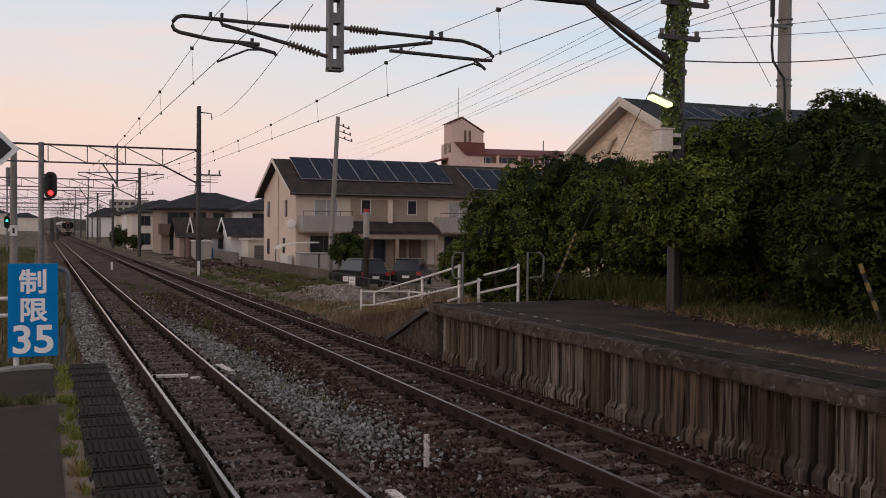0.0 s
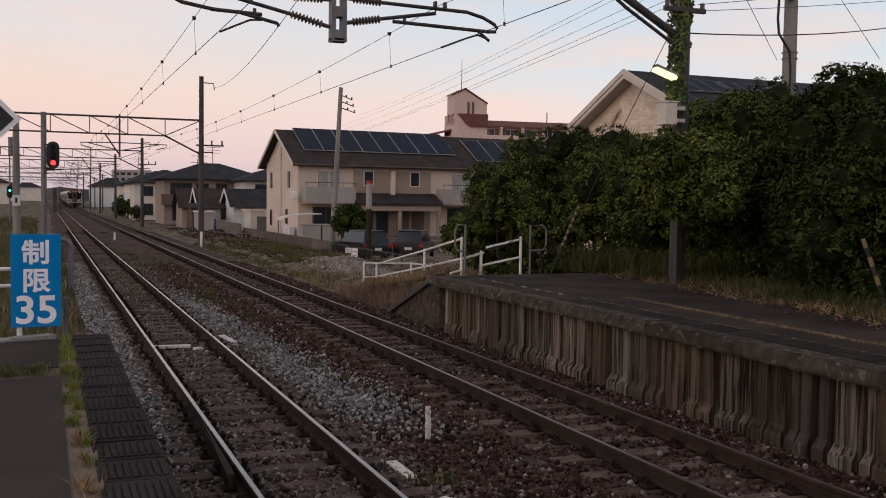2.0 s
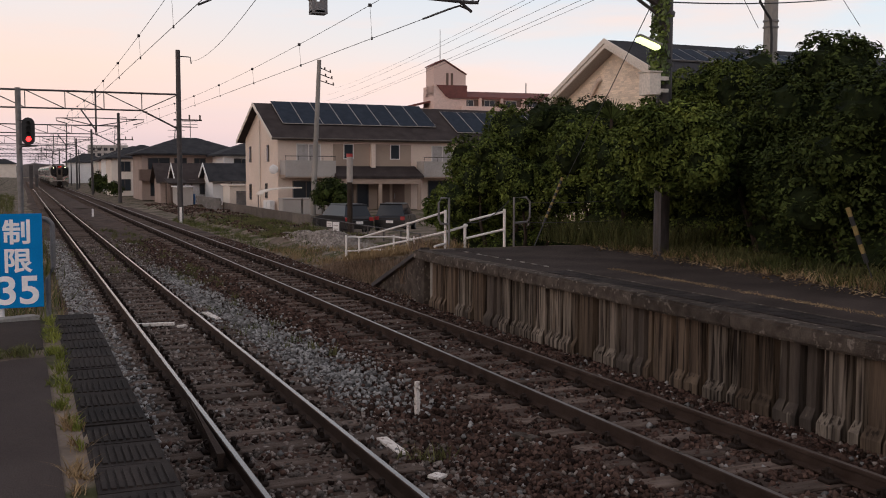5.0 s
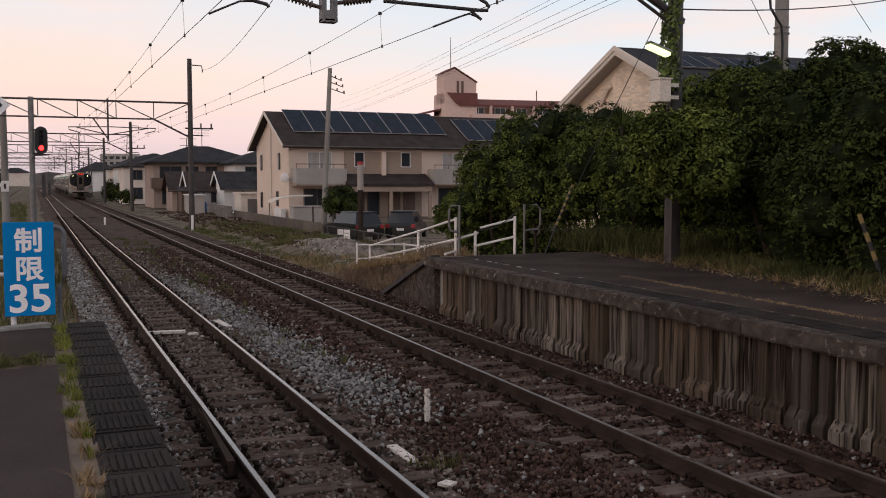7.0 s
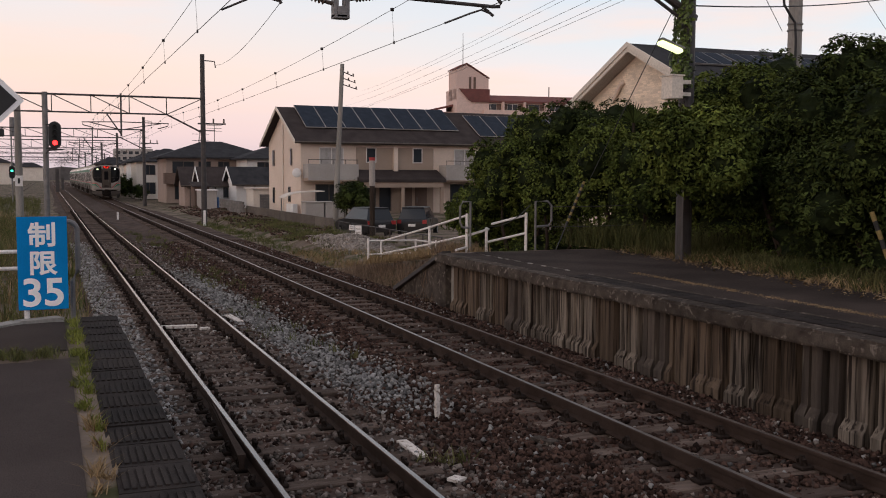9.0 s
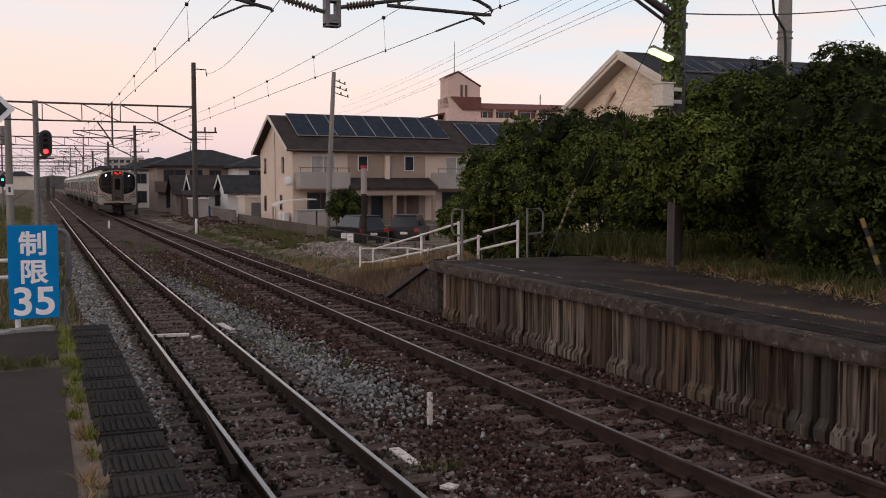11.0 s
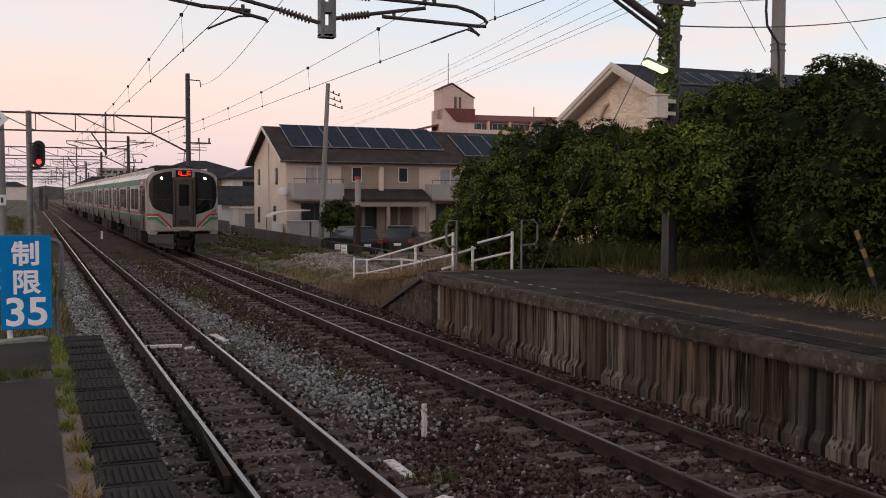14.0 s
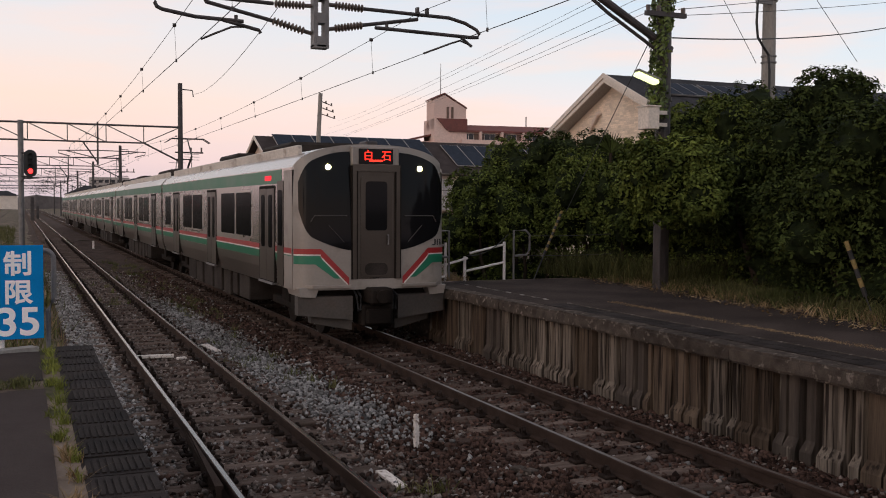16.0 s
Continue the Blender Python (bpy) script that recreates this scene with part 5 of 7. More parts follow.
# ---- houses, poles, signals and the distance ----
def pane(parent, x0, x1, z0, z1, y, frame_mat=None, fill=None, split=True, name="window", out=-1, depth=0.06):
    """A framed window on a wall that faces along y: frame proud, glass set back, centre bar."""
    fm = frame_mat or M_FRAME
    bm = bmesh.new()
    t = 0.06
    a, b = sorted((y, y + out * depth))
    box(bm, x0, x1, a, b, z0, z0 + t)
    box(bm, x0, x1, a, b, z1 - t, z1)
    box(bm, x0, x0 + t, a, b, z0 + t, z1 - t)
    box(bm, x1 - t, x1, a, b, z0 + t, z1 - t)
    if split:
        box(bm, (x0 + x1) / 2 - 0.03, (x0 + x1) / 2 + 0.03, a, b, z0 + t, z1 - t)
    w = part(name, bm, fm, parent)
    bm = bmesh.new()
    a, b = sorted((y + out * 0.004, y + out * depth * 0.4))
    box(bm, x0 + t, x1 - t, a, b, z0 + t, z1 - t)
    part("pane", bm, fill or M_GLASS, w)
    return w


def gable_roof(parent, x0, x1, y0, y1, ze, zr, over, mat, thick=0.18, name="roof", axis="x"):
    """Two slopes with a ridge along x (or y), as a folded slab with thickness."""
    bm = bmesh.new()
    if axis == "x":
        ym, k = (y0 + y1) / 2, (zr - ze) / ((y1 - y0) / 2)
        out = [(y0 - over, ze - over * k), (ym, zr), (y1 + over, ze - over * k), (y1 + over, ze - over * k - thick), (ym, zr - thick * 1.1), (y0 - over, ze - over * k - thick)]
        prism(bm, out, "x", x0 - over, x1 + over)
    else:
        xm, k = (x0 + x1) / 2, (zr - ze) / ((x1 - x0) / 2)
        out = [(x0 - over, ze - over * k), (xm, zr), (x1 + over, ze - over * k), (x1 + over, ze - over * k - thick), (xm, zr - thick * 1.1), (x0 - over, ze - over * k - thick)]
        prism(bm, out, "y", y0 - over, y1 + over)
    return part(name, bm, mat, parent)


def hip_roof(parent, x0, x1, y0, y1, ze, zr, over, mat):
    bm = bmesh.new()
    a, b, c, d = x0 - over, x1 + over, y0 - over, y1 + over
    h = (d - c) / 2
    lo = [bm.verts.new(p) for p in ((a, c, ze - 0.15), (b, c, ze - 0.15), (b, d, ze - 0.15), (a, d, ze - 0.15))]
    hi = [bm.verts.new(p) for p in ((a, c, ze), (b, c, ze), (b, d, ze), (a, d, ze))]
    ym = (c + d) / 2
    k = min(h, (b - a) / 2 - 0.3)
    r = [bm.verts.new((a + k, ym, zr)), bm.verts.new((b - k, ym, zr))]
    for i in range(4):
        bm.faces.new((lo[i], lo[(i + 1) % 4], hi[(i + 1) % 4], hi[i]))
    bm.faces.new(lo[::-1])
    bm.faces.new((hi[0], hi[1], r[1], r[0]))
    bm.faces.new((hi[1], hi[2], r[1]))
    bm.faces.new((hi[2], hi[3], r[0], r[1]))
    bm.faces.new((hi[3], hi[0], r[0]))
    return part("roof", bm, mat, parent)


def walls(parent, x0, x1, y0, y1, z0, ze, mat, zr=None, axis="x", name="wall"):
    bm = bmesh.new()
    if zr is None:
        box(bm, x0, x1, y0, y1, z0, ze)
    elif axis == "x":
        prism(bm, [(y0, z0), (y1, z0), (y1, ze), ((y0 + y1) / 2, zr), (y0, ze)], "x", x0, x1)
    else:
        prism(bm, [(x0, z0), (x1, z0), (x1, ze), ((x0 + x1) / 2, zr), (x0, ze)], "y", y0, y1)
    return part(name, bm, mat, parent)


def rake_boards(parent, x, y0, y1, ze, zr, over, mat):
    """Pale barge boards along a gable that faces -x."""
    ym, k = (y0 + y1) / 2, (zr - ze) / ((y1 - y0) / 2)
    for a, b in (((y0 - over, ze - over * k), (ym, zr)), ((ym, zr), (y1 + over, ze - over * k))):
        bm = bmesh.new()
        prism(bm, [(a[0], a[1] + 0.03), (b[0], b[1] + 0.03), (b[0], b[1] - 0.24), (a[0], a[1] - 0.24)], "x", x - 0.05, x)
        part("barge_board", bm, mat, parent, "pale barge board")


def main_house():
    h = thing("apartment_house", "two-storey beige house with dark roof and solar panels", "house", (16.62, 68.4, -0.25), rz=3)
    ze, zr, L, D = 5.48, 7.87, 24.0, 8.6
    walls(h, 0, L, 0, D, 0, ze + 0.02, M_BEIGE, zr - 0.15)
    gable_roof(h, 0, L, 0, D, ze + 0.05, zr, 0.55, M_ROOF)
    rake_boards(h, -0.56, 0, D, ze + 0.05, zr, 0.55, M_CREAM)
    bm = bmesh.new()
    tube(bm, [(-0.6, -0.62, ze - 0.33), (L, -0.62, ze - 0.33)], 0.06, 8)
    part("gutter", bm, M_DARKFRAME, h)
    # darker entrance bays set against the pale flanks
    for x0, x1 in ((4.1, 10.2), (15.6, 21.6)):
        walls(h, x0, x1, -0.06, 0.2, 2.85, 4.86, M_BEIGE_DK, name="upper_bay")
        walls(h, x0, x1, -0.05, 0.2, 0, 2.6, M_BEIGE_DK, name="lower_bay")
        bm = bmesh.new()
        prism(bm, [(0, 3.28), (-1.7, 2.56), (-1.7, 2.36), (0, 2.36)], "x", x0 - 0.35, x1 + 0.3)
        part("porch_roof", bm, M_ROOF, h, "dark lean-to porch roof")
        bm = bmesh.new()
        box(bm, x0 - 0.2, x1 + 0.15, -1.62, -1.40, 1.98, 2.34)
        part("porch_beam", bm, M_BEIGE_DK, h)
        for x in (x0 - 0.2, (x0 + x1) / 2 - 0.15, x1 - 0.1):
            bm = bmesh.new()
            box(bm, x, x + 0.24, -1.60, -1.40, 0, 1.98)
            part("porch_post", bm, M_BEIGE_DK, h)
        bm = bmesh.new()
        box(bm, (x0 + x1) / 2 - 0.22, (x0 + x1) / 2 + 0.10, -0.32, -0.06, 2.75, 4.86)
        part("pilaster", bm, M_BEIGE, h)
        for x in ((x0 + x1) / 2 - 2.3, (x0 + x1) / 2 + 1.35):
            pane(h, x, x + 0.78, 3.75, 4.9 - 0.05, -0.06, M_FRAME, split=False)
        for x in ((x0 + x1) / 2 + 0.35, (x0 + x1) / 2 + 1.55):
            bm = bmesh.new()
            box(bm, x, x + 0.95, -0.10, -0.05, 0.1, 2.1)
            d = part("door", bm, M_BROWN_WALL, h, "brown entrance door")
            bm = bmesh.new()
            box(bm, x + 0.12, x + 0.16, -0.16, -0.10, 0.85, 1.25)
            part("door_handle", bm, M_STEEL_GREY, d)
        for x in ((x0 + x1) / 2 - 2.5, (x0 + x1) / 2 - 1.3):
            pane(h, x, x + 0.95, 0.25, 2.0, -0.05, M_DARKFRAME, split=False)
    # balconies
    for x0, x1 in ((0.15, 3.85), (10.7, 15.2)):
        bm = bmesh.new()
        box(bm, x0, x1, -1.25, 0.1, 2.42, 2.62)
        b = part("balcony", bm, M_BEIGE_DK, h, "balcony with pale slab front")
        bm = bmesh.new()
        box(bm, x0, x1, -1.27, -1.17, 2.50, 3.62)
        part("balcony_front", bm, M_GREY_WALL, b)
        for xs in (x0, x1 - 0.08):
            bm = bmesh.new()
            box(bm, xs, xs + 0.08, -1.17, 0.0, 2.62, 3.62)
            part("balcony_side", bm, M_GREY_WALL, b)
        bm = bmesh.new()
        tube(bm, [(x0, -1.22, 3.92), (x1, -1.22, 3.92)], 0.03, 6)
        for k in range(5):
            x = x0 + 0.05 + (x1 - x0 - 0.1) * k / 4
            tube(bm, [(x, -1.22, 3.6), (x, -1.22, 3.92)], 0.02, 6)
        part("balcony_rail", bm, M_DARKFRAME, b)
        pane(h, x0 + 1.2, x0 + 3.0, 2.75, 4.82, 0.0, M_FRAME, M_CURTAIN)
        pane(h, x0 + 0.9, x0 + 2.9, 0.3, 2.2, 0.0, M_DARKFRAME)
    # gable windows, pipes, dish, coolers
    for y, z0, z1, w in ((6.9, 3.55, 4.75, 0.45), (2.1, 3.55, 4.75, 0.45), (6.9, 0.7, 1.9, 0.45), (2.6, 0.9, 2.0, 0.45)):
        bm = bmesh.new()
        box(bm, -0.07, 0.0, y, y + w, z0, z1)
        f = part("window", bm, M_DARKFRAME, h)
        bm = bmesh.new()
        box(bm, -0.085, -0.06, y + 0.06, y + w - 0.06, z0 + 0.06, z1 - 0.06)
        part("pane", bm, M_GLASS, f)
    bm = bmesh.new()
    tube(bm, [(-0.06, 4.4, 0), (-0.06, 4.4, 6.6)], 0.05, 6)
    part("downpipe", bm, M_CREAM, h)
    for y, z in ((1.1, 0.45), (0.2, 0.45)):
        bm = bmesh.new()
        box(bm, -0.55, -0.2, y, y + 0.75, z - 0.4, z + 0.35, 0.02)
        part("air_conditioner", bm, M_WHITE_WALL, h, "white outdoor cooling unit")
    bm = bmesh.new()
    bmesh.ops.create_uvsphere(bm, u_segments=14, v_segments=8, radius=0.33)
    for v in bm.verts:
        v.co = Vector((v.co.x, v.co.y * 0.3 - 0.6, v.co.z + 3.0))
    tube(bm, [(0, -0.55, 3.0), (0, 0.0, 2.9)], 0.025, 6)
    bm.transform(pose(-0.15, 0.2, 0, 0, 0, -25))
    part("satellite_dish", bm, M_WHITE_WALL, h, "small white satellite dish")
    # solar arrays on the front slope
    k = (zr - ze) / (D / 2)
    tilt = math.degrees(math.atan(k))
    bm = bmesh.new()
    box(bm, 0, 1.48, 0, 3.6, 0.0, 0.05)
    fr = mesh_of("solar_panel", bm, M_GREY_WALL)
    bm = bmesh.new()
    box(bm, 0.022, 1.458, 0.03, 3.57, 0.046, 0.056)
    for j in range(1, 4):
        box(bm, 0.035, 1.445, j * 0.9 - 0.006, j * 0.9 + 0.006, 0.056, 0.059)
    ce = mesh_of("cell_field", bm, M_PV)
    for i in range(14):
        x = 0.75 + i * 1.515 if i < 8 else 14.3 + (i - 8) * 1.515
        if x > 22:
            continue
        y = 1.15 - (0.75 if i >= 8 else 0)
        m = pose(x, y, ze + 0.13 + k * y, tilt, 0, 0)
        fob = piece("solar_panel", fr, h, m)
        piece("cell_field", ce, fob, Matrix())


main_house()


def garden_bits():
    # row of pale bins, curved carport, cars, panel fence, notices
    for i in range(3):
        bm = bmesh.new()
        box(bm, 0, 1.25, 0, 1.1, 0, 1.15, 0.04)
        box(bm, -0.04, 1.29, -0.05, 1.14, 1.15, 1.22, 0.02)
        ob = finish("storage_box", bm, M_GREY_WALL)
        ob.matrix_basis = pose(15.5 + 1.35 * i, 62.6, -0.35)
        tagged(ob, "pale grey storage shed unit behind the fence", "storage box", "storage boxes")
    s = thing("bicycle_shelter", "small curved-roof shelter beside the house", "shelter", (14.6, 64.5, -0.35))
    bm = bmesh.new()
    pts = [(0.0, 1.45), (0.15, 1.6), (0.6, 1.75), (1.3, 1.85), (2.7, 1.9)]
    prism(bm, pts + [(x, z - 0.07) for x, z in reversed(pts)], "y", 0, 1.8)
    part("roof", bm, M_CREAM, s, "curved cream roof")
    for x in (0.1, 2.5):
        bm = bmesh.new()
        tube(bm, [(x, 1.6, 0), (x, 1.6, 1.8 if x > 1 else 1.5)], 0.04, 8)
        part("post", bm, M_STEEL_GREY, s)
    f = thing("panel_fence", "grey-brown metal panel fence along the line", "fence", (13.6, 49.0, -0.55))
    bm = bmesh.new()
    pts = []
    n = 9
    for k in range(n):
        y = k * 0.2
        pts += [(y, 0.0), (y + 0.08, 0.0), (y + 0.1, -0.04), (y + 0.18, -0.04)]
    pts += [(1.8, 0.0), (1.8, 0.03), (0, 0.03)]
    prism(bm, [(x, y) for y, x in pts], "z", 0, 0.90)
    me = mesh_of("fence_panel", bm, M_FENCE)
    for i in range(13):
        piece("fence_panel", me, f, pose(0, 1.83 * i, 0))
    f = thing("wire_mesh_fence", "low dark mesh fence before the parking", "fence", (13.6, 34, -0.4))
    for i in range(8):
        bm = bmesh.new()
        tube(bm, [(0, i * 2.0, 0), (0, i * 2.0, 0.68)], 0.03, 6)
        part("post", bm, M_STEEL_DARK, f)
    for z in (0.66, 0.1):
        bm = bmesh.new()
        tube(bm, [(0, 0, z), (0, 15, z)], 0.022, 6)
        part("rail", bm, M_STEEL_DARK, f)
    bm = bmesh.new()
    for i in range(100):
        tube(bm, [(0.0, i * 0.15, 0.1), (0.0, i * 0.15, 0.66)], 0.005, 4)
    tagged(part("wire_mesh", bm, M_STEEL_DARK, f), kind="stuff")
    for y, z, w, hh, label in ((45.0, -0.04, 0.38, 0.25, "small white notice board on the fence"), (43.9, -0.24, 0.42, 0.48, "white notice with red band on the fence")):
        n = thing("notice_board", label, "notice", (13.53, y, z))
        bm = bmesh.new()
        box(bm, -0.02, 0, 0, w, 0, hh)
        part("board", bm, M_WHITE_WALL, n)
        bm = bmesh.new()
        for j in range(2):
            box(bm, -0.026, -0.02, 0.06, w - 0.06, hh * (0.25 + 0.35 * j), hh * (0.36 + 0.35 * j))
        part("bars", bm, M_TRAIN_RED if hh > 0.5 else M_GREY_WALL, n)
        n.rotation_euler = (0, 0, radians(25))


garden_bits()


def parked_car(label, at, rz, paint):
    c = thing("parked_car", label, "car", at, "parked cars", rz=rz)
    bm = bmesh.new()
    low = [(-2.2, 0.35), (-2.2, 0.85), (-2.05, 1.0), (-1.95, 1.05), (0.9, 1.02), (1.9, 0.88), (2.15, 0.7), (2.2, 0.35)]
    prism(bm, low, "x", -0.85, 0.85)
    bmesh.ops.bevel(bm, geom=[e for e in bm.edges if e.calc_length() > 1.5], offset=0.05, segments=2, affect="EDGES")
    body = part("body", bm, paint, c)
    bm = bmesh.new()
    bot = [(-0.8, -2.0, 1.0), (0.8, -2.0, 1.0), (0.8, 1.0, 1.0), (-0.8, 1.0, 1.0)]
    top = [(-0.62, -1.75, 1.62), (0.62, -1.75, 1.62), (0.62, 0.15, 1.66), (-0.62, 0.15, 1.66)]
    v = [bm.verts.new(q) for q in bot + top]
    for f in ((0, 1, 5, 4), (1, 2, 6, 5), (2, 3, 7, 6), (3, 0, 4, 7)):
        bm.faces.new([v[i] for i in f])
    part("window_band", bm, M_GLASS, c, "dark car glass")
    bm = bmesh.new()
    box(bm, -0.64, 0.64, -1.80, 0.2, 1.61, 1.68, 0.03)
    part("roof", bm, paint, c)
    for x in (-0.8, 0.8):
        for y in (-1.35, 1.35):
            bm = bmesh.new()
            tube(bm, [(x - 0.1, y, 0.32), (x + 0.1, y, 0.32)], 0.32, 16)
            w = part("wheel", bm, M_TYRE, c)
            bm = bmesh.new()
            tube(bm, [(x - 0.11, y, 0.32), (x + 0.11, y, 0.32)], 0.18, 12)
            part("rim", bm, M_STEEL_GREY, w)
        bm = bmesh.new()
        box(bm, x * 0.9 - 0.12, x * 0.9 + 0.12, -2.22, -2.15, 0.78, 0.98)
        part("tail_light", bm, M_TRAIN_RED, c)
    bm = bmesh.new()
    box(bm, -0.2, 0.2, -2.23, -2.19, 0.62, 0.76)
    part("number_plate", bm, M_WHITE_WALL, c)


parked_car("black hatchback parked before the house", (16.5, 53.0, -0.86), 8, M_CAR_BLACK)
parked_car("black estate car parked before the house", (19.8, 53.2, -0.86), -30, M_CAR_BLACK)
shrub("round clipped garden bush before the house", lumps_around(np.random.default_rng(3), (17.4, 58.5, 1.15), (1.0, 1.0, 0.95), 6), 5000, 300, M_LEAF_DARK, 0.09)


def wooden_pole():
    s = thing("utility_pole", "leaning concrete utility pole with small crossarms", "utility pole", (16.95, 60.5, -0.4))
    bm = bmesh.new()
    tube(bm, [(-0.05, 0, 0), (0.45, 0, 9.95)], 0.19, 12, 0.13)
    part("pole", bm, M_POLE_CONC, s)
    for k in range(3):
        z = 9.5 - 0.4 * k
        bm = bmesh.new()
        tube(bm, [(0.4, 0, z), (1.35 + 0.1 * k, 0.5, z - 0.25)], 0.03, 6)
        arm = part("arm", bm, M_STEEL_DARK, s)
        for t in (0.5, 0.95):
            bm = bmesh.new()
            x, yy, zz = 0.4 + (0.95 + 0.1 * k) * t, 0.5 * t, z - 0.25 * t
            tube(bm, [(x, yy, zz), (x, yy, zz + 0.16)], 0.05, 6)
            part("insulator", bm, M_PORCELAIN, arm)
    s2 = thing("marker_pole", "weathered wooden pole with white capped top", "pole", (14.4, 45.0, -0.68))
    bm = bmesh.new()
    tube(bm, [(0, 0, 0), (0, 0, 4.0)], 0.13, 10, 0.12)
    part("pole", bm, M_BARK, s2)
    bm = bmesh.new()
    tube(bm, [(0, 0, 2.75), (0, 0, 3.95)], 0.15, 12)
    part("sleeve", bm, M_GREY_WALL, s2, "pale sleeve")
    bm = bmesh.new()
    tube(bm, [(0, 0, 3.95), (0, 0, 4.1)], 0.155, 12)
    part("cap", bm, M_TRAIN_RED, s2, "red cap")


wooden_pole()


def gantry(y, top=9.55, zt=7.0, zb=6.03, left=-16.0, right=8.55, first=False):
    g = thing("catenary_gantry", "steel lattice gantry spanning the tracks", "catenary gantry", (0, y, 0), "catenary gantries")
    bm = bmesh.new()
    tube(bm, [(right, 0, -0.5), (right, 0, top)], 0.17, 12, 0.13)
    part("mast", bm, M_STEEL_DARK, g, "dark steel mast")
    bm = bmesh.new()
    tube(bm, [(0.0, 0, -0.5), (0.0, 0, zt + 0.1)], 0.15 if first else 0.10, 12)
    part("mast", bm, M_STEEL_GREY if first else M_STEEL_DARK, g, "steel mast beside the near track")
    if first:
        bm = bmesh.new()
        tube(bm, [(-1.45, 2.0, -0.5), (-1.45, 2.0, zt)], 0.22, 12, 0.17)
        part("mast", bm, M_POLE_CONC, g, "thick concrete mast")
    bm = bmesh.new()
    tube(bm, [(left, 0, zt), (right, 0, zt)], 0.055, 8)
    tube(bm, [(left, 0, zb), (6.5, 0, zb)], 0.045, 8)
    part("chord", bm, M_STEEL_DARK, g)
    x, n = 6.5, 0
    while x > left + 2:
        bm = bmesh.new()
        tube(bm, [(x, 0, zb), (x, 0, zt)], 0.03, 6)
        tube(bm, [(x, 0, zt if n % 1 else zb), (x + 2.05, 0, zt)] if n == 0 else [(x, 0, zt), (x + 2.05, 0, zb)] if n % 2 == 0 else [(x, 0, zt), (x + 2.05, 0, zb)], 0.03, 6)
        part("lattice", bm, M_STEEL_DARK, g)
        x -= 2.05
        n += 1
    bm = bmesh.new()
    tube(bm, [(6.5, 0, zb), (right, 0, 5.0)], 0.05, 8)
    part("knee_brace", bm, M_STEEL_DARK, g)
    # drop post with registration arms
    bm = bmesh.new()
    tube(bm, [(4.0, 0, zt + 0.15), (4.0, 0, 4.75)], 0.05, 8)
    tube(bm, [(3.2, 0, zb), (4.0, 0, 4.85)], 0.04, 8)
    part("drop_post", bm, M_STEEL_DARK, g)
    for s, xe in ((-1, 1.9), (1, 6.6)):
        bm = bmesh.new()
        tube(bm, [(4.0, 0, 5.55), (xe, 0, 5.5), (xe - s * 0.05, 0, 5.35), (xe + s * -0.6, 0, 5.2)], 0.03, 6)
        tube(bm, [(4.0, 0, 5.1), (xe - s * 0.4, 0, 5.5)], 0.03, 6)
        part("registration_arm", bm, M_STEEL_DARK, g)
    bm = bmesh.new()
    tube(bm, [(right - 0.3, 0, 5.55), (right + 1.3, 0, 5.55)], 0.05, 6)
    arm = part("side_arm", bm, M_STEEL_DARK, g)
    for x in (right + 0.6, right + 1.2):
        bm = bmesh.new()
        tube(bm, [(x, 0, 5.55), (x, 0, 5.85)], 0.05, 8)
        part("insulator", bm, M_PORCELAIN, arm)
    bm = bmesh.new()
    tube(bm, [(right, 0, top - 0.35), (right + 0.7, 0, top - 0.38), (right + 0.75, 0, top - 0.75)], 0.035, 6)
    part("top_arm", bm, M_STEEL_DARK, g)
    bm = bmesh.new()
    tube(bm, [(right - 0.3, 0, 5.15), (right + 0.7, 0, 5.15)], 0.035, 6)
    part("lower_arm", bm, M_STEEL_DARK, g)
    return g


for k, gy in enumerate(GANTRIES):
    gantry(gy, 9.55 if k == 0 else 8.0, 7.0 if k % 2 == 0 else 6.8, first=k == 0)


def signal(at, lens, where, label, size=1.0):
    s = thing("railway_signal", label, "railway signal", at)
    bm = bmesh.new()
    r, h = 0.33 * size, 1.5 * size
    pts = [(r * math.cos(radians(a)), h - r + r * math.sin(radians(a))) for a in range(0, 181, 20)] + [(r * math.cos(radians(a)), r + r * math.sin(radians(a))) for a in range(180, 361, 20)]
    prism(bm, pts, "y", 0, 0.12)
    part("backboard", bm, M_BLACK, s, "black rounded backboard")
    for k in range(4):
        z = h * (0.22 + 0.19 * k)
        bm = bmesh.new()
        # short hood over each lens
        pts = [(0.15 * size * math.cos(radians(a)), z + 0.15 * size * math.sin(radians(a))) for a in range(-20, 201, 22)]
        pts += [(0.13 * size * math.cos(radians(a)), z + 0.13 * size * math.sin(radians(a))) for a in range(200, -21, -22)]
        prism(bm, pts, "y", -0.28 * size, 0)
        part("hood", bm, M_BLACK, s)
        bm = bmesh.new()
        tube(bm, [(0, -0.03, z), (0, 0.02, z)], 0.135 * size, 14)
        part("lens", bm, lens if k == where else M_BLACK, s, "lit lens" if k == where else "dark lens")
    return s


signal((0.48, 58.7, 3.98), M_SIG_RED, 0, "black colour-light signal showing red")


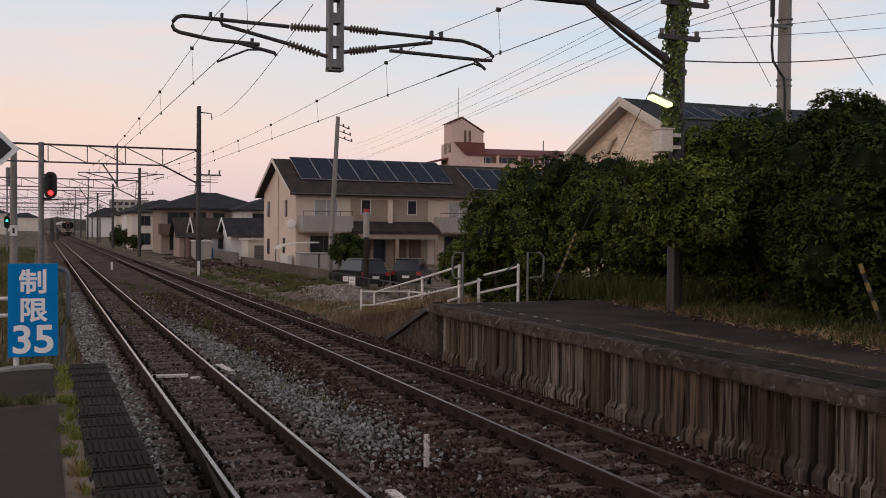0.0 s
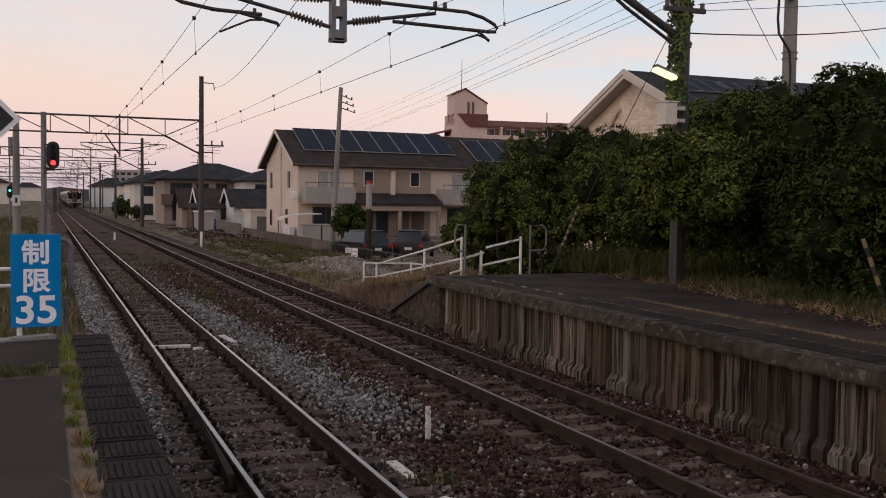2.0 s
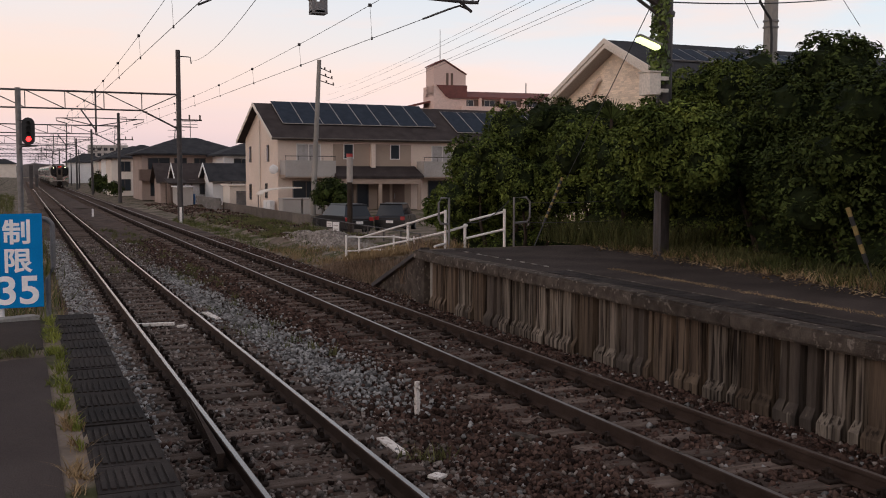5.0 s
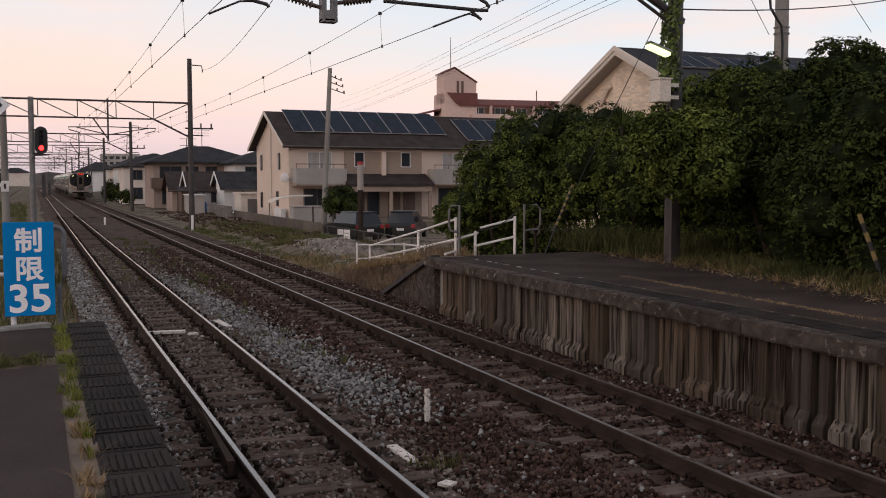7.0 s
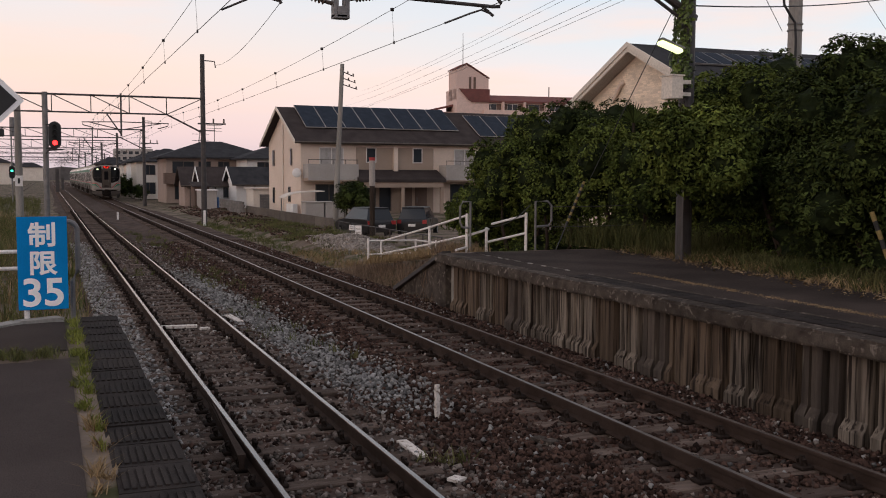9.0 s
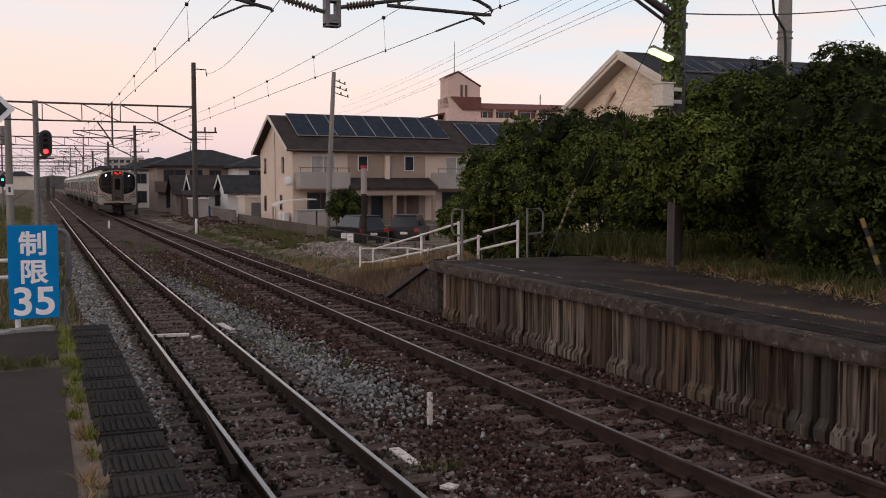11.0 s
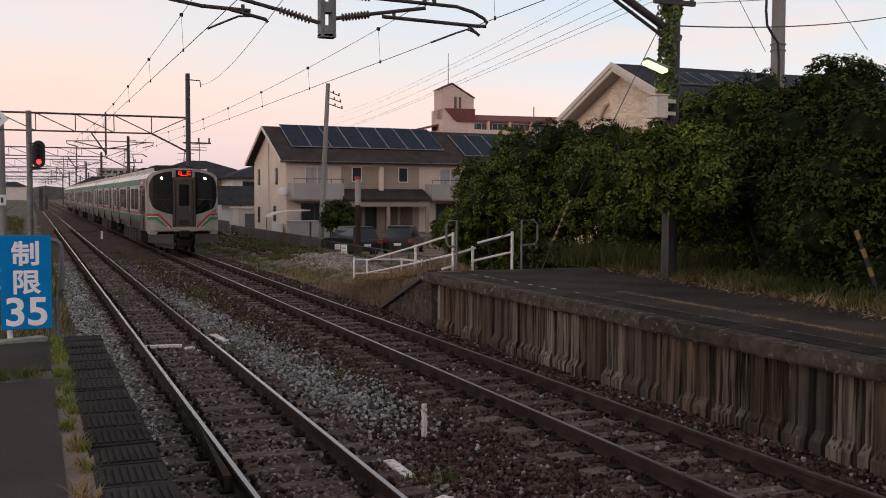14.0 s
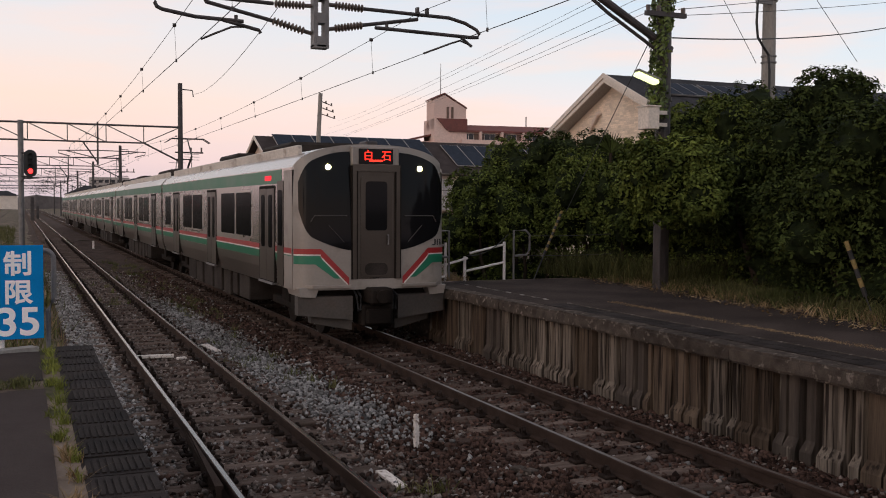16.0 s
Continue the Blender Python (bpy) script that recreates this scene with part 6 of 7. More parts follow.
def signal_gear():
    s = thing("signal_bracket", "steel bracket carrying the signal with junction boxes", "bracket", (0, 58.8, 0))
    for pts in ([(0, 0.1, 4.0), (0.5, 0.05, 4.0)], [(0, 0.1, 5.3), (0.5, 0.05, 5.3)], [(0, 0, 3.7), (0.15, 0, 3.9), (0.9, 0, 3.95)]):
        bm = bmesh.new()
        tube(bm, pts, 0.05, 6)
        part("bracket_arm", bm, M_STEEL_DARK, s)
    for x0, x1, z0, z1 in ((0.45, 0.65, 1.6, 2.9), (0.75, 0.9, 1.7, 2.4)):
        bm = bmesh.new()
        box(bm, x0, x1, -0.1, 0.1, z0, z1, 0.02)
        part("junction_box", bm, M_STEEL_DARK, s)


signal_gear()
n = thing("mast_plate", "small white number plate on the concrete mast", "plate", (-1.45, 60.70, 1.9))
bm = bmesh.new()
box(bm, -0.2, 0.2, 0, 0.02, 0, 0.6)
part("plate", bm, M_WHITE_WALL, n)
bm = bmesh.new()
box(bm, -0.06, 0.06, -0.006, 0, 0.15, 0.45)
part("bar", bm, M_BLACK, n)
signal((-3.0, 101.0, 2.2), M_SIG_GREEN, 2, "distant colour-light signal showing green", 0.8)
signal((-5.6, 92.0, 2.0), M_SIG_RED, 2, "distant colour-light signal showing red", 0.8)


def signal_post(x, y, z, label):
    s = thing("signal_post", label, "post", (x, y, -0.3))
    bm = bmesh.new()
    tube(bm, [(0, 0.2, 0), (0, 0.2, z)], 0.07, 8)
    part("post", bm, M_STEEL_GREY, s)
    return s


signal_post(-3.0, 101.0, 8.0, "grey signal post in the distance")
signal_post(-5.6, 92.0, 4.0, "grey signal post in the distance")
bm = bmesh.new()
tube(bm, [(-2.9, 100.9, 6.2), (-2.9, 100.9, 7.9)], 0.22, 10)
tagged(finish("transformer_can", bm, M_STEEL_GREY), "grey cylindrical canister on a post", "transformer")


def siding():
    """A further pair of rails left of the near track."""
    tr = thing("railway_track", "rusty siding rails among weeds", "railway track", (-4.3, 0, -0.1), "railway tracks", "structure")
    for sx in (-0.566, 0.566):
        bm = bmesh.new()
        prism(bm, [(sx + u, v) for u, v in RAIL], "y", 30, 400)
        part("rail", bm, M_RAIL_SIDE, tr)


siding()


# ---- the big gabled house behind the shrubs ----
def siding_house():
    h = thing("gabled_house", "cream brick-clad gabled house with dark roof", "house", (20.9, 33.0, -0.2), rz=0)
    # the gable faces the line, the ridge runs away from it
    zr, half, k, L = 7.85, 4.6, 0.44, 14.0
    ze = zr - half * k
    walls(h, 0.55, L, -half, half, 0, ze - 0.1, M_BRICK, zr - 0.25)
    gable_roof(h, 0.55, L, -half, half, ze, zr, 0.55, M_ROOF_TILE, 0.16)
    e = half + 0.6
    for s in (-1, 1):
        for z, t, w in ((0.05, 0.20, 0.05), (-0.13, 0.18, 0.0)):
            bm = bmesh.new()
            prism(bm, [(0, zr + z), (s * e, zr - e * k + z), (s * e, zr - e * k + z - t), (0, zr + z - t)], "x", -0.06 - w, 0.0 - w)
            part("barge_board", bm, M_CREAM, h, "pale double barge board")
        bm = bmesh.new()
        prism(bm, [(0, zr - 0.24), (s * e, zr - e * k - 0.24), (s * e, zr - e * k - 0.30), (0, zr - 0.30)], "x", 0.0, 0.56)
        part("soffit", bm, M_GREY_WALL, h, "shaded soffit")
    rows = []
    for row in range(64):
        z = 3.0 + row * 0.078
        reach = min((zr - 0.38 - z - 0.07) / k, half - 0.05)
        y = -reach + (0.12 if row % 2 else 0)
        while y + 0.225 < reach:
            rows.append((y, z))
            y += 0.234
    bm = bmesh.new()
    for y, z in rows:
        box(bm, 0.535, 0.552, y, y + 0.226, z, z + 0.069)
    tagged(part("brick_cladding", bm, M_BRICK, h, "cream brick-pattern cladding"), kind="stuff")
    bm = bmesh.new()
    tube(bm, [(0.42, 1.82, 5.73), (0.42, 1.19, 6.41)], 0.07, 10)
    tube(bm, [(0.38, 1.22, 6.39), (0.53, 1.12, 6.47)], 0.10, 10)
    part("duct", bm, M_BEIGE, h, "slanting cream duct on the gable")
    t = math.degrees(math.atan(k))
    for i in range(5):
        bm = bmesh.new()
        m = pose(1.3 + i * 2.3, -2.3, zr - 2.3 * k + 0.04, t, 0, 0)
        box(bm, 0, 2.1, 0, 1.5, 0, 0.06, 0, m)
        p = part("solar_panel", bm, M_STEEL_GREY, h)
        for j in range(3):
            bm = bmesh.new()
            box(bm, 0.05 + j * 0.68, 0.65 + j * 0.68, 0.05, 1.45, 0.06, 0.07, 0, m)
            part("cell", bm, M_PV, p)


siding_house()


def second_house():
    h = thing("house", "house with long dark hipped roof behind the shrubs", "house", (34.0, 36.0, -0.2), rz=-8)
    walls(h, 0, 22, 0, 9, 0, 5.6, M_GREY_WALL)
    hip_roof(h, 0, 22, 0, 9, 5.6, 8.0, 0.7, M_ROOF_TILE)
    for x in (1.5, 5.5, 9.5):
        pane(h, x, x + 1.7, 3.2, 4.5, 0.0)
    bm = bmesh.new()
    tube(bm, [(-0.7, -0.72, 5.45), (22.7, -0.72, 5.45)], 0.07, 6)
    part("gutter", bm, M_STEEL_GREY, h)


second_house()


def apartment_block():
    h = thing("apartment_block", "distant pink apartment block with red roof and stair tower", "apartment block", (82.75, 190.0, -0.5), rz=-6)
    walls(h, 0, 46, 0, 12, 0, 18.6, M_PINK_WALL)
    bm = bmesh.new()
    prism(bm, [(-0.6, 18.5), (-0.6, 18.9), (2.2, 20.2), (12.6, 20.2), (12.6, 18.5)], "x", -0.6, 46.6)
    part("roof", bm, M_ROOF_RED, h, "red metal mansard roof")
    for lv in range(6):
        z = 1.2 + lv * 2.95
        bm = bmesh.new()
        box(bm, 2.0, 45, -1.4, 0, z - 0.25, z + 0.95)
        b = part("balcony", bm, M_PINK_WALL, h)
        # brown sheet laid on the wall in place of the balcony's shade
        bm = bmesh.new()
        box(bm, 2.0, 45, -0.05, 0.0, z + 0.95, z + 2.35)
        part("balcony_shade", bm, M_BROWN_WALL, b, "dark sheet for the shade inside the balconies")
        for i in range(9):
            pane(h, 2.6 + i * 4.8, 5.0 + i * 4.8, z + 1.0, z + 2.3, -0.06, M_FRAME)
            bm = bmesh.new()
            box(bm, 6.1 + i * 4.8, 6.4 + i * 4.8, -1.35, 0, z + 0.95, z + 2.7)
            part("party_wall", bm, M_PINK_WALL, b)
    # stair tower with a sloping top
    walls(h, -3.6, 3.4, -0.2, 8, 0, 21.2, M_PINK_WALL, name="tower")
    bm = bmesh.new()
    prism(bm, [(-3.6, 19.0), (3.4, 19.0), (3.4, 23.4), (-1.4, 26.2), (-3.6, 25.2)], "y", 0.3, 6)
    part("tower_head", bm, M_PINK_WALL, h)
    bm = bmesh.new()
    prism(bm, [(-3.8, 25.2), (-1.4, 26.35), (3.6, 23.45), (3.6, 23.65), (-1.4, 26.6), (-3.8, 25.45)], "y", 0.1, 6.2)
    part("tower_roof", bm, M_ROOF_RED, h)
    for x in (-0.9, 0.1):
        bm = bmesh.new()
        box(bm, x, x + 0.5, 0.2, 0.32, 21.3, 23.7)
        part("slot_window", bm, M_BROWN_WALL, h)
    bm = bmesh.new()
    prism(bm, [(-3.2, 21.2), (3.4, 21.2), (3.4, 18.8), (-1.0, 18.8)], "y", -0.6, -0.1)
    part("canopy", bm, M_ROOF_RED, h)
    bm = bmesh.new()
    tube(bm, [(-1.4, 3, 26), (-1.4, 3, 33)], 0.10, 6, 0.05)
    part("mast", bm, M_STEEL_GREY, h)
    bm = bmesh.new()
    tube(bm, [(18, 3, 20), (18, 3, 22.4)], 0.12, 6)
    part("aerial", bm, M_STEEL_GREY, h)
    # lower wing to the left
    walls(h, -9.5, -3.6, 3, 12, 0, 16.6, M_PINK_WALL, name="wing")
    bm = bmesh.new()
    prism(bm, [(-10.3, 16.2), (-3.4, 17.8), (-3.4, 18.2), (-10.3, 16.6)], "y", 2.6, 12.4)
    part("wing_roof", bm, M_ROOF_RED, h)
    for lv in range(5):
        for x in (-8.6, -5.8):
            pane(h, x, x + 1.3, 2.4 + lv * 2.95, 3.9 + lv * 2.95, 3.0, M_FRAME)


apartment_block()


def left_houses():
    # large hip-roofed house beyond the sheds
    h = thing("house", "taupe two-storey house with dark hipped tile roof", "house", (11.3, 104.0, -0.3), rz=0)
    walls(h, 0, 10.5, 0, 8.5, 0, 4.7, M_TAUPE_DK)
    hip_roof(h, 0, 10.5, 0, 8.5, 4.75, 6.5, 0.8, M_ROOF_TILE)
    for x, w in ((0.6, 2.2), (3.2, 1.3), (5.2, 1.2), (7.2, 1.4)):
        pane(h, x, x + w, 3.0, 4.3, 0.0, M_DARKFRAME)
    pane(h, 0.8, 3.0, 0.4, 2.2, 0.0, M_DARKFRAME)
    bm = bmesh.new()
    box(bm, -0.3, 2.9, -1.2, 0, 2.0, 3.1)
    part("balcony", bm, M_BROWN_WALL, h, "brown balcony")
    bm = bmesh.new()
    tube(bm, [(5.5, 4, 6.4), (5.5, 4, 8.3)], 0.04, 6)
    for z in (8.2, 7.9, 7.6):
        tube(bm, [(4.7, 4, z), (6.3, 4, z)], 0.025, 5)
    part("aerial", bm, M_STEEL_GREY, h)
    h = thing("house", "white-walled house with dark tile roof", "house", (18.4, 98.0, -0.3))
    walls(h, 0, 9.5, 0, 8, 0, 4.6, M_WHITE_WALL)
    hip_roof(h, 0, 9.5, 0, 8, 4.6, 6.2, 0.7, M_ROOF_TILE)
    for x, w in ((1.0, 1.5), (3.7, 2.0), (6.5, 1.4)):
        pane(h, x, x + w, 3.1, 4.2, 0.0, M_DARKFRAME)
    for at, w, d, ze, zr, wall, roof, label in (((11.75, 93.2, -0.3), 1.6, 4.4, 2.2, 3.68, M_TAUPE_DK, M_ROOF, "narrow taupe gabled shed with dark roof"),
                                                ((12.75, 88.0, -0.3), 3.3, 4.6, 2.2, 3.64, M_WHITE_WALL, M_ROOF, "small white gabled outbuilding with dark roof"),
                                                ((14.85, 84.0, -0.3), 5.2, 4.6, 2.35, 3.62, M_WHITE_WALL, M_ROOF_TILE, "white outbuilding with broad dark roof")):
        h = thing("outbuilding", label, "outbuilding", at, "outbuildings")
        walls(h, 0, w, 0, d, 0, ze, wall, zr - 0.12)
        gable_roof(h, 0, w, 0, d, ze, zr, 0.4, roof, 0.12)
        if wall is M_WHITE_WALL:
            rake_boards(h, -0.42, 0, d, ze, zr, 0.4, M_WHITE_WALL)
        bm = bmesh.new()
        tube(bm, [(-0.4, -0.46, ze - 0.30), (w + 0.4, -0.46, ze - 0.30)], 0.05, 6)
        part("gutter", bm, M_DARKFRAME, h)
        bm = bmesh.new()
        tube(bm, [(w * 0.3, -0.05, 0), (w * 0.3, -0.05, ze - 0.2)], 0.04, 6)
        part("downpipe", bm, M_DARKFRAME, h)
        pane(h, w * 0.5, w * 0.5 + min(1.6, w * 0.4), 0.9, 1.8, 0.0, M_DARKFRAME)
    h = thing("garage", "low grey garage with shutter", "garage", (15.35, 79.2, -0.3))
    walls(h, 0, 1.9, 0, 3, 0, 1.75, M_CREAM)
    bm = bmesh.new()
    box(bm, -0.15, 2.05, -0.15, 3.15, 1.75, 1.87)
    part("roof", bm, M_CREAM, h)
    bm = bmesh.new()
    for k in range(10):
        box(bm, 0.5, 1.6, -0.05 - 0.015 * (k % 2), 0.0, 0.1 + 0.125 * k, 0.22 + 0.125 * k)
    part("shutter", bm, M_STEEL_GREY, h)
    h = thing("shed", "brown timber lean-to shed", "shed", (11.6, 85.6, -0.3))
    walls(h, 0, 1.2, 0, 2.2, 0, 1.9, M_BROWN_WALL)
    bm = bmesh.new()
    prism(bm, [(-0.3, 1.85), (2.5, 2.2), (2.5, 2.3), (-0.3, 1.95)], "x", -0.2, 1.35)
    part("roof", bm, M_ROOF, h)
    h = thing("garage", "pale grey container garage by the wall", "garage", (11.7, 82.6, -0.3))
    walls(h, 0, 1.3, 0, 2.4, 0, 1.6, M_GREY_WALL)
    bm = bmesh.new()
    box(bm, -0.1, 1.38, -0.1, 2.5, 1.6, 1.7)
    part("roof", bm, M_WHITE_WALL, h)
    for at, w, d, ze, zr, wall, roof in (((10.0, 124.0, -0.3), 8, 8, 4.6, 6.2, M_CREAM, M_ROOF_TILE), ((11.0, 146.0, -0.3), 9, 8, 4.8, 6.6, M_WHITE_WALL, M_ROOF_TILE), ((12.5, 172.0, -0.3), 9, 9, 4.8, 6.6, M_BEIGE, M_ROOF),
                                         ((24, 128, -0.3), 10, 9, 5.0, 7.0, M_CREAM, M_ROOF_TILE), ((40, 120, -0.3), 10, 9, 5.2, 7.2, M_GREY_WALL, M_ROOF_TILE), ((14, 210, -0.3), 12, 9, 5.2, 7.4, M_CREAM, M_ROOF_TILE)):
        h = thing("house", "distant two-storey house with dark hipped roof", "house", at, "distant houses")
        walls(h, 0, w, 0, d, 0, ze, wall)
        hip_roof(h, 0, w, 0, d, ze, zr, 0.6, roof)
        for x in (0.8, 3.2, 5.6):
            pane(h, x, x + 1.4, 2.9, 4.1, 0.0, M_DARKFRAME)
            pane(h, x, x + 1.4, 0.6, 2.0, 0.0, M_DARKFRAME)
    # block wall and blue sheet along the gardens
    w = thing("garden_wall", "grey concrete block garden wall", "wall", (13.2, 72.0, -0.55))
    bm = bmesh.new()
    box(bm, 0, 0.15, 0, 0.59, 0, 0.19, 0.01)
    me = mesh_of("block", bm, M_STONEWALL)
    for i in range(17):
        for j in range(6):
            piece("block", me, w, pose(-0.01 * (i % 2), i * 0.6 + (0.3 if j % 2 else 0), j * 0.2))
    bm = bmesh.new()
    box(bm, 13.1, 13.22, 83.0, 86.5, -0.6, 0.75, 0.03)
    tagged(finish("blue_sheet", bm, M_TARP), "blue sheet hung along the garden wall", "tarpaulin")
    f = thing("garden_fence", "grey rail fence along the gardens", "fence", (12.9, 87.0, -0.5))
    for i in range(16):
        bm = bmesh.new()
        box(bm, 0, 0.05, i * 0.9, i * 0.9 + 0.75, 0.1, 1.15)
        part("slat_panel", bm, M_STEEL_GREY, f)
    # tubs and shrubs beside the line further off
    rng = np.random.default_rng(9)
    for k, (x, y, r) in enumerate(((9.9, 119, 0.5), (10.3, 131, 1.1), (9.8, 141, 0.9), (10.8, 156, 1.4), (-8.0, 66, 1.1), (-9.5, 78, 1.3))):
        shrub("dark garden shrub beside the line", lumps_around(rng, (x, y, r * 0.8), (r, r, r), 4), 1500, 400 + k, M_LEAF_DARK, 0.16, stems=False)


left_houses()


def distance():
    """Low wooded horizon and towers far behind."""
    rng = np.random.default_rng(17)
    bm = bmesh.new()
    n = 130
    prev = None
    for i in range(n):
        a = radians(-70 + 160 * i / (n - 1))
        d = 620 + 40 * noise.noise((i * 0.3, 0, 0))
        h = 6.5 + 4 * noise.noise((i * 0.11, 3, 0)) + 2.5 * noise.noise((i * 0.9, 7, 0))
        x, y = d * math.sin(a), d * math.cos(a)
        cur = [bm.verts.new((x, y, -2)), bm.verts.new((x, y, h)), bm.verts.new((x * 1.05, y * 1.05, h * 0.8)), bm.verts.new((x * 1.05, y * 1.05, -2))]
        if prev:
            for k in range(3):
                bm.faces.new((prev[k], cur[k], cur[k + 1], prev[k + 1]))
        prev = cur
    ob = finish("backdrop", bm, M_HAZE)
    tagged(ob, "low hazy tree line on the horizon", "tree line", kind="structure")
    for k in range(16):
        x, y = (-70 + 160 * rng.random(), 260 + 260 * rng.random())
        if -14 < x < 10:
            x -= 26
        w, d, h = rng.uniform(8, 16), rng.uniform(8, 12), rng.uniform(4.5, 8)
        b = thing("house", "hazy distant house with dark roof", "house", (x, y, -0.3), "distant houses")
        walls(b, 0, w, 0, d, 0, h, (M_CREAM, M_GREY_WALL, M_WHITE_WALL)[k % 3])
        hip_roof(b, 0, w, 0, d, h, h + 2.2, 0.6, M_ROOF_TILE)
    b = thing("apartment_block", "hazy grey apartment block far down the line", "apartment block", (34, 560, 0))
    walls(b, 0, 20, 0, 12, 0, 17, M_GREY_WALL)
    for lv in range(5):
        for i in range(6):
            pane(b, 1 + i * 3.2, 3 + i * 3.2, 2 + lv * 3, 3.6 + lv * 3, 0.0, M_DARKFRAME)
    for x, y, h in ((88, 620, 30), (60, 700, 34)):
        t = thing("power_pylon", "faint lattice power pylon on the horizon", "pylon", (x, y, 0), "power pylons")
        bm = bmesh.new()
        for sx, sy in ((-1, -1), (1, -1), (1, 1), (-1, 1)):
            tube(bm, [(sx * 3, sy * 3, 0), (sx * 0.5, sy * 0.5, h)], 0.14, 4)
        for z in range(3, int(h), 4):
            w = 3 - 2.5 * z / h
            tube(bm, [(-w, -w, z), (w, -w, z + 3)], 0.08, 4)
            tube(bm, [(w, -w, z), (-w, -w, z + 3)], 0.08, 4)
        for z in (h - 2, h - 6, h - 10):
            tube(bm, [(-5, 0, z), (5, 0, z)], 0.14, 4)
        part("lattice_tower", bm, M_STEEL_GREY, t)
    # further poles along the line
    for k, (x, y, h) in enumerate(((9.8, 190, 7.0), (-12, 90, 8), (-14, 130, 8), (-9, 170, 8), (-16, 200, 8.5), (10, 225, 7), (-7.5, 75, 6.5), (-10, 115, 7))):
        p = thing("line_pole", "dark pole beside the line", "pole", (x, y, -0.4), "line poles")
        bm = bmesh.new()
        tube(bm, [(0, 0, 0), (0, 0, h)], 0.13, 8, 0.1)
        part("pole", bm, M_STEEL_DARK, p)
        bm = bmesh.new()
        tube(bm, [(-0.7, 0, h - 0.3), (0.7, 0, h - 0.3)], 0.05, 5)
        part("cross_arm", bm, M_STEEL_DARK, p)


distance()


# ---- the train: local y runs back from its front ----
HW, PITCH = 1.475, 18.5


def roof_z(x):
    return 3.20 + 0.44 * max(0.0, 1 - (abs(x) / HW) ** 2.6) ** 0.62


def front_y(x, z):
    a = min(0.999, abs(x) / HW)
    return 0.42 * (1 - (1 - a ** 5) ** 0.45) + 0.14 * max(0.0, (z - 1.8) / 1.8) ** 1.6


def front_patch(bm, x0, x1, low, high, nx, nz, proud):
    cols = []
    for i in range(nx + 1):
        x = x0 + (x1 - x0) * i / nx
        a, b = low(x), high(x)
        cols.append([bm.verts.new((x, front_y(x, a + (b - a) * k / nz) - proud, a + (b - a) * k / nz)) for k in range(nz + 1)])
    for p, q in zip(cols, cols[1:]):
        for k in range(nz):
            bm.faces.new((p[k], q[k], q[k + 1], p[k + 1]))


def side_profile():
    pts = [(-1.36, 0.93), (-1.44, 1.25), (-HW, 1.6), (-HW, 3.12)]
    pts += [(-HW + 0.001 + 2 * (HW - 0.001) * i / 18, roof_z(-HW + 0.001 + 2 * (HW - 0.001) * i / 18)) for i in range(19)]
    pts += [(HW, 3.12), (HW, 1.6), (1.44, 1.25), (1.36, 0.93)]
    return pts


def side_band(bm, z0, z1, y0, y1, side, proud=0.006):
    """A thin painted band along one side, following the body's taper."""
    def hw(z):
        return HW if z >= 1.6 else lerp(1.44, HW, (z - 1.25) / 0.35) if z > 1.25 else lerp(1.36, 1.44, (z - 0.93) / 0.32)
    for s in (side,):
        v = [bm.verts.new(q) for q in ((s * hw(z0), y0, z0), (s * hw(z0), y1, z0), (s * hw(z1), y1, z1), (s * hw(z1), y0, z1))]
        w = [bm.verts.new((q.co.x + s * proud, q.co.y, q.co.z)) for q in v]
        for f in ((0, 1, 2, 3),):
            bm.faces.new([w[i] for i in f])
        for i in range(4):
            bm.faces.new((v[i], v[(i + 1) % 4], w[(i + 1) % 4], w[i]))
    bmesh.ops.recalc_face_normals(bm, faces=bm.faces[:])


def rounded(y0, y1, z0, z1, r, n=3):
    out = []
    for cy, cz, a0 in ((y1 - r, z1 - r, 0), (y0 + r, z1 - r, 90), (y0 + r, z0 + r, 180), (y1 - r, z0 + r, 270)):
        for i in range(n + 1):
            a = radians(a0 + 90 * i / n)
            out.append((cy + r * math.cos(a), cz + r * math.sin(a)))
    return out


DOORS = (2.38, 8.65, 15.0)
WINDOWS = ((3.85, 5.42), (5.62, 7.25), (10.05, 11.65), (11.85, 13.45), (16.2, 17.5))


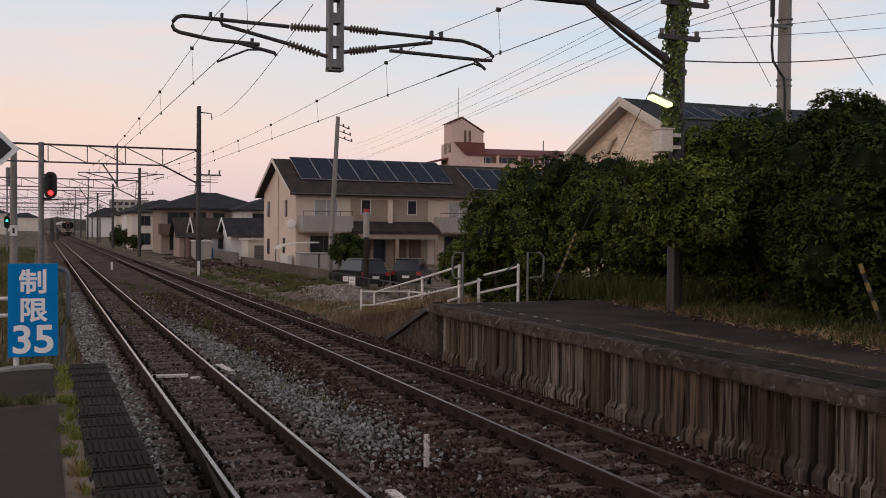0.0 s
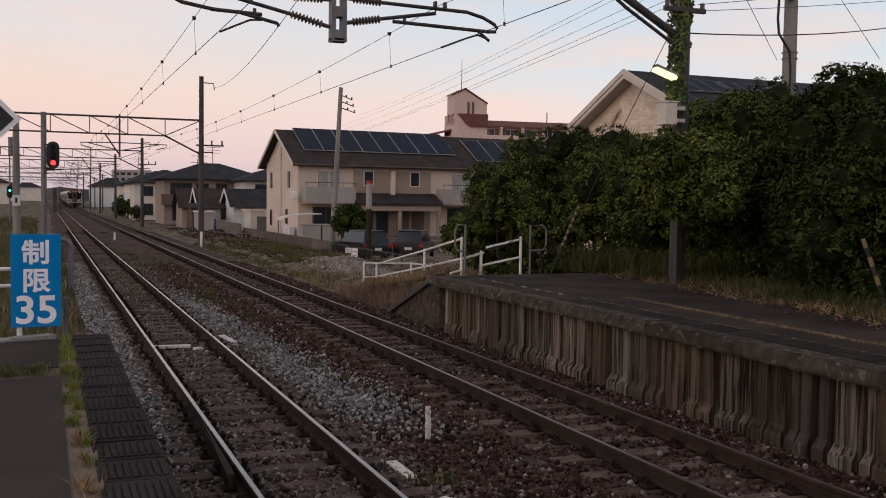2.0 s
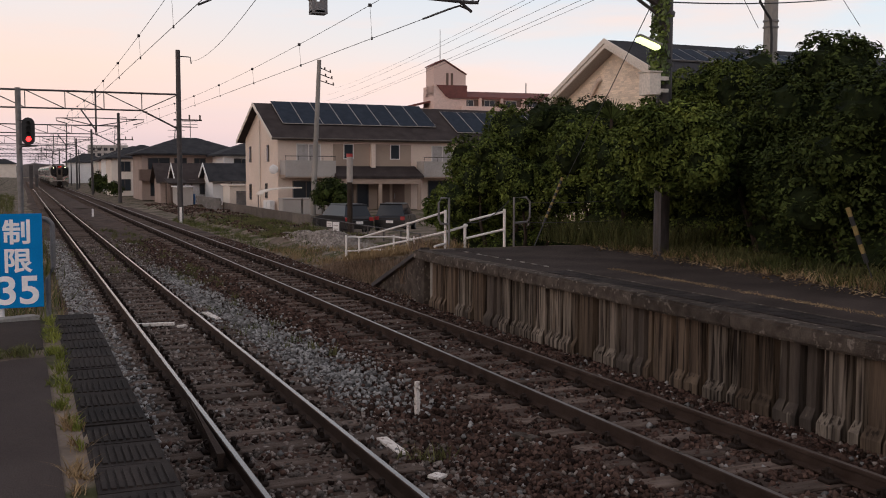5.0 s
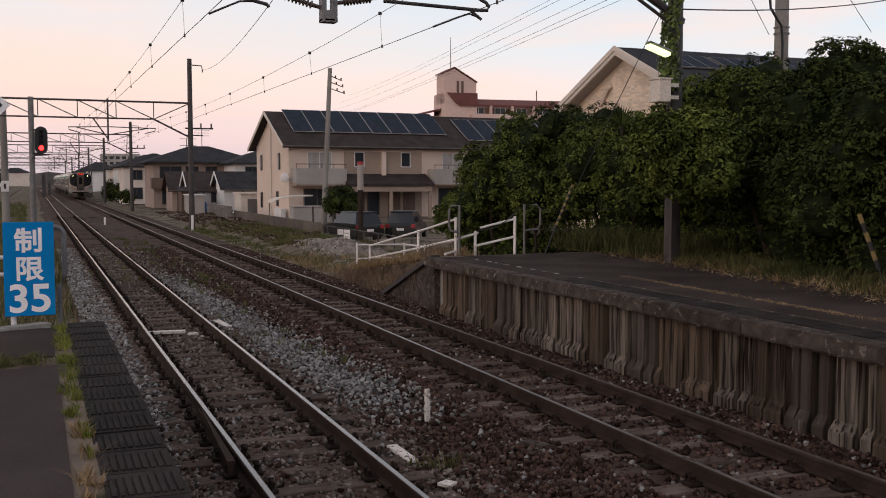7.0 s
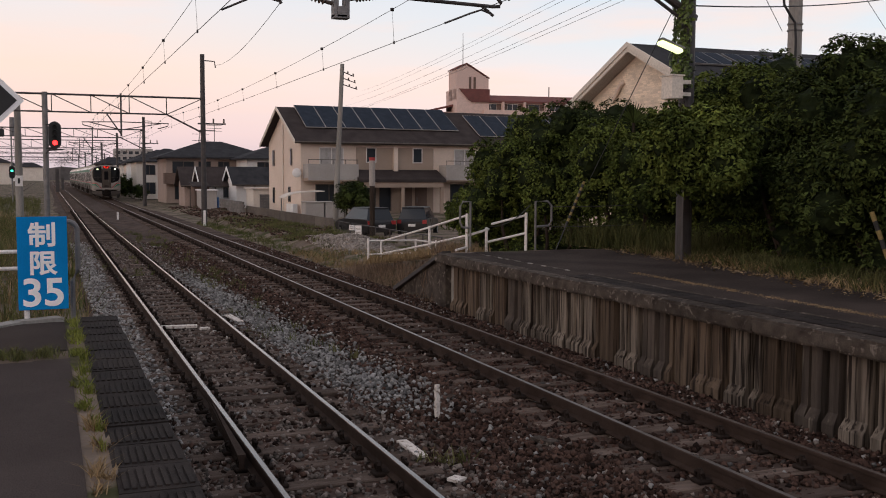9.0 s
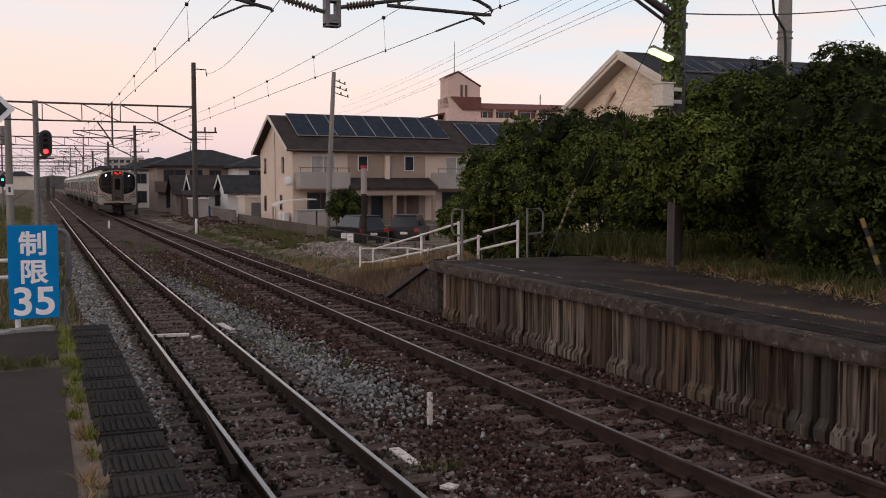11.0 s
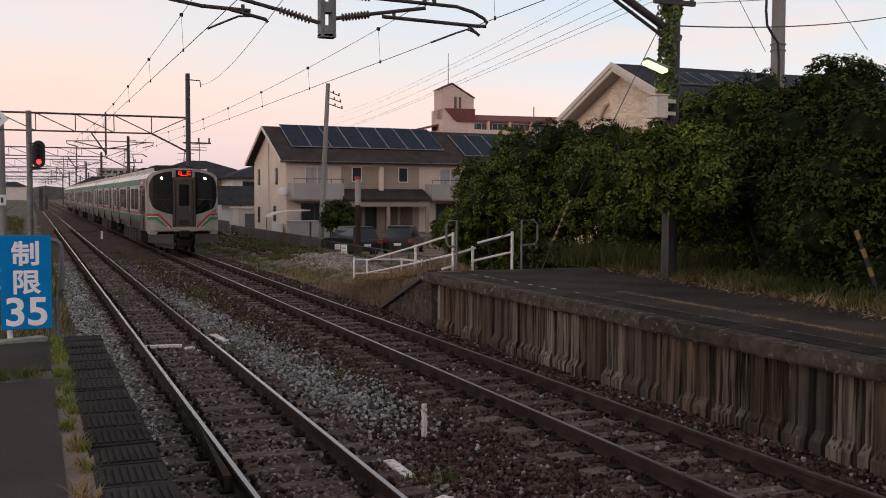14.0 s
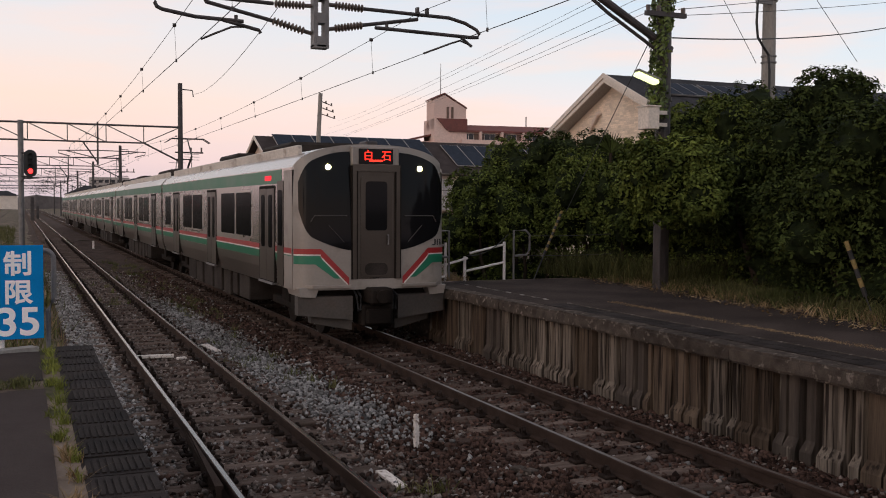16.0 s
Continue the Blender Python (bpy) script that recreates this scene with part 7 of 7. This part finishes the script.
def car_parts(body, cab):
    cuts = [0.25 if not cab else 0.45] + [e for d in DOORS for e in (d - 0.68, d + 0.68)] + [PITCH - 0.25]
    for s in (-1, 1):
        bm = bmesh.new()
        side_band(bm, 2.93, 3.19, 1.2 if cab else 0.1, PITCH - 0.25, s)
        part("upper_stripe", bm, M_TRAIN_GREEN, body, "green stripe under the roof")
        for a, b in zip(cuts[0::2], cuts[1::2]):
            # darker strip paints in the ground's reflection low on the side
            bm = bmesh.new()
            for z0, z1 in ((0.935, 1.25), (1.25, 1.446)):
                side_band(bm, z0, z1, max(a, 1.0) if cab else a, b, s, 0.003)
            part("lower_panel", bm, M_STAINLESS_LOW, body, "lower body panel darkened for dust and ground reflection")
            for name, mat, z0, z1, label in (("waist_stripe", M_TRAIN_RED, 1.63, 1.73, "red waist stripe"), ("waist_line", M_TRAIN_LINE, 1.605, 1.628, "thin white waist line"),
                                             ("waist_stripe", M_TRAIN_GREEN, 1.45, 1.602, "green waist stripe")):
                bm = bmesh.new()
                side_band(bm, z0, z1, a, b, s)
                part(name, bm, mat, body, label)
    for s in (-1, 1):
        for y0, y1 in WINDOWS:
            bm = bmesh.new()
            prism(bm, rounded(y0 - 0.05, y1 + 0.05, 1.80, 2.84, 0.08), "x", s * (HW - 0.03), s * (HW + 0.012))
            fr = part("window", bm, M_STAINLESS, body)
            bm = bmesh.new()
            prism(bm, rounded(y0, y1, 1.85, 2.79, 0.06), "x", s * (HW - 0.03), s * (HW + 0.017))
            part("pane", bm, M_SIDEGLASS, fr)
        for d in DOORS:
            # near-black plate stands proud and draws the recess shade at the door edges
            bm = bmesh.new()
            prism(bm, rounded(d - 0.68, d + 0.68, 1.0, 2.90, 0.04), "x", s * (HW - 0.03), s * (HW + 0.008))
            fr = part("doorway", bm, M_UNDER, body, "dark plate for the recess shade round the doors")
            for h in (-1, 1):
                bm = bmesh.new()
                a, b = (d + 0.008, d + 0.62) if h > 0 else (d - 0.62, d - 0.008)
                prism(bm, rounded(a, b, 1.02, 2.84, 0.03), "x", s * (HW - 0.03), s * (HW + 0.014))
                part("door_leaf", bm, M_STAINLESS_DK, fr)
                bm = bmesh.new()
                prism(bm, rounded(a + 0.15, b - 0.15, 1.68, 2.72, 0.06), "x", s * (HW - 0.03), s * (HW + 0.019))
                part("door_glass", bm, M_SIDEGLASS, fr)
            bm = bmesh.new()
            box(bm, min(s * HW, s * (HW + 0.05)), max(s * HW, s * (HW + 0.05)), d - 0.6, d + 0.6, 0.96, 1.0)
            part("step", bm, M_STEEL_GREY, fr)
    # roof gear
    for y0, y1, w, h in ((3.0, 5.6, 0.85, 0.22), (8.5, 11.0, 0.85, 0.24)) if cab else ((3.0, 6.0, 0.85, 0.22), (11.5, 14.5, 0.85, 0.22)):
        bm = bmesh.new()
        box(bm, -w, w, y0, y1, 3.50, 3.62 + h, 0.06)
        part("air_conditioner", bm, M_UNDER_BOX, body, "dark roof-mounted cooling unit")
    for s in (-1, 1):
        bm = bmesh.new()
        box(bm, s * 1.12 - 0.05, s * 1.12 + 0.05, 1.2 if cab else 0.6, PITCH - 0.8, 3.44, 3.66, 0.02)
        part("roof_duct", bm, M_TRAIN_ROOF, body, "cream roof-edge fairing")
    # underfloor boxes, bogies
    rng = np.random.default_rng(21)
    y = 5.0
    while y < 13.2:
        w = rng.uniform(0.45, 1.3)
        bm = bmesh.new()
        box(bm, -1.28, 1.28, y, y + w, rng.uniform(0.28, 0.42), 0.92, 0.02)
        part("underfloor_box", bm, M_UNDER_BOX, body)
        y += w + rng.uniform(0.08, 0.35)
    for yc in (2.6, PITCH - 2.6):
        bm = bmesh.new()
        for s in (-1, 1):
            box(bm, s * 0.92 - 0.08, s * 0.92 + 0.08, yc - 1.35, yc + 1.35, 0.42, 0.60, 0.03)
            box(bm, s * 0.95 - 0.1, s * 0.95 + 0.1, yc - 0.3, yc + 0.3, 0.55, 0.9, 0.03)
        box(bm, -0.9, 0.9, yc - 0.25, yc + 0.25, 0.4, 0.85)
        bogie = part("bogie", bm, M_UNDER, body)
        for yw in (yc - 1.05, yc + 1.05):
            for s in (-1, 1):
                bm = bmesh.new()
                tube(bm, [(s * 0.50, yw, 0.43), (s * 0.63, yw, 0.43)], 0.43, 20)
                part("wheel", bm, M_UNDER, bogie)


def pantograph(body, y):
    bm = bmesh.new()
    for x in (-0.5, 0.5):
        for yy in (y - 0.5, y + 0.5):
            tube(bm, [(x, yy, 3.55), (x, yy, 3.82)], 0.07, 8)
    box(bm, -0.6, 0.6, y - 0.6, y + 0.6, 3.82, 3.88)
    tube(bm, [(0, y + 0.4, 3.88), (0, y - 0.75, 4.35)], 0.04, 6)
    tube(bm, [(0, y - 0.75, 4.35), (0, y + 0.25, 5.05)], 0.025, 6)
    for yy in (y + 0.1, y + 0.4):
        tube(bm, [(-0.85, yy, 4.92), (-0.6, yy, 5.08), (0.6, yy, 5.08), (0.85, yy, 4.92)], 0.022, 6)
    part("pantograph", bm, M_STEEL_DARK, body, "raised single-arm pantograph")


def make_train():
    tr = thing("train", "six-car stainless commuter train with green and red stripes", "train", (TRACKS[1], 17.5, 0))
    # leading car
    bm = bmesh.new()
    prism(bm, side_profile(), "y", 0.40, PITCH - 0.2)
    car = part("car_body", bm, M_STAINLESS, tr, "stainless car body with off-white driving cab")
    bm = bmesh.new()
    front_patch(bm, -HW + 0.002, HW - 0.002, lambda x: 0.98, roof_z, 40, 18, 0)
    part("cab_front", bm, M_TRAIN_WHITE, car, "off-white painted cab front", smooth=True)
    for s in (-1, 1):
        bm = bmesh.new()
        prism(bm, [(0.40, 0.97), (1.0, 0.97), (1.0, 3.16), (0.40, 3.16)], "x", s * (HW - 0.05), s * (HW + 0.004))
        part("cab_corner", bm, M_TRAIN_WHITE, car, "off-white cab side")
    car_parts(car, True)
    for s in (-1, 1):
        bm = bmesh.new()
        prism(bm, rounded(1.02, 1.52, 1.0, 2.98, 0.04), "x", s * (HW - 0.04), s * (HW + 0.010))
        cd = part("cab_door", bm, M_STAINLESS_DK, car, "dark cab side door")
        bm = bmesh.new()
        prism(bm, rounded(1.10, 1.44, 1.75, 2.80, 0.05), "x", s * (HW - 0.04), s * (HW + 0.016))
        part("cab_door_glass", bm, M_SIDEGLASS, cd)
        bm = bmesh.new()
        box(bm, min(s * (HW + 0.006), s * (HW + 0.02)), max(s * (HW + 0.006), s * (HW + 0.02)), 2.0, 2.5, 3.0, 3.09)
        part("door_lamp", bm, M_DOORLAMP, car, "red side lamp")
        # great wrap-round windscreens
        bm = bmesh.new()
        lo = lambda x: 1.70 + 0.26 * max(0, (abs(x) - 0.47) / 0.78) ** 1.5 + 1.2 * max(0, (abs(x) - 1.14) / 0.27) ** 3 * 0.35
        hi = lambda x: 3.50 - 0.28 * max(0, (abs(x) - 0.47) / 0.9) ** 2 - 0.28 * max(0, (abs(x) - 1.12) / 0.29) ** 3
        front_patch(bm, s * 0.47, s * 1.405, lo, hi, 16, 10, 0.008)
        part("windscreen", bm, M_CABGLASS, car, "large dark wrap-round windscreen", smooth=True)
        # headlight behind the glass
        bm = bmesh.new()
        yy = front_y(0.89, 3.2) - 0.012
        tube(bm, [(s * 0.89, yy, 3.21), (s * 0.89, yy - 0.02, 3.21)], 0.05, 14)
        part("headlight", bm, M_HEADLIGHT, car, "bright round headlight")
        # swept stripes on the cab front
        def red_hi(x):
            return 1.73 if abs(x) > 1.04 else 1.73 - 1.02 * (1.04 - abs(x))
        for name, mat, a, b, x_in in (("front_stripe", M_TRAIN_RED, lambda x: red_hi(x) - (0.10 if abs(x) > 1.04 else 0.135), red_hi, 0.52),
                                      ("front_line", M_TRAIN_LINE, lambda x: red_hi(x) - (0.125 if abs(x) > 1.04 else 0.17), lambda x: red_hi(x) - (0.10 if abs(x) > 1.04 else 0.135), 0.55),
                                      ("front_stripe", M_TRAIN_GREEN, lambda x: max(1.19, 1.45 - max(0, 1.14 - abs(x)) * 0.75), lambda x: max(1.195, red_hi(x) - (0.128 if abs(x) > 1.04 else 0.175)), 0.60)):
            bm = bmesh.new()
            front_patch(bm, s * x_in, s * 1.468, a, b, 24, 2, 0.005)
            part(name, bm, mat, car, {M_TRAIN_RED: "swept red stripe", M_TRAIN_GREEN: "swept green stripe"}.get(mat, ""))
        # handrail seen through the glass, wiper
        bm = bmesh.new()
        tube(bm, [(s * 0.56, front_y(0.6, 2.2) - 0.02, 2.33), (s * 1.15, front_y(1.15, 2.2) - 0.02, 2.33), (s * 1.22, front_y(1.2, 2.2) - 0.02, 2.22)], 0.012, 6)
        tube(bm, [(s * 0.62, front_y(0.6, 2) - 0.03, 1.85), (s * 0.9, front_y(0.9, 2) - 0.03, 2.15)], 0.008, 6)
        part("wiper", bm, M_STEEL_DARK, car)
        # lower lip and snow plough halves
        bm = bmesh.new()
        prism(bm, [(s * 0.50, -0.10), (s * 1.2, 0.0), (s * 1.42, 0.25), (s * 1.42, 0.6), (s * 0.50, 0.6)], "z", 1.02, 1.07)
        part("lip", bm, M_TRAIN_WHITE, car)
        bm = bmesh.new()
        prism(bm, [(s * 1.05, 1.02), (s * 1.44, 1.02), (s * 1.40, 0.86), (s * 1.12, 0.84)], "y", 0.10, 0.95)
        part("valance", bm, M_TRAIN_WHITE, car, "off-white lower corner")
        for name, x0, x1, y, za, zb, zc, label in (("skirt_plate", 0.44, 1.43, 0.02, 0.86, 0.42, 0.52, "dusty grey skirt plate"), ("snow_plough", 0.42, 1.15, 0.14, 0.48, 0.22, 0.36, "dusty brown plough plate")):
            vs = [(y, x0, za), (y, x0, zb), (y + 0.16, x1, za), (y + 0.16, x1, zc)]
            bm = bmesh.new()
            v = [bm.verts.new((s * q, p, z)) for p, q, z in vs] + [bm.verts.new((s * q, p + 0.22, z)) for p, q, z in vs]
            for f in ((0, 1, 3, 2), (4, 6, 7, 5), (0, 2, 6, 4), (1, 5, 7, 3), (2, 3, 7, 6), (0, 4, 5, 1)):
                bm.faces.new([v[i] for i in f])
            bmesh.ops.recalc_face_normals(bm, faces=bm.faces[:])
            part(name, bm, M_SKIRT, car, label)
        # hoses and steps beside the coupler
        for k in range(2):
            bm = bmesh.new()
            tube(bm, [(s * (0.30 + 0.07 * k), 0.2, 0.96), (s * (0.32 + 0.07 * k), -0.06, 0.86), (s * (0.31 + 0.05 * k), -0.06, 0.62), (s * 0.27, 0.2, 0.55)], 0.022, 6)
            part("air_hose", bm, M_BLACK, car)
    # gangway door between dull steel pillars
    bm = bmesh.new()
    for s in (-1, 1):
        prism(bm, [(s * 0.37, -0.03), (s * 0.465, -0.03), (s * 0.465, 0.3), (s * 0.37, 0.3)], "z", 1.17, 3.26)
    box(bm, -0.37, 0.37, -0.03, 0.3, 3.14, 3.26)
    part("gangway_frame", bm, M_STAINLESS_DK, car, "dull steel gangway frame")
    bm = bmesh.new()
    box(bm, -0.37, 0.37, 0.0, 0.3, 1.17, 3.14)
    door = part("gangway_door", bm, M_STAINLESS_DK, car, "dull steel end door")
    bm = bmesh.new()
    prism(bm, rounded(-0.30, 0.30, 1.20, 3.06, 0.06), "y", -0.012, 0.1)
    part("door_panel", bm, M_STAINLESS_DK, door)
    bm = bmesh.new()
    prism(bm, rounded(-0.21, 0.21, 2.06, 2.96, 0.06), "y", -0.018, 0.1)
    part("door_glass", bm, M_CABGLASS, door)
    # dark strips set proud in place of the shaded gaps beside door and frame
    for x in (-0.372, 0.372):
        bm = bmesh.new()
        box(bm, x - 0.012, x + 0.012, -0.036, 0.05, 1.17, 3.14)
        part("door_seam", bm, M_UNDER, door, "dark strip for the recess line")
    for x in (-0.468, 0.468):
        bm = bmesh.new()
        box(bm, x - 0.010, x + 0.010, -0.034, 0.1, 1.17, 3.24)
        part("frame_seam", bm, M_UNDER, door, "dark strip for the recess line")
    bm = bmesh.new()
    prism(bm, rounded(-0.22, 0.22, 1.24, 1.46, 0.09), "y", -0.02, 0.05)
    part("kick_plate", bm, M_UNDER_BOX, door, "dark rounded kick plate")
    bm = bmesh.new()
    tube(bm, [(0.22, -0.02, 1.80), (0.22, -0.06, 1.80), (0.22, -0.06, 1.98), (0.22, -0.02, 1.98)], 0.012, 6)
    part("door_handle", bm, M_STEEL_GREY, door)
    # destination display
    bm = bmesh.new()
    box(bm, -0.46, 0.46, 0.03, 0.4, 3.25, 3.60, 0.02)
    part("display_housing", bm, M_TRAIN_WHITE, car)
    bm = bmesh.new()
    box(bm, -0.33, 0.33, 0.012, 0.3, 3.28, 3.555)
    disp = part("display", bm, M_CABGLASS, car, "black destination display")
    for ch, x in (("\u767d", -0.25), ("\u77f3", 0.10)):
        cu = bpy.data.curves.new("display_text", "FONT")
        cu.body, cu.size, cu.extrude = ch, 0.20, 0.001
        t = new("display_text", cu)
        t.parent = disp
        t.matrix_basis = pose(x, 0.008, 3.36, 90, 0, 0)
        cu.materials.append(M_LED)
    bm = bmesh.new()
    box(bm, -0.13, 0.13, 0.006, 0.012, 3.32, 3.355)
    part("display_bar", bm, M_LED, disp)
    bm = bmesh.new()
    for x0, x1, z0, z1 in ((1.19, 1.215, 1.79, 1.89), (1.13, 1.2, 1.775, 1.795), (1.25, 1.27, 1.78, 1.89), (1.27, 1.34, 1.87, 1.89), (1.32, 1.34, 1.83, 1.88), (1.27, 1.34, 1.825, 1.84), (1.31, 1.345, 1.78, 1.825)):
        yy = front_y(x1, 1.83)
        box(bm, x0, x1, yy - 0.02, yy + 0.05, z0, z1)
    part("operator_mark", bm, M_BLACK, car, "small black operator mark")
    # coupler and hoses
    bm = bmesh.new()
    box(bm, -0.22, 0.22, -0.35, 0.5, 0.72, 1.02, 0.04)
    box(bm, -0.30, 0.30, -0.12, 0.5, 0.30, 0.70, 0.04)
    tube(bm, [(0, -0.42, 0.87), (0, -0.3, 0.87)], 0.12, 12)
    box(bm, -0.24, 0.24, -0.20, 0.1, 0.34, 0.62, 0.03)
    part("coupler", bm, M_UNDER, car, "dark grey automatic coupler")
    bm = bmesh.new()
    box(bm, -1.3, 1.3, 0.35, 1.2, 0.55, 0.98)
    part("front_underframe", bm, M_UNDER, car)
    bm = bmesh.new()
    box(bm, -0.12, 0.12, 0.25, 0.7, 3.62, 3.72, 0.03)
    part("roof_aerial", bm, M_STEEL_DARK, car)
    # following cars
    bm = bmesh.new()
    prism(bm, side_profile(), "y", 0.2, PITCH - 0.2)
    mid = part("car_body", bm, M_STAINLESS, tr, "stainless car body with window rows")
    mid.matrix_basis = pose(0, PITCH, 0)
    car_parts(mid, False)
    bm = bmesh.new()
    box(bm, -1.1, 1.1, -0.25, 0.25, 1.0, 3.4)
    part("gangway", bm, M_UNDER, mid, "black gangway bellows")
    cars = [mid] + [copy_thing(mid, pose(0, PITCH * k, 0)) for k in range(2, 6)]
    pantograph(cars[0], 3.6)
    pantograph(cars[2], 3.6)
    return tr


train = make_train()


# ---- what moves ----
def motions():
    def front(t):
        return 17.15 + 18.4 * (16 - t) - 0.187 * (256 - t * t)
    walk(train, [(t / 2, pose(TRACKS[1], front(t / 2), 0)) for t in range(33)])


motions()
